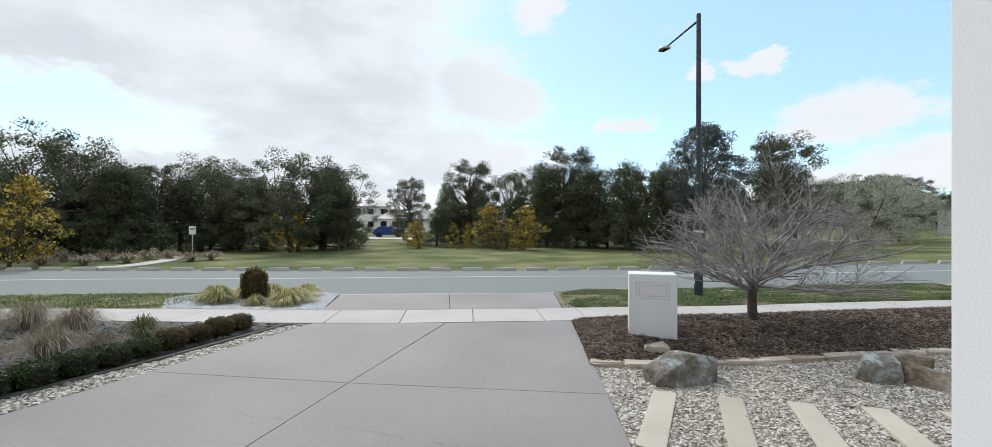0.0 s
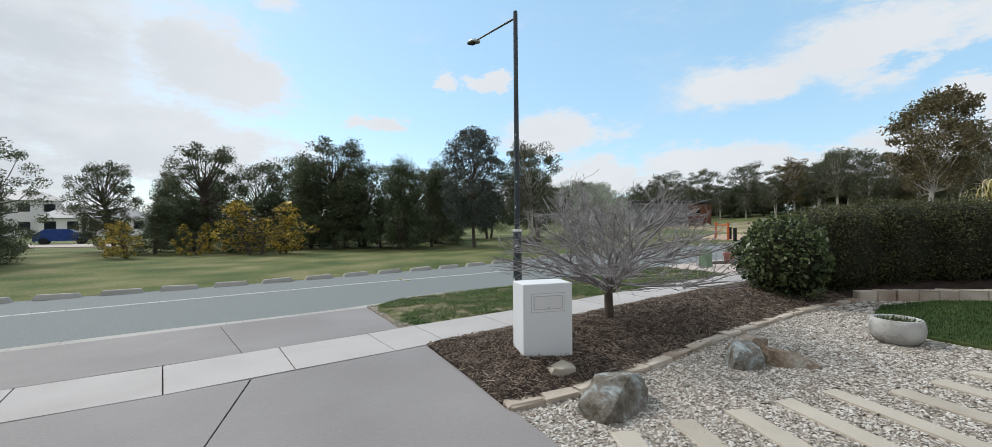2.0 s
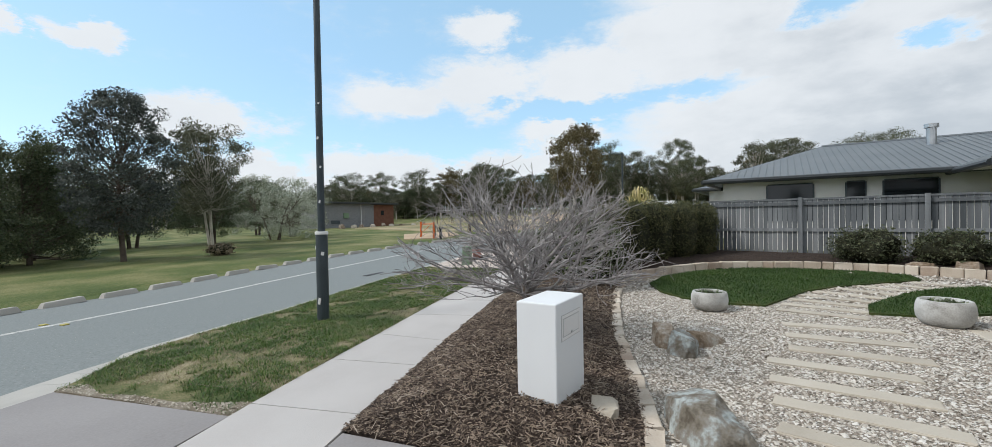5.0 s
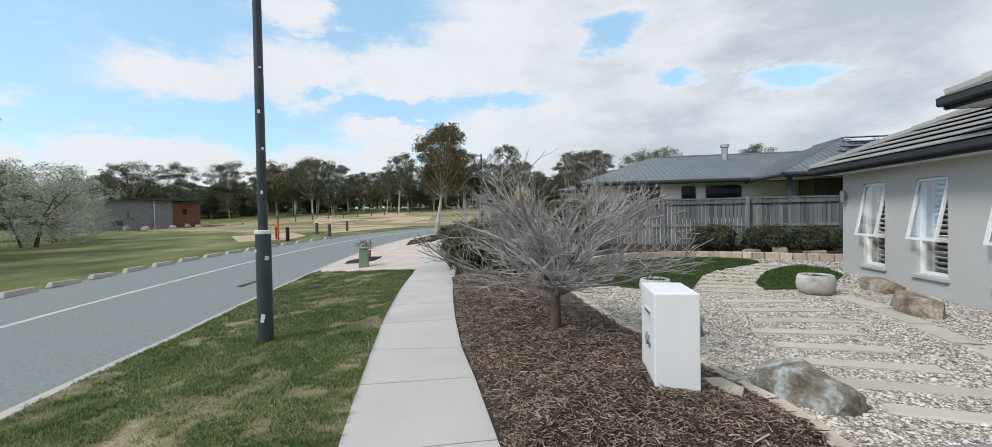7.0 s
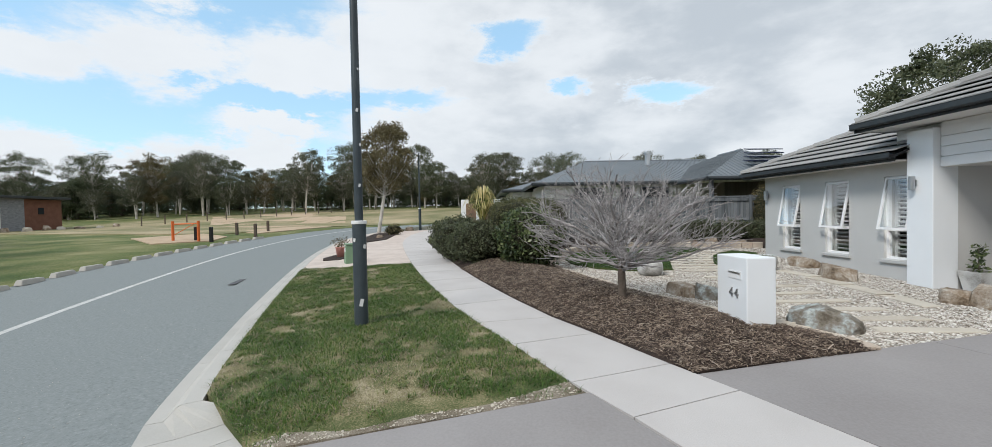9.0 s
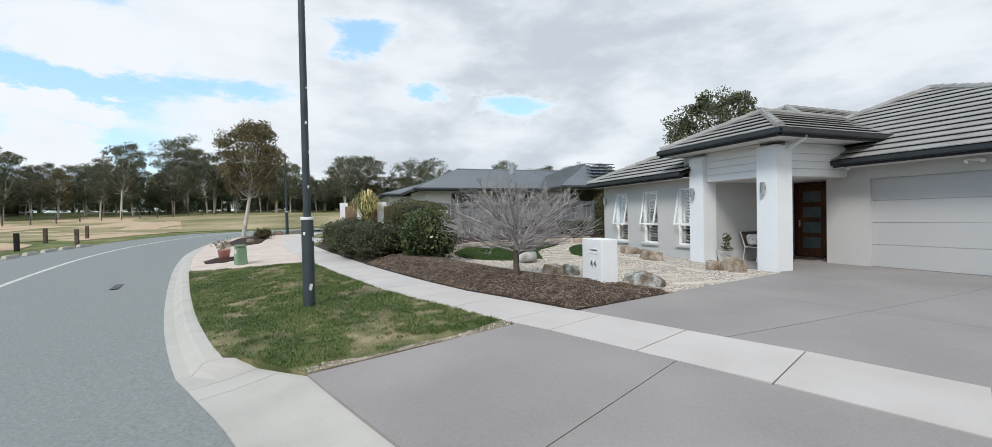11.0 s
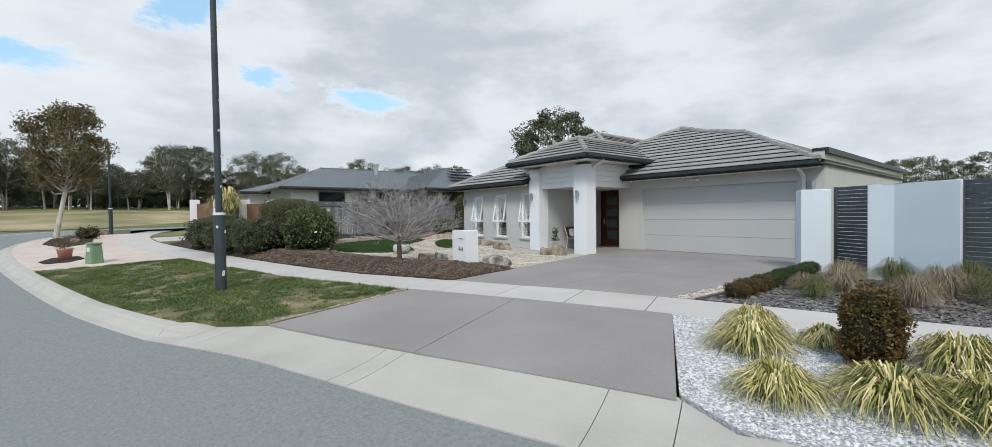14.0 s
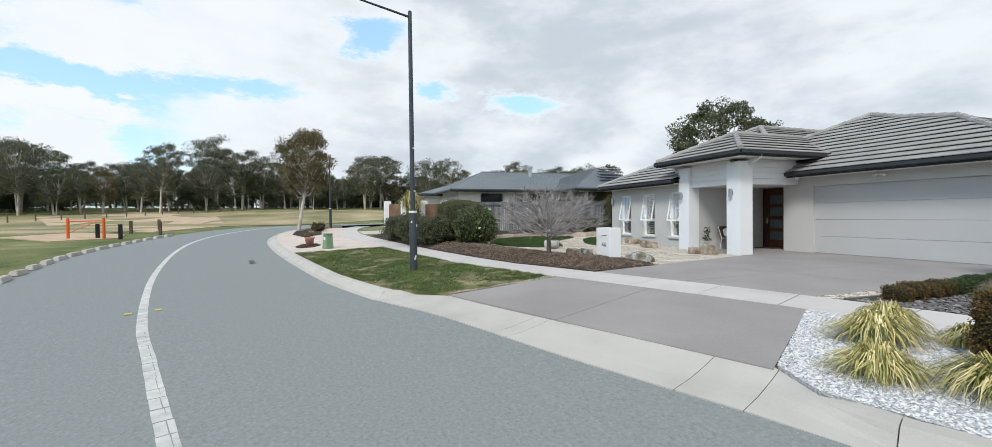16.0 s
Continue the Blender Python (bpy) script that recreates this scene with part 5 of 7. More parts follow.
# pebble garden
GRAVEL = [(2.27 + 0.72, 4.61), (2.745, 5.48)] + BED_EDGE[1:] + [(11.05, -2.0), (11.05, FY + 0.01), (6.46, FY + 0.01), (6.46, 1.40), (5.95, 1.40), (5.95, 1.31), (4.33, 1.31), (4.33, 1.41), (3.70, 1.42), (3.62, 1.7)]
zgr = lambda x, y: float(rise(x)) - 0.005
patch("gravel_bed", GRAVEL, zgr, 0.5, M_GRAVELBED, "bed of cream and tan river pebbles", "gravel bed")
NEARGRAVEL = [(2.99, 4.61), (2.80, 5.46), (4.4, 5.98), (6.1, 6.70), (7.6, 7.2), (9.3, 7.7), (9.6, 1.2), (6.46, 1.2), (6.4, 1.45), (3.68, 1.45)]
pl = scatter(NEARGRAVEL, 3100, rg, zgr)
stones("pebbles", pl, 0.0118, rg, M_PEBBLE, "cream, tan and grey river pebbles", "pebbles")
FARGRAVEL = [(9.3, 7.7), (10.2, 7.85), (12.3, 6.7), (13.4, 5.0), (13.5, 3.0), (12.7, 0.2), (11.05, 0.2), (11.05, 1.2), (9.6, 1.2)]
stones("pebbles", scatter(FARGRAVEL, 420, rg, zgr), 0.024, rg, M_PEBBLE, "cream and tan river pebbles farther into the garden", "pebbles")

# little lawns between the pebbles
LAWN_A = [(9.95, 7.30), (9.2, 6.9), (8.75, 6.4), (8.55, 5.8), (8.65, 5.08), (9.52, 4.75), (10.3, 4.45), (11.0, 3.95), (11.8, 3.1), (12.4, 2.45), (13.0, 2.5), (13.35, 3.3), (13.4, 4.6), (13.0, 5.8), (12.2, 6.65), (11.1, 7.25)]
LAWN_B = [(8.70, 3.74), (9.3, 3.68), (9.96, 3.36), (10.8, 2.9), (11.37, 2.4), (11.9, 1.7), (11.3, 1.35), (10.4, 1.5), (9.4, 2.2), (8.8, 2.95)]
for q in (LAWN_A, LAWN_B):
    zl = lambda x, y: float(rise(x)) + 0.035
    patch("lawn", q, zl, 0.4, M_LAWNSOIL, "small curved lawn of dense dark green grass", "lawn")
    blades("lawn_grass", scatter(q, 2200, rg, zl), 0.038, 0.008, 0.8, rg, M_LUSH, "dense dark green clipped lawn grass", "grass")


# stone sleepers laid across the pebbles
def sleeper(cx, cy, rz, length, width=0.21):
    o = thing("stone_sleeper", "sand-coloured stone sleeper set flush in the pebbles", "stepping stone", "stepping sleepers", (cx, cy, float(rise(cx)) - 0.036), rz)
    bm = box(bmesh.new(), (-width / 2, -length / 2, -0.05), (width / 2, length / 2, 0.055), 0.012)
    rr = random.Random(int(cx * 100))
    for v in bm.verts:
        v.co.x += rr.uniform(-0.006, 0.006)
        v.co.y += rr.uniform(-0.015, 0.015)
    part("block", bm, M_SLEEPER, o)


for k in range(8):
    sleeper(3.42 + k * 0.605, 4.22 + k * 0.03 - (0.25 if k > 4 else 0), -9 + 2.5 * k, 1.2 + 0.02 * k)
for k in range(9):
    s = k / 8
    sleeper(8.45 + 3.6 * s, 4.35 - 0.25 * s - 1.75 * s * s, -6 - 28 * s, 1.15)
for k in range(4):
    sleeper(5.1 + 0.9 * k, 2.75 - 0.05 * k, 78 + 6 * k, 1.0, 0.3)


# sandstone edging
def edging(line, size, group):
    p = smooth_line(line, 0.04)
    s = np.r_[0, np.cumsum(np.hypot(*np.diff(p, axis=0).T))]
    u, rr = 0.0, random.Random(9)
    while u < s[-1] - 0.1:
        ln = size[0] * rr.uniform(0.7, 1.25)
        x, y = np.interp(u + ln / 2, s, p[:, 0]), np.interp(u + ln / 2, s, p[:, 1])
        x2, y2 = np.interp(u + ln / 2 + 0.05, s, p[:, 0]), np.interp(u + ln / 2 + 0.05, s, p[:, 1])
        o = thing("edging_stone", "rough tan sandstone edging block", "edging stone", group, (x, y, float(rise(x))), math.degrees(math.atan2(y2 - y, x2 - x)) + rr.uniform(-4, 4))
        bm = box(bmesh.new(), (-ln / 2 + 0.008, -size[1] / 2, -0.08), (ln / 2 - 0.008, size[1] / 2, size[2]), 0.018)
        for v in bm.verts:
            v.co += Vector((rr.uniform(-0.008, 0.008), rr.uniform(-0.014, 0.014), rr.uniform(-0.01, 0.01)))
        part("stone", bm, M_EDGE, o)
        u += ln


edging(BED_EDGE[:7], (0.40, 0.15, 0.05), "edging of the mulch bed")
edging(BED_EDGE[6:15], (0.34, 0.16, 0.19), "edging round the lawn")


# ---- boulders ----
def boulder(x, y, sx, sy, h, rz, seed, mat, label, z=0.0, blocky=0.25, crest=()):
    o = thing("boulder", label, "rock", "garden boulders", (x, y, float(rise(x)) + z), rz)
    rr = random.Random(int(seed * 10))
    bm = bmesh.new()
    # a broken block: the hull of a few corners, its faces then weathered
    for k in range(8):
        a = 2 * math.pi * (k + rr.uniform(-0.3, 0.3)) / 8
        bm.verts.new((math.cos(a) * sx * 0.52, math.sin(a) * sy * 0.52, -0.06))
    for a, b, c in crest:
        bm.verts.new((a * sx, b * sy, c * h))
    for k in range(0 if crest else 13):
        d = Vector((rr.uniform(-1, 1), rr.uniform(-1, 1), rr.uniform(0.05, 1)))
        d = d.normalized()
        e = Vector([math.copysign(abs(c) ** (1 - blocky), c) for c in d])
        r = rr.uniform(0.82, 1.08)
        bm.verts.new((e.x * sx / 2 * r, e.y * sy / 2 * r, max(-0.06, e.z * h * r * 1.3)))
    bmesh.ops.convex_hull(bm, input=bm.verts)
    bmesh.ops.delete(bm, geom=[v for v in bm.verts if not v.link_faces], context="VERTS")
    bmesh.ops.remove_doubles(bm, verts=bm.verts, dist=0.05)
    for e in bm.edges:
        e.smooth = e.calc_face_angle(0.0) < 0.42
    bmesh.ops.triangulate(bm, faces=bm.faces)
    for _ in range(3):
        bmesh.ops.subdivide_edges(bm, edges=[e for e in bm.edges if e.calc_length() > 0.035], cuts=1)
        bmesh.ops.triangulate(bm, faces=bm.faces)
    for v in bm.verts:
        q = v.co * 5 + Vector((seed * 3.1, seed * 1.7, 0))
        k = 0.055 * noise.noise(q) + 0.045 * noise.noise(q * 2.9) + 0.03 * noise.noise(q * 7)
        v.co += v.co.normalized() * k * min(sx, sy) * 0.5
    bmesh.ops.recalc_face_normals(bm, faces=bm.faces)
    part("stone", bm, mat, o, smooth=True)


boulder(3.70, 5.30, 0.86, 0.56, 0.27, 38, 1.0, M_ROCK, "angular grey boulder with pale lichen on the pebbles", crest=((0.42, 0.3, 0.62), (0.46, -0.2, 0.75), (0.12, -0.22, 1.05), (0.02, 0.32, 0.95), (-0.24, 0.12, 0.9), (-0.42, -0.25, 0.4), (0.3, -0.42, 0.5), (-0.44, 0.28, 0.45)))
boulder(5.68, 5.84, 0.46, 0.4, 0.24, 8, 2.3, M_ROCK, "rounded lichen-spotted boulder on the pebbles", blocky=0.3)
boulder(6.12, 5.66, 0.66, 0.26, 0.2, -34, 3.7, M_ROCKWARM, "rusty wedge of rock lying against a boulder", crest=((-0.4, 0.2, 1.0), (-0.3, -0.2, 0.8), (0.1, 0.0, 0.75), (0.46, 0.1, 0.2), (0.44, -0.2, 0.15)))
boulder(6.0, 6.12, 0.66, 0.34, 0.17, 24, 4.9, M_ROCKWARM, "flat ochre-grey slab of rock behind a boulder", blocky=0.5)
boulder(7.15, 2.22, 0.98, 0.5, 0.28, -6, 4.2, M_ROCKWARM, "long low weathered boulder before the house wall", blocky=0.3)
boulder(8.75, 1.72, 0.75, 0.45, 0.2, 12, 5.9, M_ROCKWARM, "flat ochre boulder before the house wall", blocky=0.55)
boulder(4.42, 2.05, 0.70, 0.5, 0.30, 10, 6.4, M_ROCKWARM, "rounded boulder beside the porch column", blocky=0.35)
boulder(4.85, 2.2, 0.4, 0.36, 0.24, 30, 7.7, M_ROCKWARM, "small brown rock leaning beside a larger boulder", blocky=0.35)
boulder(3.50, 6.05, 0.34, 0.26, 0.075, 20, 8.8, M_SLEEPER, "flat pale stone half sunk in the mulch", z=0.09, blocky=0.5)
for k, (x, y, s) in enumerate(((13.6, 2.2, 0.55), (13.45, 1.5, 0.5), (13.2, 0.7, 0.6))):
    boulder(x, y, s, 0.35, 0.24, 70, 10.0 + k, M_ROCKWARM, "tan boulder ending the stone edging", blocky=0.5)


# ---- letterbox ----
def letterbox():
    ax = Vector((3.784 - 3.18, 6.322 - 6.303, 0))
    o = thing("letterbox", "white rendered masonry letterbox pillar standing in mulch", "letterbox", "", (3.47, 6.50, 0.02), math.degrees(math.atan2(ax.y, ax.x)))
    part("pillar", box(bmesh.new(), (-0.30, -0.18, 0.0), (0.30, 0.18, 0.97), 0.012), M_WHITE, o)
    d = part("access_door", box(bmesh.new(), (-0.168, -0.187, 0.686), (0.168, -0.1815, 0.824), 0.003), M_PLASTIC, o, "white metal access door")
    part("door_rim", boxes(((-0.20, -0.1850, 0.655), (-0.178, -0.1813, 0.855)), ((0.178, -0.1850, 0.655), (0.20, -0.1813, 0.855)), ((-0.178, -0.1850, 0.655), (0.178, -0.1813, 0.677)), ((-0.178, -0.1850, 0.833), (0.178, -0.1813, 0.855))), M_WINFRAME, o)
    part("seam", boxes(((-0.207, -0.1812, 0.648), (0.207, -0.1802, 0.862))), M_RIM, o)
    b = bmesh.new()
    tube(b, [(0.0, -0.186, 0.695), (0.0, -0.193, 0.695)], 0.012, 12)
    part("lock", b, M_STEEL, o, "small round lock")
    part("slot_plate", box(bmesh.new(), (-0.20, 0.1801, 0.70), (0.06, 0.186, 0.80), 0.003), M_WINFRAME, o)
    part("slot_flap", box(bmesh.new(), (-0.18, 0.1862, 0.765), (0.04, 0.194, 0.785), 0.002), M_STEEL, o)
    for k, c in enumerate("44"):
        cu = bpy.data.curves.new("numeral", "FONT")
        cu.body, cu.size, cu.extrude, cu.align_x = c, 0.16, 0.008, "CENTER"
        tmp = bpy.data.objects.new("numeral_curve", cu)
        me = bpy.data.meshes.new_from_object(tmp)
        me.materials.append(M_STEEL)
        ob = new("numeral", me)
        ob.parent = o
        ob.matrix_basis = pose(0.01 - k * 0.105 - 0.02, 0.188, 0.475, 90, 0, 180)
        bpy.data.objects.remove(tmp)


letterbox()


# ---- street lamp ----
def street_lamp(x, y, h, arm, aim, label, z):
    o = thing("street_lamp", label, "street lamp", "street lamps", (x, y, z))
    b = bmesh.new()
    lathe(b, [(0.10, -0.2), (0.10, 1.46), (0.095, 1.47)], 20)
    part("base_sleeve", b, M_POLE, o)
    b = bmesh.new()
    lathe(b, [(0.107, 1.43), (0.11, 1.44), (0.11, 1.475), (0.10, 1.482)], 20)
    part("collar", b, M_WINFRAME, o, "pale collar band")
    b = bmesh.new()
    lathe(b, [(0.062, 1.47), (0.058, h * 0.6), (0.05, h), (0.03, h + 0.02)], 16)
    part("pole", b, M_POLE, o)
    d = Vector((aim[0], aim[1], 0)).normalized()
    b = bmesh.new()
    tube(b, [Vector((0, 0, h - 0.14)), d * arm * 0.5 + Vector((0, 0, h - 0.1)), d * arm + Vector((0, 0, h - 0.06))], [0.03, 0.026, 0.022], 10)
    part("arm", b, M_POLE, o)
    m = Matrix.Translation(d * (arm + 0.18) + Vector((0, 0, h - 0.05))) @ Matrix.Rotation(math.atan2(d.y, d.x), 4, "Z") @ Matrix.Rotation(radians(-8), 4, "Y")
    b = bmesh.new()
    bmesh.ops.create_uvsphere(b, u_segments=16, v_segments=10, radius=1.0)
    for v in b.verts:
        v.co = Vector((v.co.x * 0.27, v.co.y * 0.13 * (1.1 - 0.25 * v.co.x), max(-0.025, v.co.z * 0.075)))
    bmesh.ops.transform(b, matrix=m, verts=b.verts)
    part("lamp_head", b, M_STEEL, o, "grey die-cast lantern head", smooth=True)
    b = bmesh.new()
    box(b, (-0.12, -0.08, -0.045), (0.17, 0.08, -0.026), 0.006, m)
    part("lens", b, M_DARKGLASS, o)
    return o


lamp = street_lamp(4.753, 11.55, 6.6, 1.75, (-0.33, 0.94), "dark blue-grey steel street lamp with stickers, on the verge", 0.02)
for zz, a, w, hh in ((0.28, 200, 0.05, 0.11), (1.1, 240, 0.05, 0.06), (1.2, 150, 0.04, 0.05), (2.0, 215, 0.03, 0.05), (2.6, 240, 0.03, 0.04), (3.1, 205, 0.035, 0.05), (3.7, 230, 0.03, 0.03)):
    r = 0.1012 if zz < 1.4 else 0.0615
    b = bmesh.new()
    box(b, (-w / 2, -0.002, -hh / 2), (w / 2, 0.002, hh / 2), 0.0, Matrix.Translation((r * math.cos(radians(a)), r * math.sin(radians(a)), zz)) @ Matrix.Rotation(radians(a + 90), 4, "Z") @ Matrix.Rotation(radians(12), 4, "Y"))
    part("sticker", b, M_PLASTIC, lamp, "torn white sticker")


# ---- bowls, planter, bench ----
def bowl(x, y, r, h, seed, label):
    z = float(rise(x)) - 0.01
    o = thing("stone_bowl", label, "planter bowl", "stone bowls", (x, y, z))
    b = bmesh.new()
    prof = [(0.62, 0), (0.80, 0.08), (0.96, 0.30), (1.0, 0.55), (0.97, 0.82), (0.90, 0.98), (0.84, 1.0), (0.80, 0.95), (0.80, 0.80)]
    lathe(b, [(p * r, q * h) for p, q in prof], 32)
    part("bowl", b, M_BOWL, o, smooth=True)
    b = bmesh.new()
    lathe(b, [(0.79 * r, 0.70 * h), (0.79 * r, 0.81 * h)], 24)
    part("soil", b, M_MULCHBED, o)
    rr = np.random.default_rng(seed)
    a, q = rr.uniform(0, 6.28, 260), r * 0.75 * np.sqrt(rr.uniform(0, 1, 260))
    p = np.stack([q * np.cos(a), q * np.sin(a), np.full(260, 0.8 * h)], 1)
    g = blades("succulent", p, 0.07, 0.02, 0.9, rr, M_CAMELLIA, "low dark succulent", "plant")
    g.parent = o
    del g["category"], g["label"]


bowl(8.1, 5.86, 0.285, 0.32, 3, "round cast-stone bowl of low succulents on pebbles")
bowl(8.45, 2.97, 0.31, 0.36, 4, "larger round cast-stone bowl of dark succulents on pebbles")


# near-black colour standing in for the shade inside shrubs
M_INNER = material("painted_inner_shade", [(0.012, 0.014, 0.007), (0.03, 0.032, 0.016), (0.05, 0.05, 0.025)], 14, 60, 0.95, 1.0, distance=0.05)


def bush(name, x, y, z, sx, sy, h, mat, leaf, count, label, category, seed, group="", lump=0.18, flat_top=0.0, core=True, aspect=0.5, parts=("stems", "foliage")):
    """A shrub: short stems under a thick shell of small leaves with lumps and gaps."""
    rr = np.random.default_rng(seed)
    o = thing(name, label, category, group, (x, y, z))
    b = bmesh.new()
    for k in range(7):
        a = rr.uniform(0, 6.28)
        tube(b, [(0.05 * math.cos(a), 0.05 * math.sin(a), -0.1), (0.22 * sx * math.cos(a), 0.22 * sy * math.sin(a), h * 0.4), (0.36 * sx * math.cos(a), 0.36 * sy * math.sin(a), h * 0.72)], [0.02 + 0.012 * h, 0.014, 0.006], 5)
    part(parts[0], b, M_BARK, o)
    # a solid dark core takes the place of shade between the leaves
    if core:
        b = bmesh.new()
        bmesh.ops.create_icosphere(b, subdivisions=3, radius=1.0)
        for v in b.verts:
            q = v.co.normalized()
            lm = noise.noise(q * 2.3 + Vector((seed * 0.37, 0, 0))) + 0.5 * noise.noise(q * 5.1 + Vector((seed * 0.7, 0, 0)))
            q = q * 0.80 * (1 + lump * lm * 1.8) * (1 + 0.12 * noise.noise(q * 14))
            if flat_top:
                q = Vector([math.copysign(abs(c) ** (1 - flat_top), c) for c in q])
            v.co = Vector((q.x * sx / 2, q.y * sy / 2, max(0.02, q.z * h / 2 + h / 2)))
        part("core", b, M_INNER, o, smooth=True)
    d = rr.normal(0, 1, (count, 3))
    d /= np.linalg.norm(d, axis=1)[:, None]
    r = rr.uniform(0.45, 1.0, count) ** 0.45
    lumps = np.array([noise.noise(Vector(v * 2.3) + Vector((seed * 0.37, 0, 0))) + 0.5 * noise.noise(Vector(v * 5.1) + Vector((seed * 0.7, 0, 0))) for v in d])
    r = r * (1 + lump * lumps * 1.8)
    p = d * r[:, None]
    if flat_top:
        p = np.sign(p) * np.abs(p) ** (1 - flat_top)
    p = p * np.array([sx / 2, sy / 2, h / 2]) + np.array([0, 0, h / 2])
    p[:, 2] = np.maximum(p[:, 2], 0.01)
    g = leaf_cards(p, d, leaf, aspect, rr, mat, parts[1])
    g.parent = o
    return o


def leaf_cards(p, d, leaf, aspect, rr, mat, name):
    """Kite-shaped leaves folded along the rib."""
    n = len(p)
    t = rr.normal(0, 1, (n, 3)) + d * 0.5
    t /= np.linalg.norm(t, axis=1)[:, None]
    s = np.cross(t, rr.normal(0, 1, (n, 3)) + d * 0.8)
    s /= np.linalg.norm(s, axis=1)[:, None]
    ln = (leaf * rr.lognormal(0, 0.25, n))[:, None]
    v = np.stack([p - t * ln / 2, p + s * ln * aspect / 2, p + t * ln / 2, p - s * ln * aspect / 2], 1)
    f = (np.arange(n)[:, None] * 4 + np.array([0, 1, 2, 3])).tolist()
    return raw_object(name, v.reshape(-1, 3), f, mat)


o = thing("plant_pot", "square tapered grey pot with a leafy shrub on the porch edge", "potted plant", "", (5.72, 0.78, 0.0))
b = bmesh.new()
v0 = [b.verts.new((s * 0.14, t * 0.14, 0)) for s, t in ((-1, -1), (1, -1), (1, 1), (-1, 1))]
v1 = [b.verts.new((s * 0.20, t * 0.20, 0.36)) for s, t in ((-1, -1), (1, -1), (1, 1), (-1, 1))]
v2 = [b.verts.new((s * 0.17, t * 0.17, 0.36)) for s, t in ((-1, -1), (1, -1), (1, 1), (-1, 1))]
v3 = [b.verts.new((s * 0.16, t * 0.16, 0.30)) for s, t in ((-1, -1), (1, -1), (1, 1), (-1, 1))]
for a, c in ((v0, v1), (v1, v2), (v2, v3)):
    for k in range(4):
        b.faces.new((a[k], a[(k + 1) % 4], c[(k + 1) % 4], c[k]))
b.faces.new(v0[::-1])
b.faces.new(v3)
part("pot", b, M_BOWL, o)
b = tube(bmesh.new(), [(0, 0, 0.3), (0.01, 0, 0.55), (0, 0.01, 0.78)], [0.012, 0.01, 0.005], 6)
part("stem", b, M_BARK, o)
rr = np.random.default_rng(21)
pz = rr.uniform(0.32, 0.85, 130)
pr = 0.16 * np.where(pz < 0.55, 1.0, 0.7) * rr.uniform(0.2, 1, 130)
pa = rr.uniform(0, 6.28, 130)
pp = np.stack([pr * np.cos(pa), pr * np.sin(pa), pz], 1)
leaf_cards(pp, np.stack([np.cos(pa), np.sin(pa), np.full(130, 0.6)], 1), 0.09, 0.45, rr, M_CAMELLIA, "foliage").parent = o


def bench():
    o = thing("bench", "white framed outdoor bench with dark woven back on the porch", "bench", "", (5.62, -0.45, 0.006), 90)
    for s in (-0.5, 0.5):
        b = bmesh.new()
        tube(b, [(s, -0.22, 0), (s, -0.14, 0.42), (s, 0.26, 0.42), (s, 0.22, 0)], 0.014, 8)
        part("leg_frame", b, M_WINFRAME, o)
        b = bmesh.new()
        tube(b, [(s, -0.14, 0.42), (s, -0.30, 0.86)], 0.014, 8)
        part("back_post", b, M_WINFRAME, o)
    part("seat", box(bmesh.new(), (-0.5, -0.15, 0.41), (0.5, 0.26, 0.44), 0.006), M_WICKER, o)
    part("backrest", box(bmesh.new(), (-0.5, -0.012, 0.02), (0.5, 0.012, 0.44), 0.006, pose(0, -0.16, 0.43, 20, 0, 0)), M_WICKER, o, "dark brown woven back")


bench()
for x, y, a in ((5.72, -0.25, 70), (5.7, -0.62, 95)):
    o = thing("cushion", "white cushion with grey print on the bench", "cushion", "bench cushions", (x, y, 0.62), a)
    b = bmesh.new()
    bmesh.ops.create_uvsphere(b, u_segments=20, v_segments=12, radius=1)
    for v in b.verts:
        c = v.co
        v.co = pose(0, 0, 0, 20, 0, 0) @ Vector((math.copysign(abs(c.x) ** 0.5, c.x) * 0.2, c.y * 0.07, math.copysign(abs(c.z) ** 0.5, c.z) * 0.17))
    part("cover", b, M_FABRIC, o, smooth=True)
o = thing("pit_cover", "dark plastic pit cover lying in the mulch", "pit cover", "", (8.0, 8.35, 0.29 + 0.0))
part("lid", box(bmesh.new(), (-0.17, -0.12, -0.08), (0.17, 0.12, 0.03), 0.01), M_COVER, o)


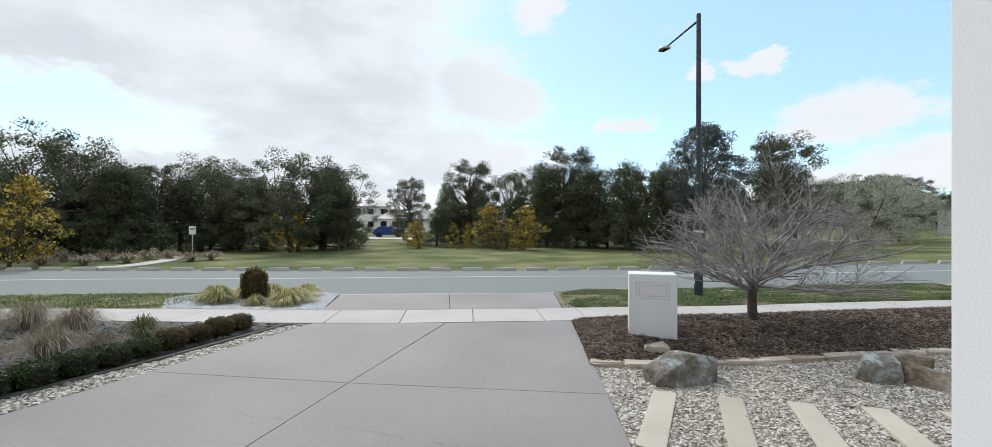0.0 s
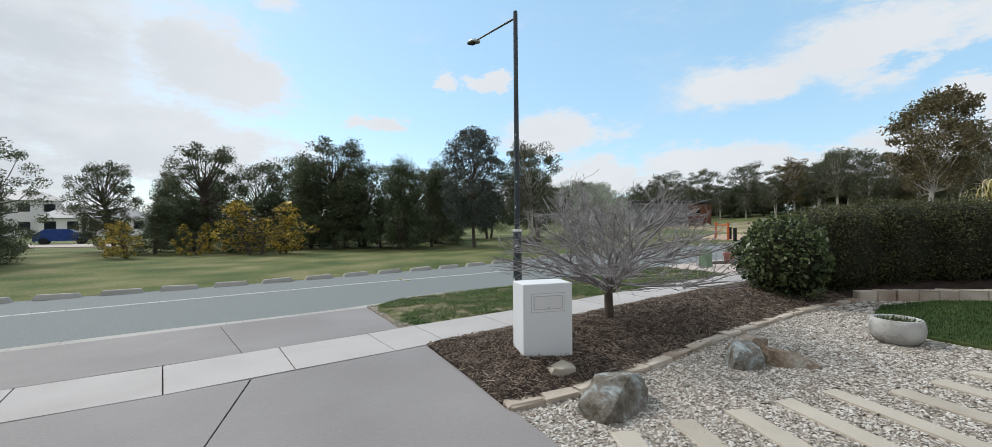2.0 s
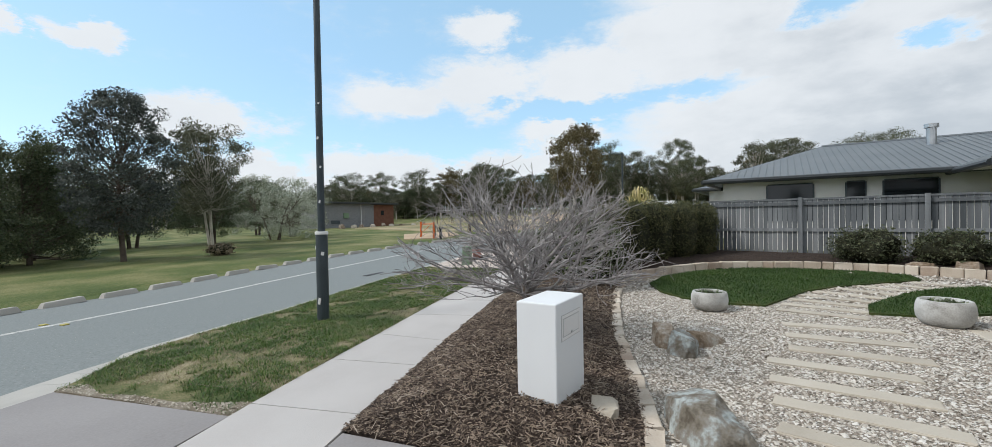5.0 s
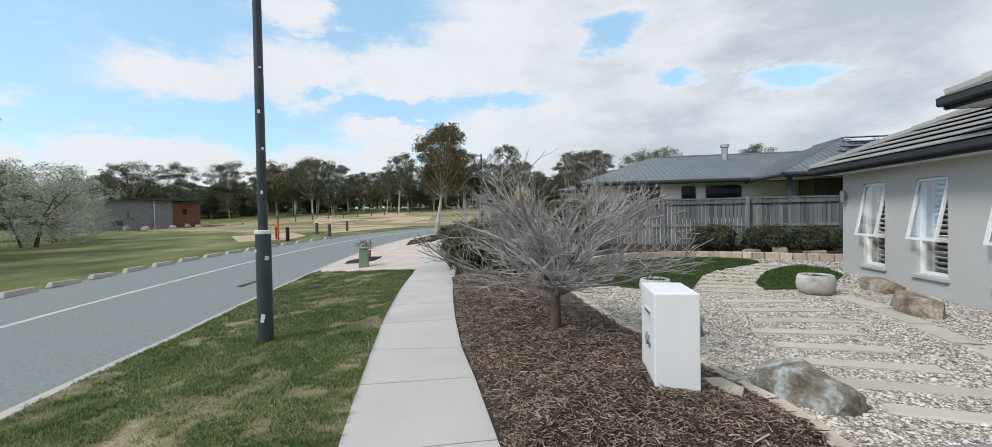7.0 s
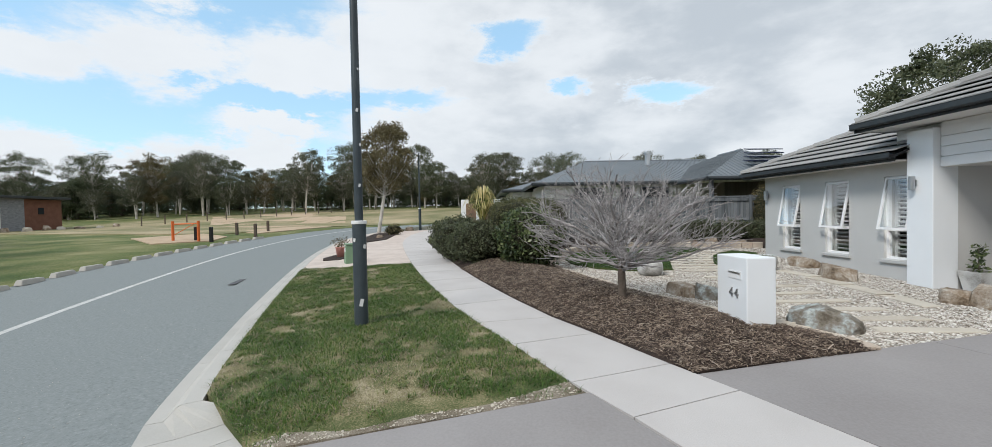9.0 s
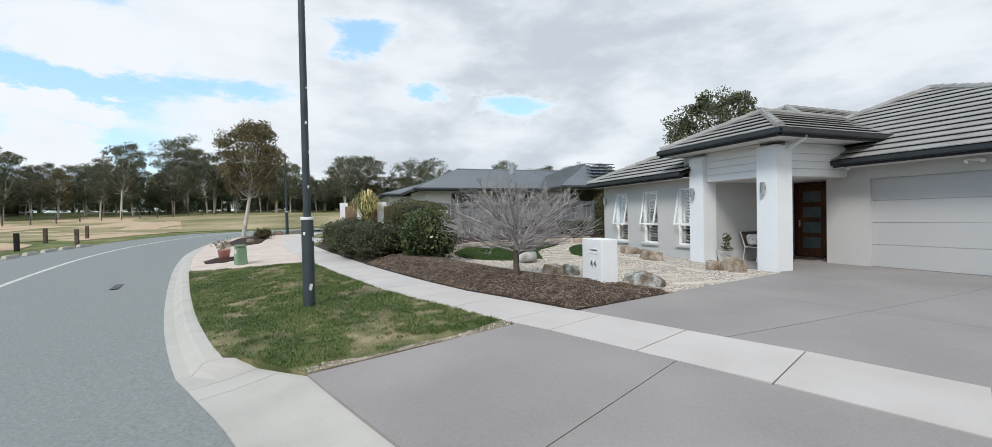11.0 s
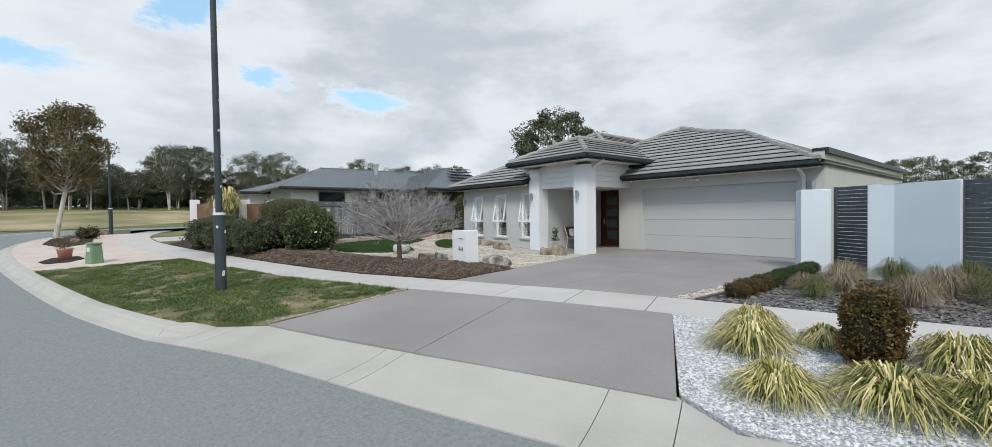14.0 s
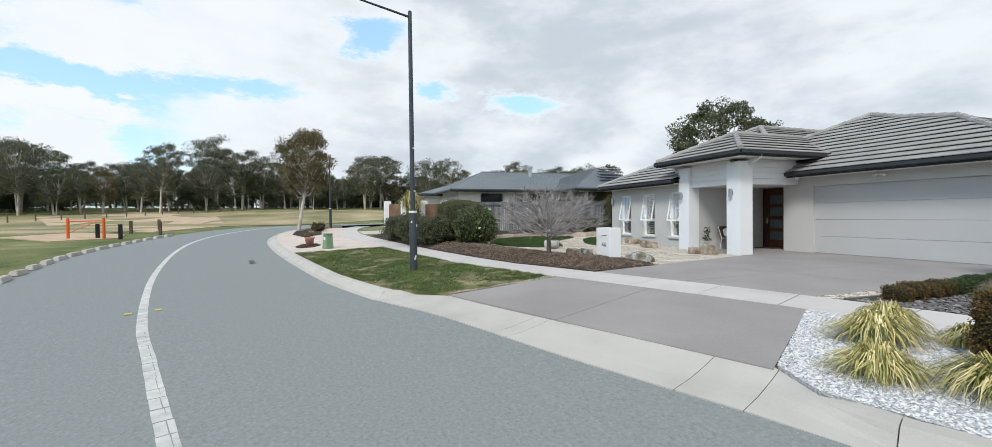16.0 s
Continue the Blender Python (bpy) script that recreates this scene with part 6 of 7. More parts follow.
# ---- bare ornamental tree in the mulch ----
def bare_tree():
    x, y = 4.92, 7.56
    o = thing("bare_tree", "leafless spreading ornamental tree with pale tangled twigs in mulch", "tree", "", (x, y, zbed(x, y) - 0.05))
    rr = random.Random(5)
    trunk, limbs, twigs = bmesh.new(), bmesh.new(), bmesh.new()
    tube(trunk, [(0, 0, -0.1), (0.01, 0, 0.05), (0.0, 0.01, 0.4), (0.02, 0.0, 0.66)], [0.09, 0.07, 0.062, 0.05], 10)

    def grow(bm, p, d, ln, r, level):
        """One sinuous branch and, from its joints, the next ones."""
        n = (0, 8, 6, 4, 3)[level]
        pts, rad, reach = [p.copy()], [r], rr.uniform(0.72, 1.1)
        for k in range(n):
            bend = (0, 0.26, 0.36, 0.42, 0.42)[level]
            d = (d + Vector((rr.uniform(-bend, bend), rr.uniform(-bend, bend), rr.uniform(-bend, bend) * 0.8))).normalized()
            out = Vector((p.x, p.y, 0))
            if level < 3 and out.length > 0.05:
                d = (d + out.normalized() * 0.05).normalized()
            d.z += 0.12 if d.z < 0.0 and p.z < 1.2 else 0.0
            p = p + d * ln / n
            if (out.length / 1.75) ** 2 + ((p.z - 0.5) / 1.78) ** 2 > reach or p.z < 0.48:
                break
            pts.append(p.copy())
            rad.append(max(0.0028, r * (1 - 0.65 * (k + 1) / n)))
        if len(pts) < 2:
            return
        tube(bm, pts, rad, (0, 7, 5, 4, 3)[level], cap=False)
        if level == 4:
            return
        for k in range((0, 9, 6, 3)[level]):
            i = rr.choice(range(1, len(pts)))
            t = (pts[i] - pts[i - 1]).normalized()
            side = Vector((rr.uniform(-1, 1), rr.uniform(-1, 1), rr.uniform(-0.5, 0.8))).normalized()
            grow(limbs if level < 2 else twigs, pts[i], (t * 0.9 + side * 0.75).normalized(), ln * rr.uniform(0.36, 0.58), max(0.0034, rad[i] * 0.62), level + 1)

    for k in range(20):
        a = 2.399 * k + rr.uniform(-0.25, 0.25)
        tilt = (0.32, 0.85, 1.5, 0.5, 2.8, 1.05)[k % 6] + rr.uniform(-0.06, 0.1)
        d = Vector((math.cos(a), math.sin(a), tilt)).normalized()
        grow(limbs, Vector((0.02, 0, rr.uniform(0.42, 0.62))), d, rr.uniform(1.6, 2.0), rr.uniform(0.02, 0.03), 1)
    part("trunk", trunk, M_BARK, o, "grey-brown trunk", smooth=True)
    part("branchwork", limbs, M_TWIG, o, smooth=True)
    tagged(part("twig_mass", twigs, M_TWIG, o, "fine pale bare twigs"), kind="stuff")


bare_tree()

# ---- hedge and shrubs along the side ----
def rz_(x):
    return float(rise(x))


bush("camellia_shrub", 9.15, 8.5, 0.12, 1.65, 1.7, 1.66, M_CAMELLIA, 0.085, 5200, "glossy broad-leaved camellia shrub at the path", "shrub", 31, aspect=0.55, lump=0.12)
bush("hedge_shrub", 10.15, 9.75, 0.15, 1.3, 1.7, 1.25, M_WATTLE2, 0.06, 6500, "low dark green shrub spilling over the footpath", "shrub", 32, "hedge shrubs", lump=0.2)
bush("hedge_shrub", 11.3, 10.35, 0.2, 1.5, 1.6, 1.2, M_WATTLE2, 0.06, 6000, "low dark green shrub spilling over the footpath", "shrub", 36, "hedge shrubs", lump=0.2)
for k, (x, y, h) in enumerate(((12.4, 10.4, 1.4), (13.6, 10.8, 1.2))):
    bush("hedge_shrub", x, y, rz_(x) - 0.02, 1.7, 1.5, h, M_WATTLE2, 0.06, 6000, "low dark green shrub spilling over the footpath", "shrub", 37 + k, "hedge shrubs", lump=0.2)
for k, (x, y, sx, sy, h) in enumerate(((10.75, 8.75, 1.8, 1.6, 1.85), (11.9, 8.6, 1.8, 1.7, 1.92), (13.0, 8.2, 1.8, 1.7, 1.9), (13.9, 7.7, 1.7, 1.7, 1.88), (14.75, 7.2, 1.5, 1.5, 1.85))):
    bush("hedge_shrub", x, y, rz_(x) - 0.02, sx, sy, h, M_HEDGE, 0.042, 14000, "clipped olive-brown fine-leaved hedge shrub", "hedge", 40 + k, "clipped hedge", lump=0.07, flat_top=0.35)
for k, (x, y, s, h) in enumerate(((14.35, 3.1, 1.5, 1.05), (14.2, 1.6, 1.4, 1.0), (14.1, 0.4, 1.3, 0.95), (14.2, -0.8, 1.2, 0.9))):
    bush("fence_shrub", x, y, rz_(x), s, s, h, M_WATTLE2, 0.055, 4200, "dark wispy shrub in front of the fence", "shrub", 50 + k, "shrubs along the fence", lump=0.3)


def tussock(x, y, z, r, h, n, mat, label, seed, group, width=0.012, droop=1.0, name="tussock_grass"):
    """Arching strap leaves from one crown."""
    rr = np.random.default_rng(seed)
    o = thing(name, label, "grass clump", group, (x, y, z))
    a = rr.uniform(0, 2 * np.pi, n)
    reach = r * rr.uniform(0.25, 1.05, n)
    top = h * rr.uniform(0.6, 1.1, n) * (1.15 - 0.5 * reach / r)
    w = width * rr.uniform(0.6, 1.3, n)
    base = np.stack([np.cos(a), np.sin(a)], 1) * (0.12 * r * rr.uniform(0, 1, n))[:, None]
    K = 5
    v = np.zeros((n, K * 2, 3))
    tw = rr.normal(0, 0.25, n)
    for k in range(K):
        t = k / (K - 1)
        q = reach * (t ** 0.9)
        zz = top * (1 - (1 - 2.0 * t * (0.78 + 0.22 * droop)) ** 2 * (1.0 if t < 0.5 else 0.95))
        zz = np.maximum(zz, 0.01) if k else np.zeros(n)
        ang = a + tw * t
        cx, cy = base[:, 0] + np.cos(ang) * q, base[:, 1] + np.sin(ang) * q
        ww = w * (1 - t ** 2 * 0.95) / 2
        v[:, k * 2] = np.stack([cx - np.sin(ang) * ww, cy + np.cos(ang) * ww, zz], 1)
        v[:, k * 2 + 1] = np.stack([cx + np.sin(ang) * ww, cy - np.cos(ang) * ww, zz], 1)
    f = []
    for k in range(K - 1):
        f += (np.arange(n)[:, None] * (2 * K) + np.array([2 * k, 2 * k + 1, 2 * k + 3, 2 * k + 2])).tolist()
    g = raw_object("leaves", v.reshape(-1, 3), f, mat, o)
    tagged(g, kind="stuff")
    return o


# strappy clumps and box ball in the white gravel
for k, (x, y, r, h) in enumerate(((-3.66, 8.02, 0.56, 0.36), (-3.5, 7.55, 0.46, 0.38), (-4.2, 8.98, 0.44, 0.32), (-4.82, 8.55, 0.6, 0.33), (-5.3, 8.35, 0.58, 0.33), (-5.1, 7.42, 0.52, 0.38), (-5.6, 7.75, 0.5, 0.36), (-4.12, 7.4, 0.3, 0.24))):
    tussock(x, y, gz(x, y) + 0.01, r, h * 0.88, 640, M_STRAP, "arching yellow-green variegated strap-leaved clump in white gravel", 60 + k, "strap-leaved clumps", 0.015)
bush("box_ball", -4.57, 7.8, gz(-4.6, 7.8), 0.5, 0.5, 0.74, M_BOXRUST, 0.03, 9000, "upright clipped box shrub, dark green turning rusty", "shrub", 71, lump=0.22, flat_top=0.25)

# slate bed with low box hedge and tussocks, west of the driveway
BED_W = [(-2.25, 6.05), (-2.45, 4.0), (-2.6, 2.6), (-2.35, 1.75), (-2.75, 1.40), (-3.6, 1.5), (-4.8, 2.2), (-7.5, 3.5), (-8.3, 4.55), (-6.9, 4.98), (-5.5, 5.3), (-4.3, 5.6), (-3.2, 5.88)]
zsl = lambda x, y: 0.01 + 0.015 * noise.noise(Vector((x * 2, y * 2, 0)))
patch("slate_bed", BED_W, zsl, 0.3, M_SLATE, "bed of dark broken slate", "garden bed")
stones("slate_chips", scatter(BED_W, 700, rg, zsl), 0.022, rg, M_SLATE, "dark grey and brown slate chips", "gravel", flat=0.3)
STRIP_W = [(-1.80, 6.22), (-1.89, 3.8), (-2.06, 1.6), (-1.80, -1.3), (-2.0, 0.8), (-2.35, 1.75), (-2.42, 2.6), (-2.2, 4.2), (-2.1, 6.05)]
patch("pebble_strip", STRIP_W, lambda x, y: -0.008, 0.4, M_GRAVELBED, "narrow strip of tan pebbles along the driveway", "gravel bed")
stones("pebbles", scatter(STRIP_W, 2200, rg, lambda x, y: -0.005), 0.014, rg, M_PEBBLE, "tan river pebbles edging the driveway", "pebbles")
EDGE_W = [(-2.15, 6.05), (-2.25, 4.2), (-2.47, 2.6), (-2.4, 1.75)]
for (x0, y0), (x1, y1) in zip(EDGE_W, EDGE_W[1:]):
    o = thing("edging_strip", "weathered brown timber edging beside the pebble strip", "edging", "timber edging", (x0, y0, 0), math.degrees(math.atan2(y1 - y0, x1 - x0)))
    part("board", box(bmesh.new(), (0, -0.03, -0.08), (math.hypot(x1 - x0, y1 - y0), 0.03, 0.022), 0.006), M_FENCEDARK, o)
hr = random.Random(8)
for k in range(17):
    s = k / 16
    x, y = -2.55 + 0.08 * math.sin(s * 3) - 0.15 * s + (0.62 * max(0, s - 0.62) / 0.38), 5.55 - 5.6 * s
    rust = k < 4
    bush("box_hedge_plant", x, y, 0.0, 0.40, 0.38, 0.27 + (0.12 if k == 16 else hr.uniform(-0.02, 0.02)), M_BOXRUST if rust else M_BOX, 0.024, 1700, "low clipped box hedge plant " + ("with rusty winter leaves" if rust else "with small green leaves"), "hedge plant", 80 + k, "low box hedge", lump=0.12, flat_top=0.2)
for k, (x, y, r, h, m) in enumerate(((-3.35, 4.7, 0.34, 0.34, 1), (-3.45, 3.7, 0.5, 0.42, 0), (-4.45, 4.55, 0.5, 0.45, 0), (-4.0, 2.75, 0.5, 0.5, 1), (-4.65, 3.35, 0.55, 0.5, 0), (-3.2, 2.2, 0.45, 0.4, 0), (-5.3, 3.7, 0.5, 0.6, 1), (-5.6, 4.6, 0.5, 0.45, 0), (-4.9, 2.8, 0.4, 0.55, 1), (-6.3, 4.3, 0.5, 0.5, 0), (-3.0, 4.0, 0.3, 0.3, 0))):
    tussock(x, y, 0.0, r * 1.2, h, 620, (M_DRYGRASS, M_GREENTUSS)[m], ("dry straw-coloured fountain grass clump" if m == 0 else "olive green tussock clump") + " in dark slate", 110 + k, "tussocks by the garage", 0.006, 0.9)


# ---- neighbour's fence ----
def paling_fence(a, b, z1, label, mat):
    f = thing("paling_fence", label, "fence", "timber fences")
    a, b = Vector((*a, 0)), Vector((*b, 0))
    run = (b - a).length
    d = (b - a).normalized()
    rr = random.Random(2)
    m0 = Matrix(((d.x, -d.y, 0, a.x), (d.y, d.x, 0, a.y), (0, 0, 1, 0), (0, 0, 0, 1)))
    n = int(run / 0.12)
    for k in range(n):
        u = k * run / n
        bm = bmesh.new()
        box(bm, (u, 0.0, 0.08), (u + 0.108, 0.016, z1 - 0.05 + rr.uniform(-0.012, 0.012)), 0.0, m0)
        part("paling", bm, mat, f)
    for z in (0.42, 1.15, z1 - 0.2):
        bm = bmesh.new()
        box(bm, (0, -0.045, z), (run, -0.001, z + 0.09), 0.0, m0)
        part("rail", bm, mat, f)
    bm = bmesh.new()
    box(bm, (0, -0.02, z1 - 0.05), (run, 0.07, z1), 0.0, m0)
    part("capping", bm, mat, f)
    u = 0.0
    while u <= run:
        bm = bmesh.new()
        box(bm, (u - 0.05, -0.13, -0.1), (u + 0.05, -0.046, z1 + 0.02), 0.006, m0)
        part("post", bm, mat, f)
        u += 2.6


paling_fence((15.55, 7.0), (14.3, -7.0), 2.1, "weathered grey timber paling fence with capping", M_FENCE)
paling_fence((14.35, -2.2), (11.05, -2.6), 1.95, "timber paling fence by the house, shade mixed into its colour", M_FENCEDARK)


# ---- trees ----
def zpark(x, y):
    fx = np.argsort(FARSIDE[:, 0])
    far_y = np.interp(x, FARSIDE[fx, 0], FARSIDE[fx, 1])
    if y < far_y + 0.6:
        return -0.22 + float(rise(x))
    return -0.27 + float(rise(x)) + 0.10 * noise.noise(Vector((x * 0.12, y * 0.12, 0.3))) * min(1.0, (y - far_y) / 4) + 0.004 * max(0, y - far_y - 14)


def cluster_leaves(centres, radii, per, leaf, aspect, rr, mat, squash=0.65, droop=0.0, name="crown"):
    c = np.repeat(np.array(centres), per, 0)
    r = np.repeat(np.array(radii), per)
    d = rr.normal(0, 1, (len(c), 3))
    d /= np.linalg.norm(d, axis=1)[:, None]
    q = rr.uniform(0.1, 1, len(c)) ** 0.55
    p = c + d * (r * q)[:, None] * np.array([1, 1, squash])
    p[:, 2] -= droop * rr.uniform(0, 1, len(c)) * r
    return leaf_cards(p, d, leaf, aspect, rr, mat, name)


def tree(name, label, h, spread, base, mats, seed, clusters=60, per=85, leaf=0.2, style="round", trunks=1, bark=None, trunk_r=0.16, lean=0.0, aspect=0.5, crad=0.16, limb=0.36):
    """A tree of height 'h': tapered trunk, limbs to clumps of leaves, crown from 'base' upwards."""
    rr = np.random.default_rng(seed)
    o = thing(name, label, "tree", "")
    b, limbs = bmesh.new(), bmesh.new()
    centres, radii = [], []
    for t in range(trunks):
        a0 = rr.uniform(0, 6.28)
        tx, ty = (0.12 * trunks * math.cos(a0), 0.12 * trunks * math.sin(a0)) if trunks > 1 else (0, 0)
        top = Vector((tx * 6 + lean * h, ty * 6, h * 0.72))
        mid = Vector((tx * 2 + lean * h * 0.35 + rr.uniform(-0.2, 0.2), ty * 2 + rr.uniform(-0.2, 0.2), h * 0.34))
        tube(b, [(tx, ty, -0.3), (tx, ty, 0.15), mid, top], [trunk_r * 1.25, trunk_r, trunk_r * 0.7, trunk_r * 0.25], 8)
        for k in range(clusters // trunks):
            s = (k + 0.5) / (clusters // trunks)
            ang = k * 2.399 + rr.uniform(-0.5, 0.5)
            zz = base + (h - base) * s
            if style == "round":
                prof = math.sin(math.pi * min(0.97, 0.10 + 0.86 * s)) ** 0.6
            elif style == "bushy":
                prof = (1 - s) ** 0.45 * (0.75 + 0.25 * math.sin(9 * s + seed))
            elif style == "umbrella":
                # clumps gathered on a few rising limbs, broadest near the top
                ang = (k % 7) * 0.9 + t * 2.1 + rr.uniform(-0.3, 0.3)
                prof = (0.45 + 0.75 * s) * (1.0 if s < 0.72 else max(0.2, 1.0 - (s - 0.72) * 2.6)) * (0.65 + 0.35 * math.sin((k % 7) * 2.7 + seed))
            elif style == "cone":
                prof = (1 - s) ** 0.75 * min(1, 0.55 + s * 3)
            else:
                prof = 0.35 + 0.65 * math.sin(math.pi * min(1, 0.05 + s * 0.9)) ** 0.8
            rad = spread / 2 * prof * rr.uniform(0.35, 1.0) ** 0.6
            c = Vector((tx * 4 + lean * zz + rad * math.cos(ang), ty * 4 + rad * math.sin(ang), zz + rr.uniform(-0.05, 0.05) * h))
            centres.append(tuple(c))
            radii.append(crad * spread * rr.uniform(0.55, 1.15))
            if k % 2 == 0 or style in ("gum", "umbrella"):
                st = mid.lerp(top, max(0.0, min(0.9, s - 0.25)))
                if style in ("bushy", "cone"):
                    st = Vector((0, 0, max(0.3, zz * 0.75)))
                m = st.lerp(c, 0.55) + Vector((0, 0, -0.08 * h * rr.uniform(0, 1)))
                tube(limbs, [st, m, c], [trunk_r * limb, trunk_r * limb * 0.6, trunk_r * limb * 0.2], 5, cap=False)
    part("trunk", b, bark or M_BARK, o, smooth=True)
    tagged(part("branchwork", limbs, bark or M_BARK, o, smooth=True), kind="stuff")
    g = cluster_leaves(centres, radii, per, leaf, aspect, rr, mats, droop=0.5 if style == "gum" else 0.1)
    g.parent = o
    tagged(g, kind="stuff")
    return o


FAR_AWAY = []


def plant(proto, x, y, s, rz, sx=1.0, label="", z=None, first=[]):
    """Sets the prototype itself once, then copies of it."""
    m = Matrix.Translation((x, y, zpark(x, y) - 0.05 if z is None else z)) @ Matrix.Rotation(radians(rz), 4, "Z") @ Matrix.Diagonal((s * sx, s * sx, s, 1))
    if proto not in FAR_AWAY:
        FAR_AWAY.append(proto)
        proto.matrix_basis = m
        ob = proto
        proto["base_scale"] = 1.0
    else:
        keep = proto.matrix_basis.copy()
        proto.matrix_basis = Matrix.Identity(4)
        ob = copy_thing(proto, m)
        proto.matrix_basis = keep
    if label:
        ob["label"] = label
    return ob


tr = random.Random(17)
wattles = [tree("park_tree", "dense dark evergreen park tree with foliage near to the ground", 8.0, 6.0, 0.7, M_WATTLE, 201, 120, 200, 0.13, "bushy", 2, crad=0.15),
           tree("park_tree", "dark rounded evergreen park tree with an uneven top", 8.0, 6.4, 1.3, M_WATTLE, 202, 110, 200, 0.135, "round", 3, crad=0.14),
           tree("park_tree", "dark ragged evergreen park tree with open upper branches", 8.0, 5.2, 1.0, M_WATTLE2, 203, 95, 180, 0.135, "gum", 2, crad=0.14)]


def from_start(px, d):
    """Plan place seen at the walk's start in a direction given by its picture column, d metres off."""
    a = radians(16.6) + math.atan((784 - px) / 690)
    return 3.12 - d * math.sin(a), 0.27 + d * math.cos(a)


rows = [(60, 36, 7.0, 1), (-60, 40, 8.0, 0), (125, 40, 6.6, 2), (195, 37, 5.6, 0), (255, 38, 6.0, 2), (310, 37, 5.8, 1), (365, 40, 5.8, 0), (415, 38, 5.6, 2), (462, 33.5, 6.5, 1), (500, 36, 5.9, 0), (538, 33, 5.9, 1),
        (655, 42, 6.2, 2), (700, 48, 6.0, 0), (742, 40, 7.8, 2), (800, 42, 6.9, 1), (845, 38, 6.6, 0), (893, 37, 8.5, 2), (935, 39, 6.8, 1), (985, 35, 6.4, 0), (1035, 36, 6.4, 0), (870, 46, 7.6, 1), (1010, 44, 7.0, 2), (330, 48, 7.6, 1), (220, 50, 7.0, 2), (760, 55, 6.5, 0), (945, 52, 7.4, 0), (1060, 46, 6.6, 1), (1075, 56, 6.6, 0)]
for px, d, h, k in rows:
    x, y = from_start(px, d)
    ob = plant(wattles[k], x, y, h / 8.0, tr.uniform(0, 360), tr.uniform(0.85, 1.1))
    ob["group"] = "dark park trees"
# understorey that closes the thicket
for k in range(26):
    px = -80 + k * 45
    if 570 < px < 650:
        continue
    x, y = from_start(px, 37 + tr.uniform(-2, 5))
    ob = plant(wattles[0], x, y, tr.uniform(0.42, 0.66), tr.uniform(0, 360), 1.4, "low dark evergreen shrub under the park trees")
    ob["group"] = "park understorey"

yellow = tree("flowering_wattle", "wattle bush in golden flower among dark trees", 3.4, 3.6, 0.3, M_YELLOW, 211, 60, 80, 0.13, "bushy", 3, trunk_r=0.07, crad=0.13)
for px, d, s, sx in ((662, 35, 0.62, 1.1), (724, 35, 0.6, 0.8), (788, 32.5, 1.0, 1.2), (0, 29, 1.15, 0.9), (450, 33, 0.8, 0.7), (825, 33.5, 0.7, 1.1)):
    plant(yellow, *from_start(px, d), s, tr.uniform(0, 360), sx)["group"] = "flowering wattles"

grey = tree("grey_gum", "upright blue-grey leaved gum tree with a bare lower trunk", 9.4, 5.4, 1.9, M_GREYLEAF, 221, 170, 190, 0.135, "round", 1, trunk_r=0.15, crad=0.13, limb=0.25)
plant(grey, 8.05, 32.4, 0.88, 20)
gum = tree("white_trunk_gum", "spreading gum with white branching trunks and hanging leaves", 8.6, 7.0, 3.0, M_EUC, 222, 110, 210, 0.14, "umbrella", 3, M_PALEBARK, 0.1, crad=0.12, limb=0.45)
plant(gum, 13.9, 36.2, 0.92, 100)
blossom = tree("blossom_tree", "rounded tree in pale grey-white blossom", 5.2, 5.6, 0.5, M_BLOSSOM, 223, 100, 170, 0.1, "round", 3, trunk_r=0.07, crad=0.13, limb=0.3)
plant(blossom, 20.5, 40.5, 1.0, 0)
plant(blossom, 23.5, 43.0, 0.85, 80)
for x, y, s in ((16.5, 42, 0.7), (12, 44, 0.75), (24, 50, 0.7)):
    plant(wattles[1], x, y, s, tr.uniform(0, 360))["group"] = "dark park trees"

leaning = tree("street_gum", "young gum with pale curving trunk and bronze-green crown", 6.6, 3.7, 2.7, M_BRONZE, 231, 120, 130, 0.13, "round", 1, M_PALEBARK, 0.13, lean=0.11, crad=0.15, limb=0.22)
plant(leaning, 25.3, 15.9, 1.0, -90, 0.92, z=0.55)

# woodland to the east and the gum behind the house
woods = [tree("woodland_gum", "tall pale-trunked gum with open olive crown, far woodland", 12.0, 10.5, 4.2, M_EUC, 241, 72, 190, 0.2, "umbrella", 2, M_PALEBARK, 0.17, crad=0.11, limb=0.3),
         tree("woodland_gum", "dark broad-crowned gum in the far woodland", 12.0, 10.0, 3.2, M_WATTLE2, 242, 90, 190, 0.2, "round", 2, M_PALEBARK, 0.16, crad=0.12, limb=0.3),
         tree("woodland_gum", "bronze-tinged gum in the far woodland", 11.0, 8.0, 2.6, M_BRONZE, 243, 72, 170, 0.19, "umbrella", 2, M_PALEBARK, 0.15, crad=0.13, limb=0.3),
         tree("woodland_gum", "spreading dark-crowned gum with pale forked trunk, far woodland", 12.0, 12.0, 3.6, M_WATTLE2, 244, 90, 190, 0.2, "umbrella", 3, M_PALEBARK, 0.16, crad=0.11, limb=0.3)]
BELT = smooth_line([(62, -58), (80, -32), (88, -10), (88, 12), (84, 34), (74, 56), (58, 76), (36, 92), (10, 104)], 5.0)
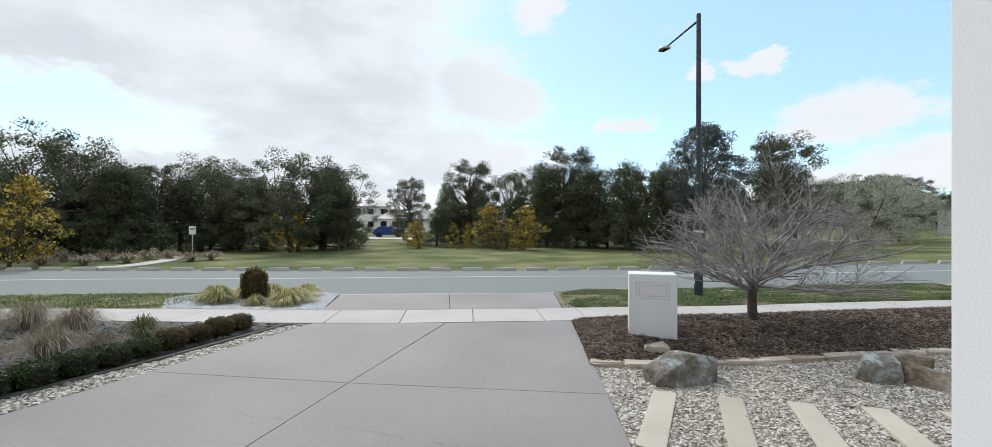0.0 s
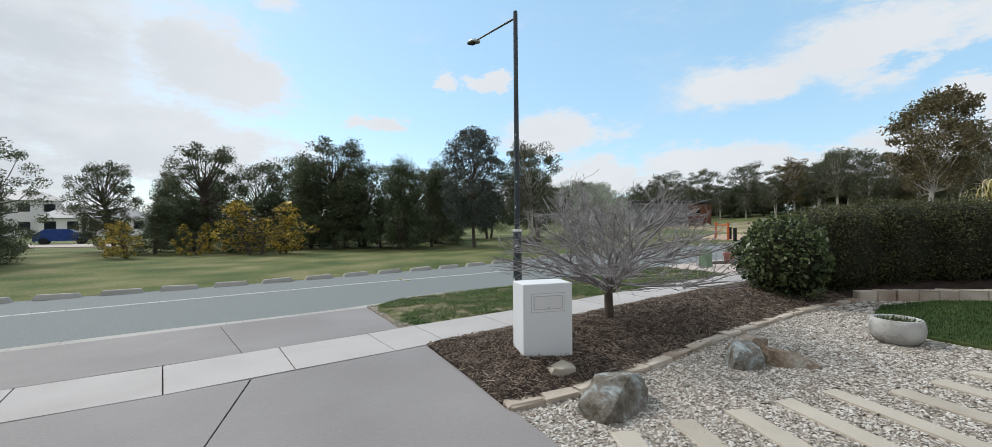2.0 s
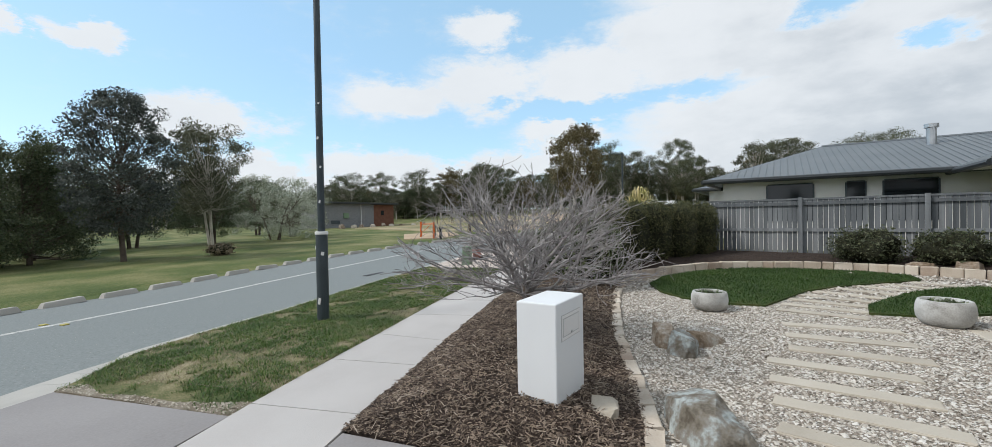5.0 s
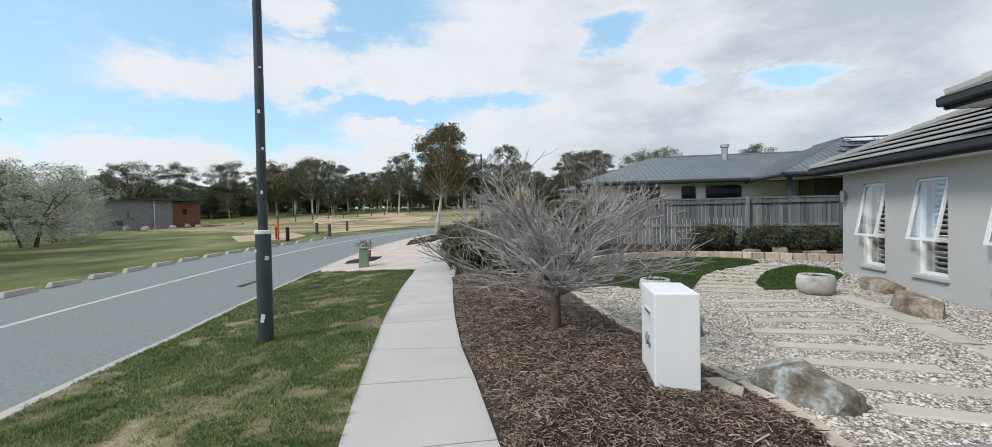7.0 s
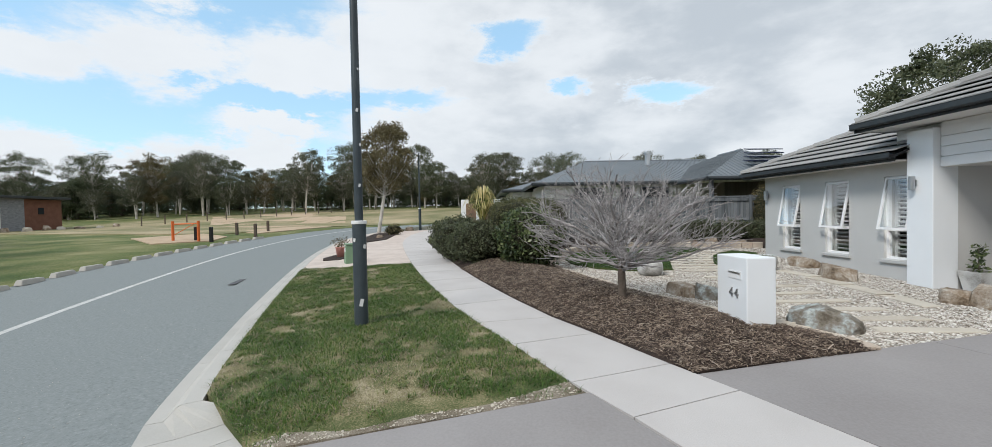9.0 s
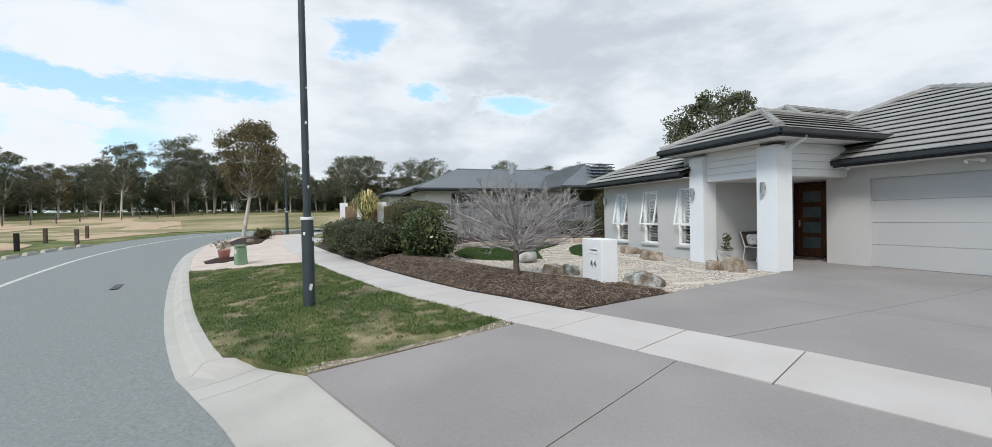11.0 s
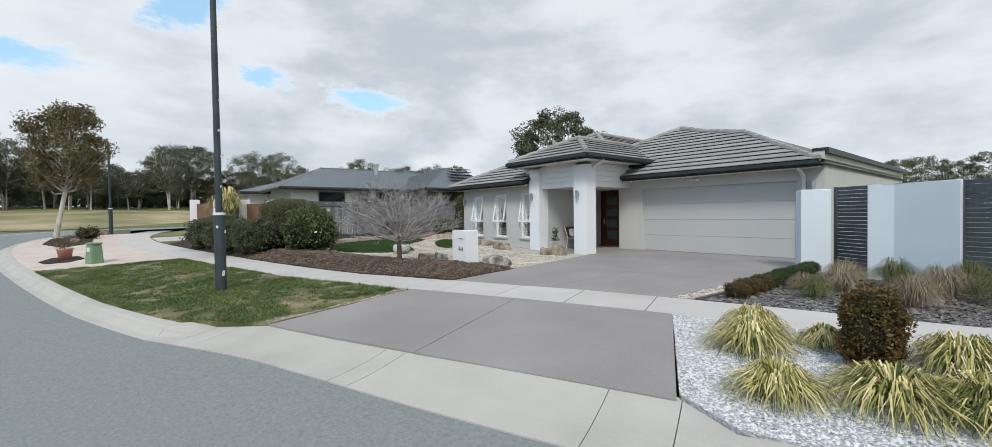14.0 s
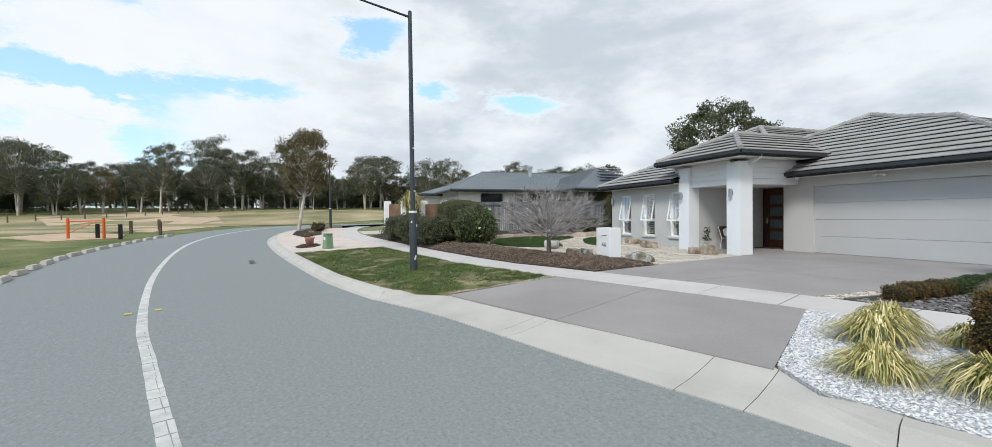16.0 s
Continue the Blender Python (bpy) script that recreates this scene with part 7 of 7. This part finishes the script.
for i, p in enumerate(resample(BELT, 92)):
    # tall single gums along the rim, lower crowns between them
    n = np.array((p[0], p[1])) / np.hypot(*p)
    bearing = math.degrees(math.atan2(p[1] - 9, p[0] + 2))
    tall = float(np.interp(bearing, [-40, -12, 8, 20, 30, 42, 60, 90], [0.66, 0.72, 0.92, 0.92, 0.78, 0.66, 0.62, 0.64]))
    for row in range(2):
        x, y = p + n * (row * 9 + tr.uniform(-6, 5)) + np.array((tr.uniform(-2.5, 2.5), tr.uniform(-2.5, 2.5)))
        k = (0, 3, 1, 0, 2, 3, 0)[(i * 2 + row * 3) % 7]
        grows = tall * (tr.uniform(0.95, 1.22) if tr.random() < 0.36 else tr.uniform(0.5, 0.84))
        plant(woods[k], x, y, grows, tr.uniform(0, 360), tr.uniform(0.85, 1.2))["group"] = "far woodland"
for i in range(150):
    p = BELT[int(tr.uniform(0, len(BELT) - 1))]
    n = np.array((p[0], p[1])) / np.hypot(*p)
    x, y = p + n * (tr.uniform(2, 24)) + np.array((tr.uniform(-3, 3), tr.uniform(-3, 3)))
    plant(wattles[0], x, y, tr.uniform(0.42, 0.72), tr.uniform(0, 360), 1.6, "dark scrub under the far woodland")["group"] = "far woodland scrub"
for i, p in enumerate(resample(BELT, 64)):
    n = np.array((p[0], p[1])) / np.hypot(*p)
    x, y = p + n * tr.uniform(20, 30)
    plant(wattles[i % 3], x, y, tr.uniform(0.6, 0.92), tr.uniform(0, 360), 1.9, "dark dense tree closing the far woodland")["group"] = "far woodland scrub"
DRY = smooth_line([(30, 28), (38, 24.5), (46, 20), (55, 8), (61, -6), (78, -10), (82, 20), (77, 43), (55, 58), (38, 52), (33, 40), (30, 28)], 3.0)
patch("dry_field", [tuple(p) for p in DRY[:-1]], lambda x, y: zpark(x, y) + 0.05, 4.0, material("dry_grass_field", [(0.13, 0.14, 0.055), (0.25, 0.22, 0.12), (0.42, 0.34, 0.22)], 0.16, 9, 0.95, 0.8, fine_mix=0.4, distance=0.04), "straw-coloured and bare tan field before the woodland", "field")
big = tree("backyard_gum", "large broad-crowned gum behind the houses", 12.8, 11.5, 5.5, M_WATTLE2, 251, 130, 170, 0.26, "round", 2, M_PALEBARK, 0.3, crad=0.10)
plant(big, 26.2, -20.9, 0.86, 0, 0.95, z=0.3)
for x, y, s in ((4.6, -61.5, 0.62), (3.1, -71.7, 0.7), (-0.2, -67.0, 0.6), (-2.4, -65.1, 0.66), (-30, -28, 0.7), (-22, -34, 0.75), (-38, -22, 0.7), (60, -48, 0.8), (50, -45, 0.75)):
    plant(woods[1], x, y, s, tr.uniform(0, 360))["group"] = "far woodland"
hedge_tree = bush("conifer", -8.6, 4.0, -0.05, 1.6, 1.6, 3.9, M_BOXRUST, 0.06, 7000, "dark upright shrub with rusty tips beyond the slat screen", "shrub", 261, lump=0.25)
bush("grass_tuft_shrub", 11.7, 30.5, -0.1, 1.4, 1.2, 0.7, M_DRYGRASS, 0.12, 900, "low straw-coloured bush in the park", "shrub", 262, lump=0.3)
for k in range(9):
    x, y = from_start(60 + 34 * k, 28.5 + tr.uniform(-1, 3))
    tussock(x, y, zpark(x, y), 0.9, 0.55, 160, M_DRYGRASS, "dry straw-coloured grass tuft at the edge of the trees", 300 + k, "dry tufts in the park", 0.03, 0.8)


# ---- blocks along the park side ----
def wheel_stops():
    p = resample(FARSIDE, 2600)
    s = np.r_[0, np.cumsum(np.hypot(*np.diff(p, axis=0).T))]
    i0, i1 = int(np.argmin(np.abs(p[:, 0] + 22))), int(np.argmin(np.abs(p[:, 0] - 26)))
    proto = None
    rr = random.Random(6)
    u = s[i0]
    while u < s[i1]:
        x, y = np.interp(u, s, p[:, 0]), np.interp(u, s, p[:, 1])
        x2, y2 = np.interp(u + 0.3, s, p[:, 0]), np.interp(u + 0.3, s, p[:, 1])
        m = pose(x, y, -0.30 + float(rise(x)), rr.uniform(-2, 2), rr.uniform(-2, 2), math.degrees(math.atan2(y2 - y, x2 - x)) + rr.uniform(-3, 3))
        if proto is None:
            proto = thing("concrete_block", "low pale concrete wheel stop along the road edge", "wheel stop", "wheel stops")
            bm = box(bmesh.new(), (-0.49, -0.10, 0.0), (0.49, 0.10, 0.15), 0.0)
            for v in bm.verts:
                if v.co.z > 0.1:
                    v.co.x *= 0.86
                    v.co.y *= 0.75
            bmesh.ops.bevel(bm, geom=list(bm.edges), offset=0.015, segments=2, affect="EDGES")
            part("block", bm, M_KERB, proto)
            proto.matrix_basis = m
        else:
            copy_thing(proto, m)
        u += 1.33


wheel_stops()


# ---- barrier and bollards at the park entrance ----
def barrier():
    o = thing("park_barrier", "orange steel swing barrier between two posts", "barrier", "", (24.1, 26.7, zpark(24.1, 26.7)))
    a, c = Vector((0.35, 0.95, 0)), Vector((-0.35, -0.95, 0))
    for p in (a, c):
        part("post", tube(bmesh.new(), [p + Vector((0, 0, -0.2)), p + Vector((0, 0, 1.2))], 0.075, 12), M_ORANGE, o)
    part("rail", tube(bmesh.new(), [a + Vector((0, 0, 1.02)), c + Vector((0, 0, 1.05))], 0.035, 8), M_ORANGE, o)
    part("brace", tube(bmesh.new(), [a + Vector((0, 0, 0.35)), c.lerp(a, 0.2) + Vector((0, 0, 1.0))], 0.02, 8), M_ORANGE, o)


barrier()
for x, y in ((24.4, 26.3), (23.5, 24.9), (28.9, 26.4), (26.8, 24.1), (32.5, 26.0)):
    o = thing("bollard", "short dark timber bollard", "bollard", "park bollards", (x, y, zpark(x, y)))
    part("post", box(bmesh.new(), (-0.08, -0.08, -0.2), (0.08, 0.08, 0.85), 0.015), M_BLACK if y < 27 and x < 25 else M_BARK, o)


# ---- service pillar, pot, corner bed ----
o = thing("service_pillar", "green fibreglass service pillar on the verge", "service pillar", "", (11.88, 13.79, 0.06), 25)
bm = box(bmesh.new(), (-0.22, -0.15, -0.05), (0.22, 0.15, 0.62), 0.0)
for v in bm.verts:
    if v.co.z > 0.3:
        v.co.x *= 0.8
        v.co.y *= 0.8
bmesh.ops.bevel(bm, geom=list(bm.edges), offset=0.02, segments=2, affect="EDGES")
part("shell", bm, M_GREENBOX, o)
part("cap", box(bmesh.new(), (-0.19, -0.135, 0.625), (0.19, 0.135, 0.68), 0.02), M_GREENBOX, o)
part("notice", box(bmesh.new(), (-0.08, 0.131, 0.42), (0.08, 0.142, 0.54)), M_PLASTIC, o, "white warning label")
o = thing("plant_pot", "salmon-pink pot with a dry shrub beside the road", "potted plant", "", (13.5, 14.55, 0.12))
part("pot", lathe(bmesh.new(), [(0.13, 0), (0.19, 0.38), (0.21, 0.40), (0.17, 0.40), (0.16, 0.33)], 16), M_PINK, o, smooth=True)
rr = np.random.default_rng(5)
dd = rr.normal(0, 1, (300, 3))
leaf_cards(dd * np.array([0.13, 0.13, 0.1]) + np.array([0, 0, 0.55]), dd, 0.06, 0.4, rr, M_BRONZE, "foliage").parent = o
part("stems", tube(bmesh.new(), [(0, 0, 0.3), (0.02, 0, 0.6)], 0.015, 5), M_BARK, o)
kp = [tuple(p + n * 0.405) for p, n in zip(KERB, KERB_N) if 11.1 < (p + n * 0.405)[0] < 26.5]
PAD = [(11.05, 14.7)] + kp + [tuple(p) for p in PATH_C[20:33][::-1] if p[0] > 11.0] + [(11.05, 11.78)]
patch("aggregate_pad", PAD, lambda x, y: gz(x, y) + 0.006, 0.8, M_PAD, "pinkish exposed-aggregate paving at the corner", "paving")
RING = [(18.5, 15.1), (21, 15.9), (24.5, 16.0), (26.0, 15.4), (25.2, 14.6), (22.5, 14.4), (19.8, 14.3)]
patch("corner_bed", RING, lambda x, y: gz(x, y) + 0.04, 0.6, M_MULCHBED, "dark mulched bed round the street tree", "garden bed")
RING2 = [(12.7, 14.9), (13.3, 15.1), (14.3, 14.9), (14.2, 14.3), (13.3, 14.1), (12.7, 14.4)]
patch("pot_bed", RING2, lambda x, y: gz(x, y) + 0.03, 0.4, M_MULCHBED, "small mulch bed round the pot", "garden bed")
for k, (x, y, s) in enumerate(((21.0, 14.9, 0.5), (25.6, 14.8, 0.7), (26.4, 14.2, 0.6))):
    boulder(x, y, s, s * 0.7, s * 0.4, 40 * k, 20.0 + k, M_ROCKWARM, "tan rock in the corner bed", z=-0.05)
bush("corner_shrub", 23.0, 14.6, 0.42, 0.9, 0.9, 0.7, M_BRONZE, 0.06, 1200, "small reddish shrub in the corner bed", "shrub", 271, lump=0.3)
street_lamp(29.8, 14.0, 5.4, 1.0, (-0.5, 0.85), "distant dark steel street lamp at the bend", 0.62)
# bare ground in the park
for k, q in enumerate(([(40, 31), (52, 26), (66, 30), (78, 44), (66, 50), (52, 42)], [(30, 25.5), (38, 23.5), (48, 24.5), (42, 28), (33, 28.5)], [(22.5, 27.5), (24.0, 25.2), (27, 26), (31, 30), (27, 32)])):
    patch("dirt_track", q, lambda x, y: zpark(x, y) + 0.05, 1.0, M_DIRT, "bare ochre dirt worn through the park grass", "dirt track")
patch("park_path", [(-18.2, 12.9), (-17.3, 12.6), (-18.0, 14.8), (-19.4, 17.2), (-21.5, 19.5), (-22.3, 19.2), (-20.2, 16.8), (-19.0, 14.6)], lambda x, y: zpark(x, y) + 0.05, 1.0, M_PATH, "narrow pale concrete path into the park", "path")
o = thing("park_sign", "small white notice on a steel post in the park", "sign", "", (-20.0, 18.6, zpark(-20, 18.6)), 50)
part("post", tube(bmesh.new(), [(0, 0, -0.2), (0, 0, 1.75)], 0.03, 8), M_STEEL, o)
part("plate", box(bmesh.new(), (-0.16, -0.05, 1.35), (0.16, -0.03, 1.8), 0.005), M_PLASTIC, o)
part("notice_bar", box(bmesh.new(), (-0.11, -0.056, 1.62), (0.11, -0.051, 1.7)), M_GREENBOX, o)


# ---- neighbour's yard, a driveway across it ----
YARD = [(15.62, 6.9), (16.5, 10.6)] + [(float(p[0]), float(p[1]) - 0.02) for p in PATH_H if 16.6 < p[0] < 27.5] + [(31.0, 9.0), (32.0, -12.0), (15.45, -12.0), (15.5, 3.0)]
patch("neighbour_yard", YARD, lambda x, y: float(rise(x)) - 0.012, 1.5, M_GRASS, "dry grass of the neighbouring front yard", "yard")
patch("neighbour_driveway", [(18.6, 12.05), (21.4, 12.28), (22.6, 8.6), (19.9, 8.5)], lambda x, y: float(rise(x)) + 0.01, 0.8, M_PATH, "pale concrete driveway of the neighbouring house", "driveway")


# ---- neighbour's house ----
M_CREAM = material("cream_render", [(0.8, 0.785, 0.76), (0.85, 0.835, 0.81)], 0.8, 100, 0.9, 0.2)


def hip_roof(o, x0, x1, y0, y1, z, sl, mat, along, hip=0.0):
    half = (y1 - y0) / 2 if along == "x" else (x1 - x0) / 2
    hip = hip or half
    zt = z + half * sl
    c = [(x0, y0, z), (x1, y0, z), (x1, y1, z), (x0, y1, z)]
    r = [(x0 + hip, y0 + half, zt), (x1 - hip, y0 + half, zt)] if along == "x" else [(x0 + half, y0 + hip, zt), (x0 + half, y1 - hip, zt)]
    faces = ([c[0], c[1], r[1], r[0]], [c[1], c[2], r[1]], [c[2], c[3], r[0], r[1]], [c[3], c[0], r[0]]) if along == "x" else ([c[0], c[1], r[0]], [c[1], c[2], r[1], r[0]], [c[2], c[3], r[1]], [c[3], c[0], r[0], r[1]])
    for f in faces:
        bm = bmesh.new()
        v = [Vector(p) for p in f]
        n = (v[1] - v[0]).cross(v[2] - v[0]).normalized()
        e = (v[1] - v[0]).normalized()
        up = n.cross(e)
        # corrugated sheet: ribs running up the slope
        top = max((p - v[0]).dot(up) for p in v)
        run = (v[1] - v[0]).length
        vs = [bm.verts.new(p) for p in v]
        lo = [bm.verts.new(p - n * 0.04) for p in v]
        bm.faces.new(vs)
        bm.faces.new(lo[::-1])
        for k in range(len(v)):
            bm.faces.new((vs[k], lo[k], lo[(k + 1) % len(v)], vs[(k + 1) % len(v)]))
        L = [((p - v[0]).dot(e), (p - v[0]).dot(up)) for p in v]
        u = 0.2
        while u < run:
            t = top
            left, right = L[-1], L[2]
            if u < left[0]:
                t = min(t, top * u / max(left[0], 1e-6))
            if u > right[0]:
                t = min(t, top * (run - u) / max(run - right[0], 1e-6))
            a = v[0] + e * u + n * 0.012
            part("rib", tube(bmesh.new(), [a, a + up * t], 0.012, 4, cap=False), mat, o)
            u += 0.22
        bmesh.ops.recalc_face_normals(bm, faces=bm.faces)
        part("roof_sheet", bm, mat, o)
    for a, b in zip(c, c[1:] + c[:1]):
        bm = tube(bmesh.new(), [Vector(a) + Vector((0, 0, -0.06)), Vector(b) + Vector((0, 0, -0.06))], 0.09, 8)
        part("gutter", bm, M_GUTTER, o)
    part("ridge_cap", tube(bmesh.new(), [Vector(r[0]), Vector(r[1])], 0.07, 6), mat, o)


def neighbour():
    o = thing("neighbour_house", "single-storey cream house with a grey corrugated steel hip roof", "house")
    part("wall", box(bmesh.new(), (18.45, -9.4, 0.1), (29.9, 6.7, 2.9)), M_CREAM, o)
    part("wall", box(bmesh.new(), (23.3, 6.71, 0.1), (29.6, 7.8, 2.88)), M_CREAM, o)
    # dark brown stands in for the shaded recess below the carport eave
    part("wall", box(bmesh.new(), (17.3, -6.0, 0.1), (18.44, -1.2, 2.86)), M_FENCEDARK, o, "carport back wall, its shade put into a dark brown colour")
    for y in (-6.2, 0.35):
        part("post", box(bmesh.new(), (15.5, y - 0.06, 0.1), (15.62, y + 0.06, 2.8)), M_DARKMETAL, o)
    part("soffit", boxes(((15.3, -6.4, 2.80), (18.4, 0.6, 2.82)), ((17.95, 0.62, 2.84), (18.44, 7.2, 2.86))), M_SOFFIT, o)
    hip_roof(o, 17.85, 30.45, -10.0, 7.3, 2.92, 0.263, M_STEELROOF, "y", 3.9)
    hip_roof(o, 22.7, 30.2, 2.0, 8.4, 2.90, 0.28, M_STEELROOF, "x")
    hip_roof(o, 15.2, 24.5, -6.5, 0.69, 2.88, 0.425, M_STEELROOF, "x")
    for y0, y1, z0 in ((3.98, 5.29, 1.4), (2.62, 3.08, 1.4), (0.91, 2.15, 1.4)):
        w = part("window", boxes(((18.41, y0, z0), (18.447, y1, 2.66))), M_DARKGLASS, o)
        part("frame", boxes(((18.38, y0 - 0.04, z0), (18.44, y0, 2.66)), ((18.38, y1, z0), (18.44, y1 + 0.04, 2.66)), ((18.38, y0, 2.66), (18.44, y1, 2.7))), M_DARKMETAL, w)
    part("flue", tube(bmesh.new(), [(22.57, 0.21, 3.6), (22.57, 0.21, 4.75)], 0.15, 12), M_STEEL, o, "silver flue pipe")
    part("flue_cap", tube(bmesh.new(), [(22.57, 0.21, 4.76), (22.57, 0.21, 4.9)], 0.21, 12), M_STEEL, o)
    for k in range(4):
        m = Matrix.Translation((16.4 + 0.55 * k, -2.4 - 0.35 * k, 3.52 + 0.235 * k)) @ Matrix.Rotation(radians(-12), 4, "Y")
        b = bmesh.new()
        box(b, (-0.2, -0.8, 0.1), (0.2, 0.8, 0.14), 0, m)
        part("solar_panel", b, M_SOLAR, o, "tilted solar panel")


neighbour()


def front_wall():
    o = thing("pillar_fence", "white pillars with brown timber panels before the neighbour's yard", "fence", "")
    pts = [Vector((16.0, 8.1, 0)), Vector((17.8, 8.9, 0)), Vector((19.6, 9.7, 0)), Vector((21.4, 10.5, 0))]
    for p in pts:
        z = float(rise(p.x))
        part("pillar", box(bmesh.new(), (p.x - 0.2, p.y - 0.2, z - 0.1), (p.x + 0.2, p.y + 0.2, z + 1.85), 0.01), M_WHITE, o)
    for p, q in zip(pts, pts[1:]):
        d = (q - p).normalized()
        a, c = p + d * 0.22, q - d * 0.22
        n = Vector((-d.y, d.x, 0)) * 0.03
        z = float(rise(p.x))
        part("panel", prism(bmesh.new(), [tuple((a - n).xy), tuple((c - n).xy), tuple((c + n).xy), tuple((a + n).xy)], z + 0.0, z + 1.7), M_TERRA, o)


front_wall()
tussock(17.6, 9.6, 0.4 + 0.9, 0.95, 1.5, 240, M_STRAP, "bright yellow-green spiky yucca behind the hedge", 401, "", 0.05, 0.3, name="yucca")
o = bush("yucca_stem_bush", 17.6, 9.6, 0.35, 0.7, 0.7, 1.1, M_HEDGE, 0.06, 1500, "dense low shrub below the yucca", "shrub", 402)
bush("rosette_shrub", 14.9, -1.4, 0.3, 1.3, 1.3, 2.2, M_BRONZE, 0.06, 4000, "reddish-brown shrub above the fence", "shrub", 403)


# ---- brick amenities block in the park ----
def amenities():
    o = thing("amenities_block", "flat-roofed grey brick park building with rust-brown end", "building")
    z = 0.85
    part("wall", box(bmesh.new(), (36.0, 56.0, z - 0.3), (44.6, 61, z + 3.2)), M_BRICK, o)
    part("wall", box(bmesh.new(), (44.61, 56.02, z - 0.3), (48.6, 61, z + 3.15)), M_BROWNCLAD, o, "rust-brown clad end wall")
    part("roof", box(bmesh.new(), (35.4, 55.3, z + 3.2), (49.0, 61.6, z + 3.45), 0.02), M_GUTTER, o)
    part("downpipe", tube(bmesh.new(), [(42.2, 55.93, z), (42.2, 55.93, z + 3.2)], 0.06, 8), M_PLASTIC, o)
    part("window", boxes(((46.0, 55.97, z + 1.6), (46.6, 56.01, z + 2.3))), M_DARKGLASS, o)
    part("vent", boxes(((37.2, 55.96, z + 0.4), (38.6, 55.99, z + 0.9))), M_DARKMETAL, o)
    part("cabinet", box(bmesh.new(), (39.2, 55.8, z + 1.2), (40.0, 55.99, z + 1.9), 0.02), M_GREENBOX, o)


amenities()
for k in range(9):
    boulder(36.5 + 1.9 * k + tr.uniform(-0.4, 0.4), 53.3 + tr.uniform(-0.5, 0.5), tr.uniform(0.7, 1.3), 0.7, tr.uniform(0.3, 0.55), tr.uniform(0, 90), 30.0 + k, M_SLEEPER if k % 2 else M_ROCKWARM, "pale landscape rock before the park building", z=-0.2)
for k in range(16):
    x, y = 52 + k * 1.9, 50 - k * 1.4
    o = thing("fence_post", "thin weathered post of a far wire fence", "fence post", "far fence posts", (x, y, zpark(x, y)))
    part("post", box(bmesh.new(), (-0.05, -0.05, -0.2), (0.05, 0.05, 1.15)), M_BARK, o)


# ---- houses far across the park ----
def far_house(px, d, w, storeys, label, seed):
    x, y = from_start(px, d)
    a = math.degrees(math.atan2(y - 0.27, x - 3.12)) - 90
    o = thing("distant_house", label, "house", "houses across the park", (x, y, zpark(x, y)), a)
    h = 2.7 * storeys
    part("wall", box(bmesh.new(), (-w / 2, -3.5, -0.3), (w / 2, 3.5, h)), M_CREAM, o)
    b = bmesh.new()
    v = [b.verts.new(p) for p in ((-w / 2 - 0.4, -3.9, h), (w / 2 + 0.4, -3.9, h), (w / 2 + 0.4, 3.9, h), (-w / 2 - 0.4, 3.9, h), (-w / 2 + 2, 0, h + 1.5), (w / 2 - 2, 0, h + 1.5))]
    for f in ((0, 1, 5, 4), (1, 2, 5), (2, 3, 4, 5), (3, 0, 4), (3, 2, 1, 0)):
        b.faces.new([v[k] for k in f])
    part("roof", b, M_STEELROOF, o)
    for s in range(storeys):
        for k in range(3):
            xx = -w / 2 + w * (k + 0.5) / 3
            part("window", boxes(((xx - 0.6, -3.55, 1.0 + 2.7 * s), (xx + 0.6, -3.51, 2.2 + 2.7 * s))), M_DARKGLASS, o)


far_house(583, 100, 8, 2, "two-storey cream house glimpsed across the park", 1)
far_house(622, 95, 7, 1, "low grey-roofed house glimpsed across the park", 2)
far_house(655, 95, 10, 1, "low house beyond the park trees", 3)


def car(px, d):
    x, y = from_start(px, d)
    o = thing("parked_car", "small blue parked car far across the park", "car", "", (x, y, zpark(x, y)), 25)
    b = bmesh.new()
    prof = [(-2.0, 0.35), (2.0, 0.35), (2.05, 0.8), (1.1, 0.95), (0.5, 1.45), (-1.2, 1.45), (-1.9, 0.95)]
    for s in (-0.8, 0.8):
        [b.verts.new((p, s, q)) for p, q in prof]
    b.verts.ensure_lookup_table()
    n = len(prof)
    b.faces.new([b.verts[k] for k in range(n)])
    b.faces.new([b.verts[n + k] for k in range(n)][::-1])
    for k in range(n):
        b.faces.new((b.verts[k], b.verts[n + k], b.verts[n + (k + 1) % n], b.verts[(k + 1) % n]))
    bmesh.ops.recalc_face_normals(b, faces=b.faces)
    part("body", b, material("blue_paint", [(0.02, 0.05, 0.2), (0.03, 0.07, 0.25)], 3, 30, 0.3, 0.0), o)
    for wx in (-1.25, 1.25):
        for s in (-0.82, 0.82):
            part("wheel", tube(bmesh.new(), [(wx, s - 0.08, 0.33), (wx, s + 0.08, 0.33)], 0.33, 14), M_BLACK, o)


car(612, 60)
px0, py0 = from_start(560, 56)
px1, py1 = from_start(660, 52)
bm = prism(bmesh.new(), [(px0, py0), (px1, py1), (px1 - 0.8, py1 + 4.5), (px0 - 0.8, py0 + 4.5)], lambda x, y: zpark(x, y) - 0.1, lambda x, y: zpark(x, y) + 0.08)
setting("far_road", bm, M_PAD, "pale road far across the park", "road")
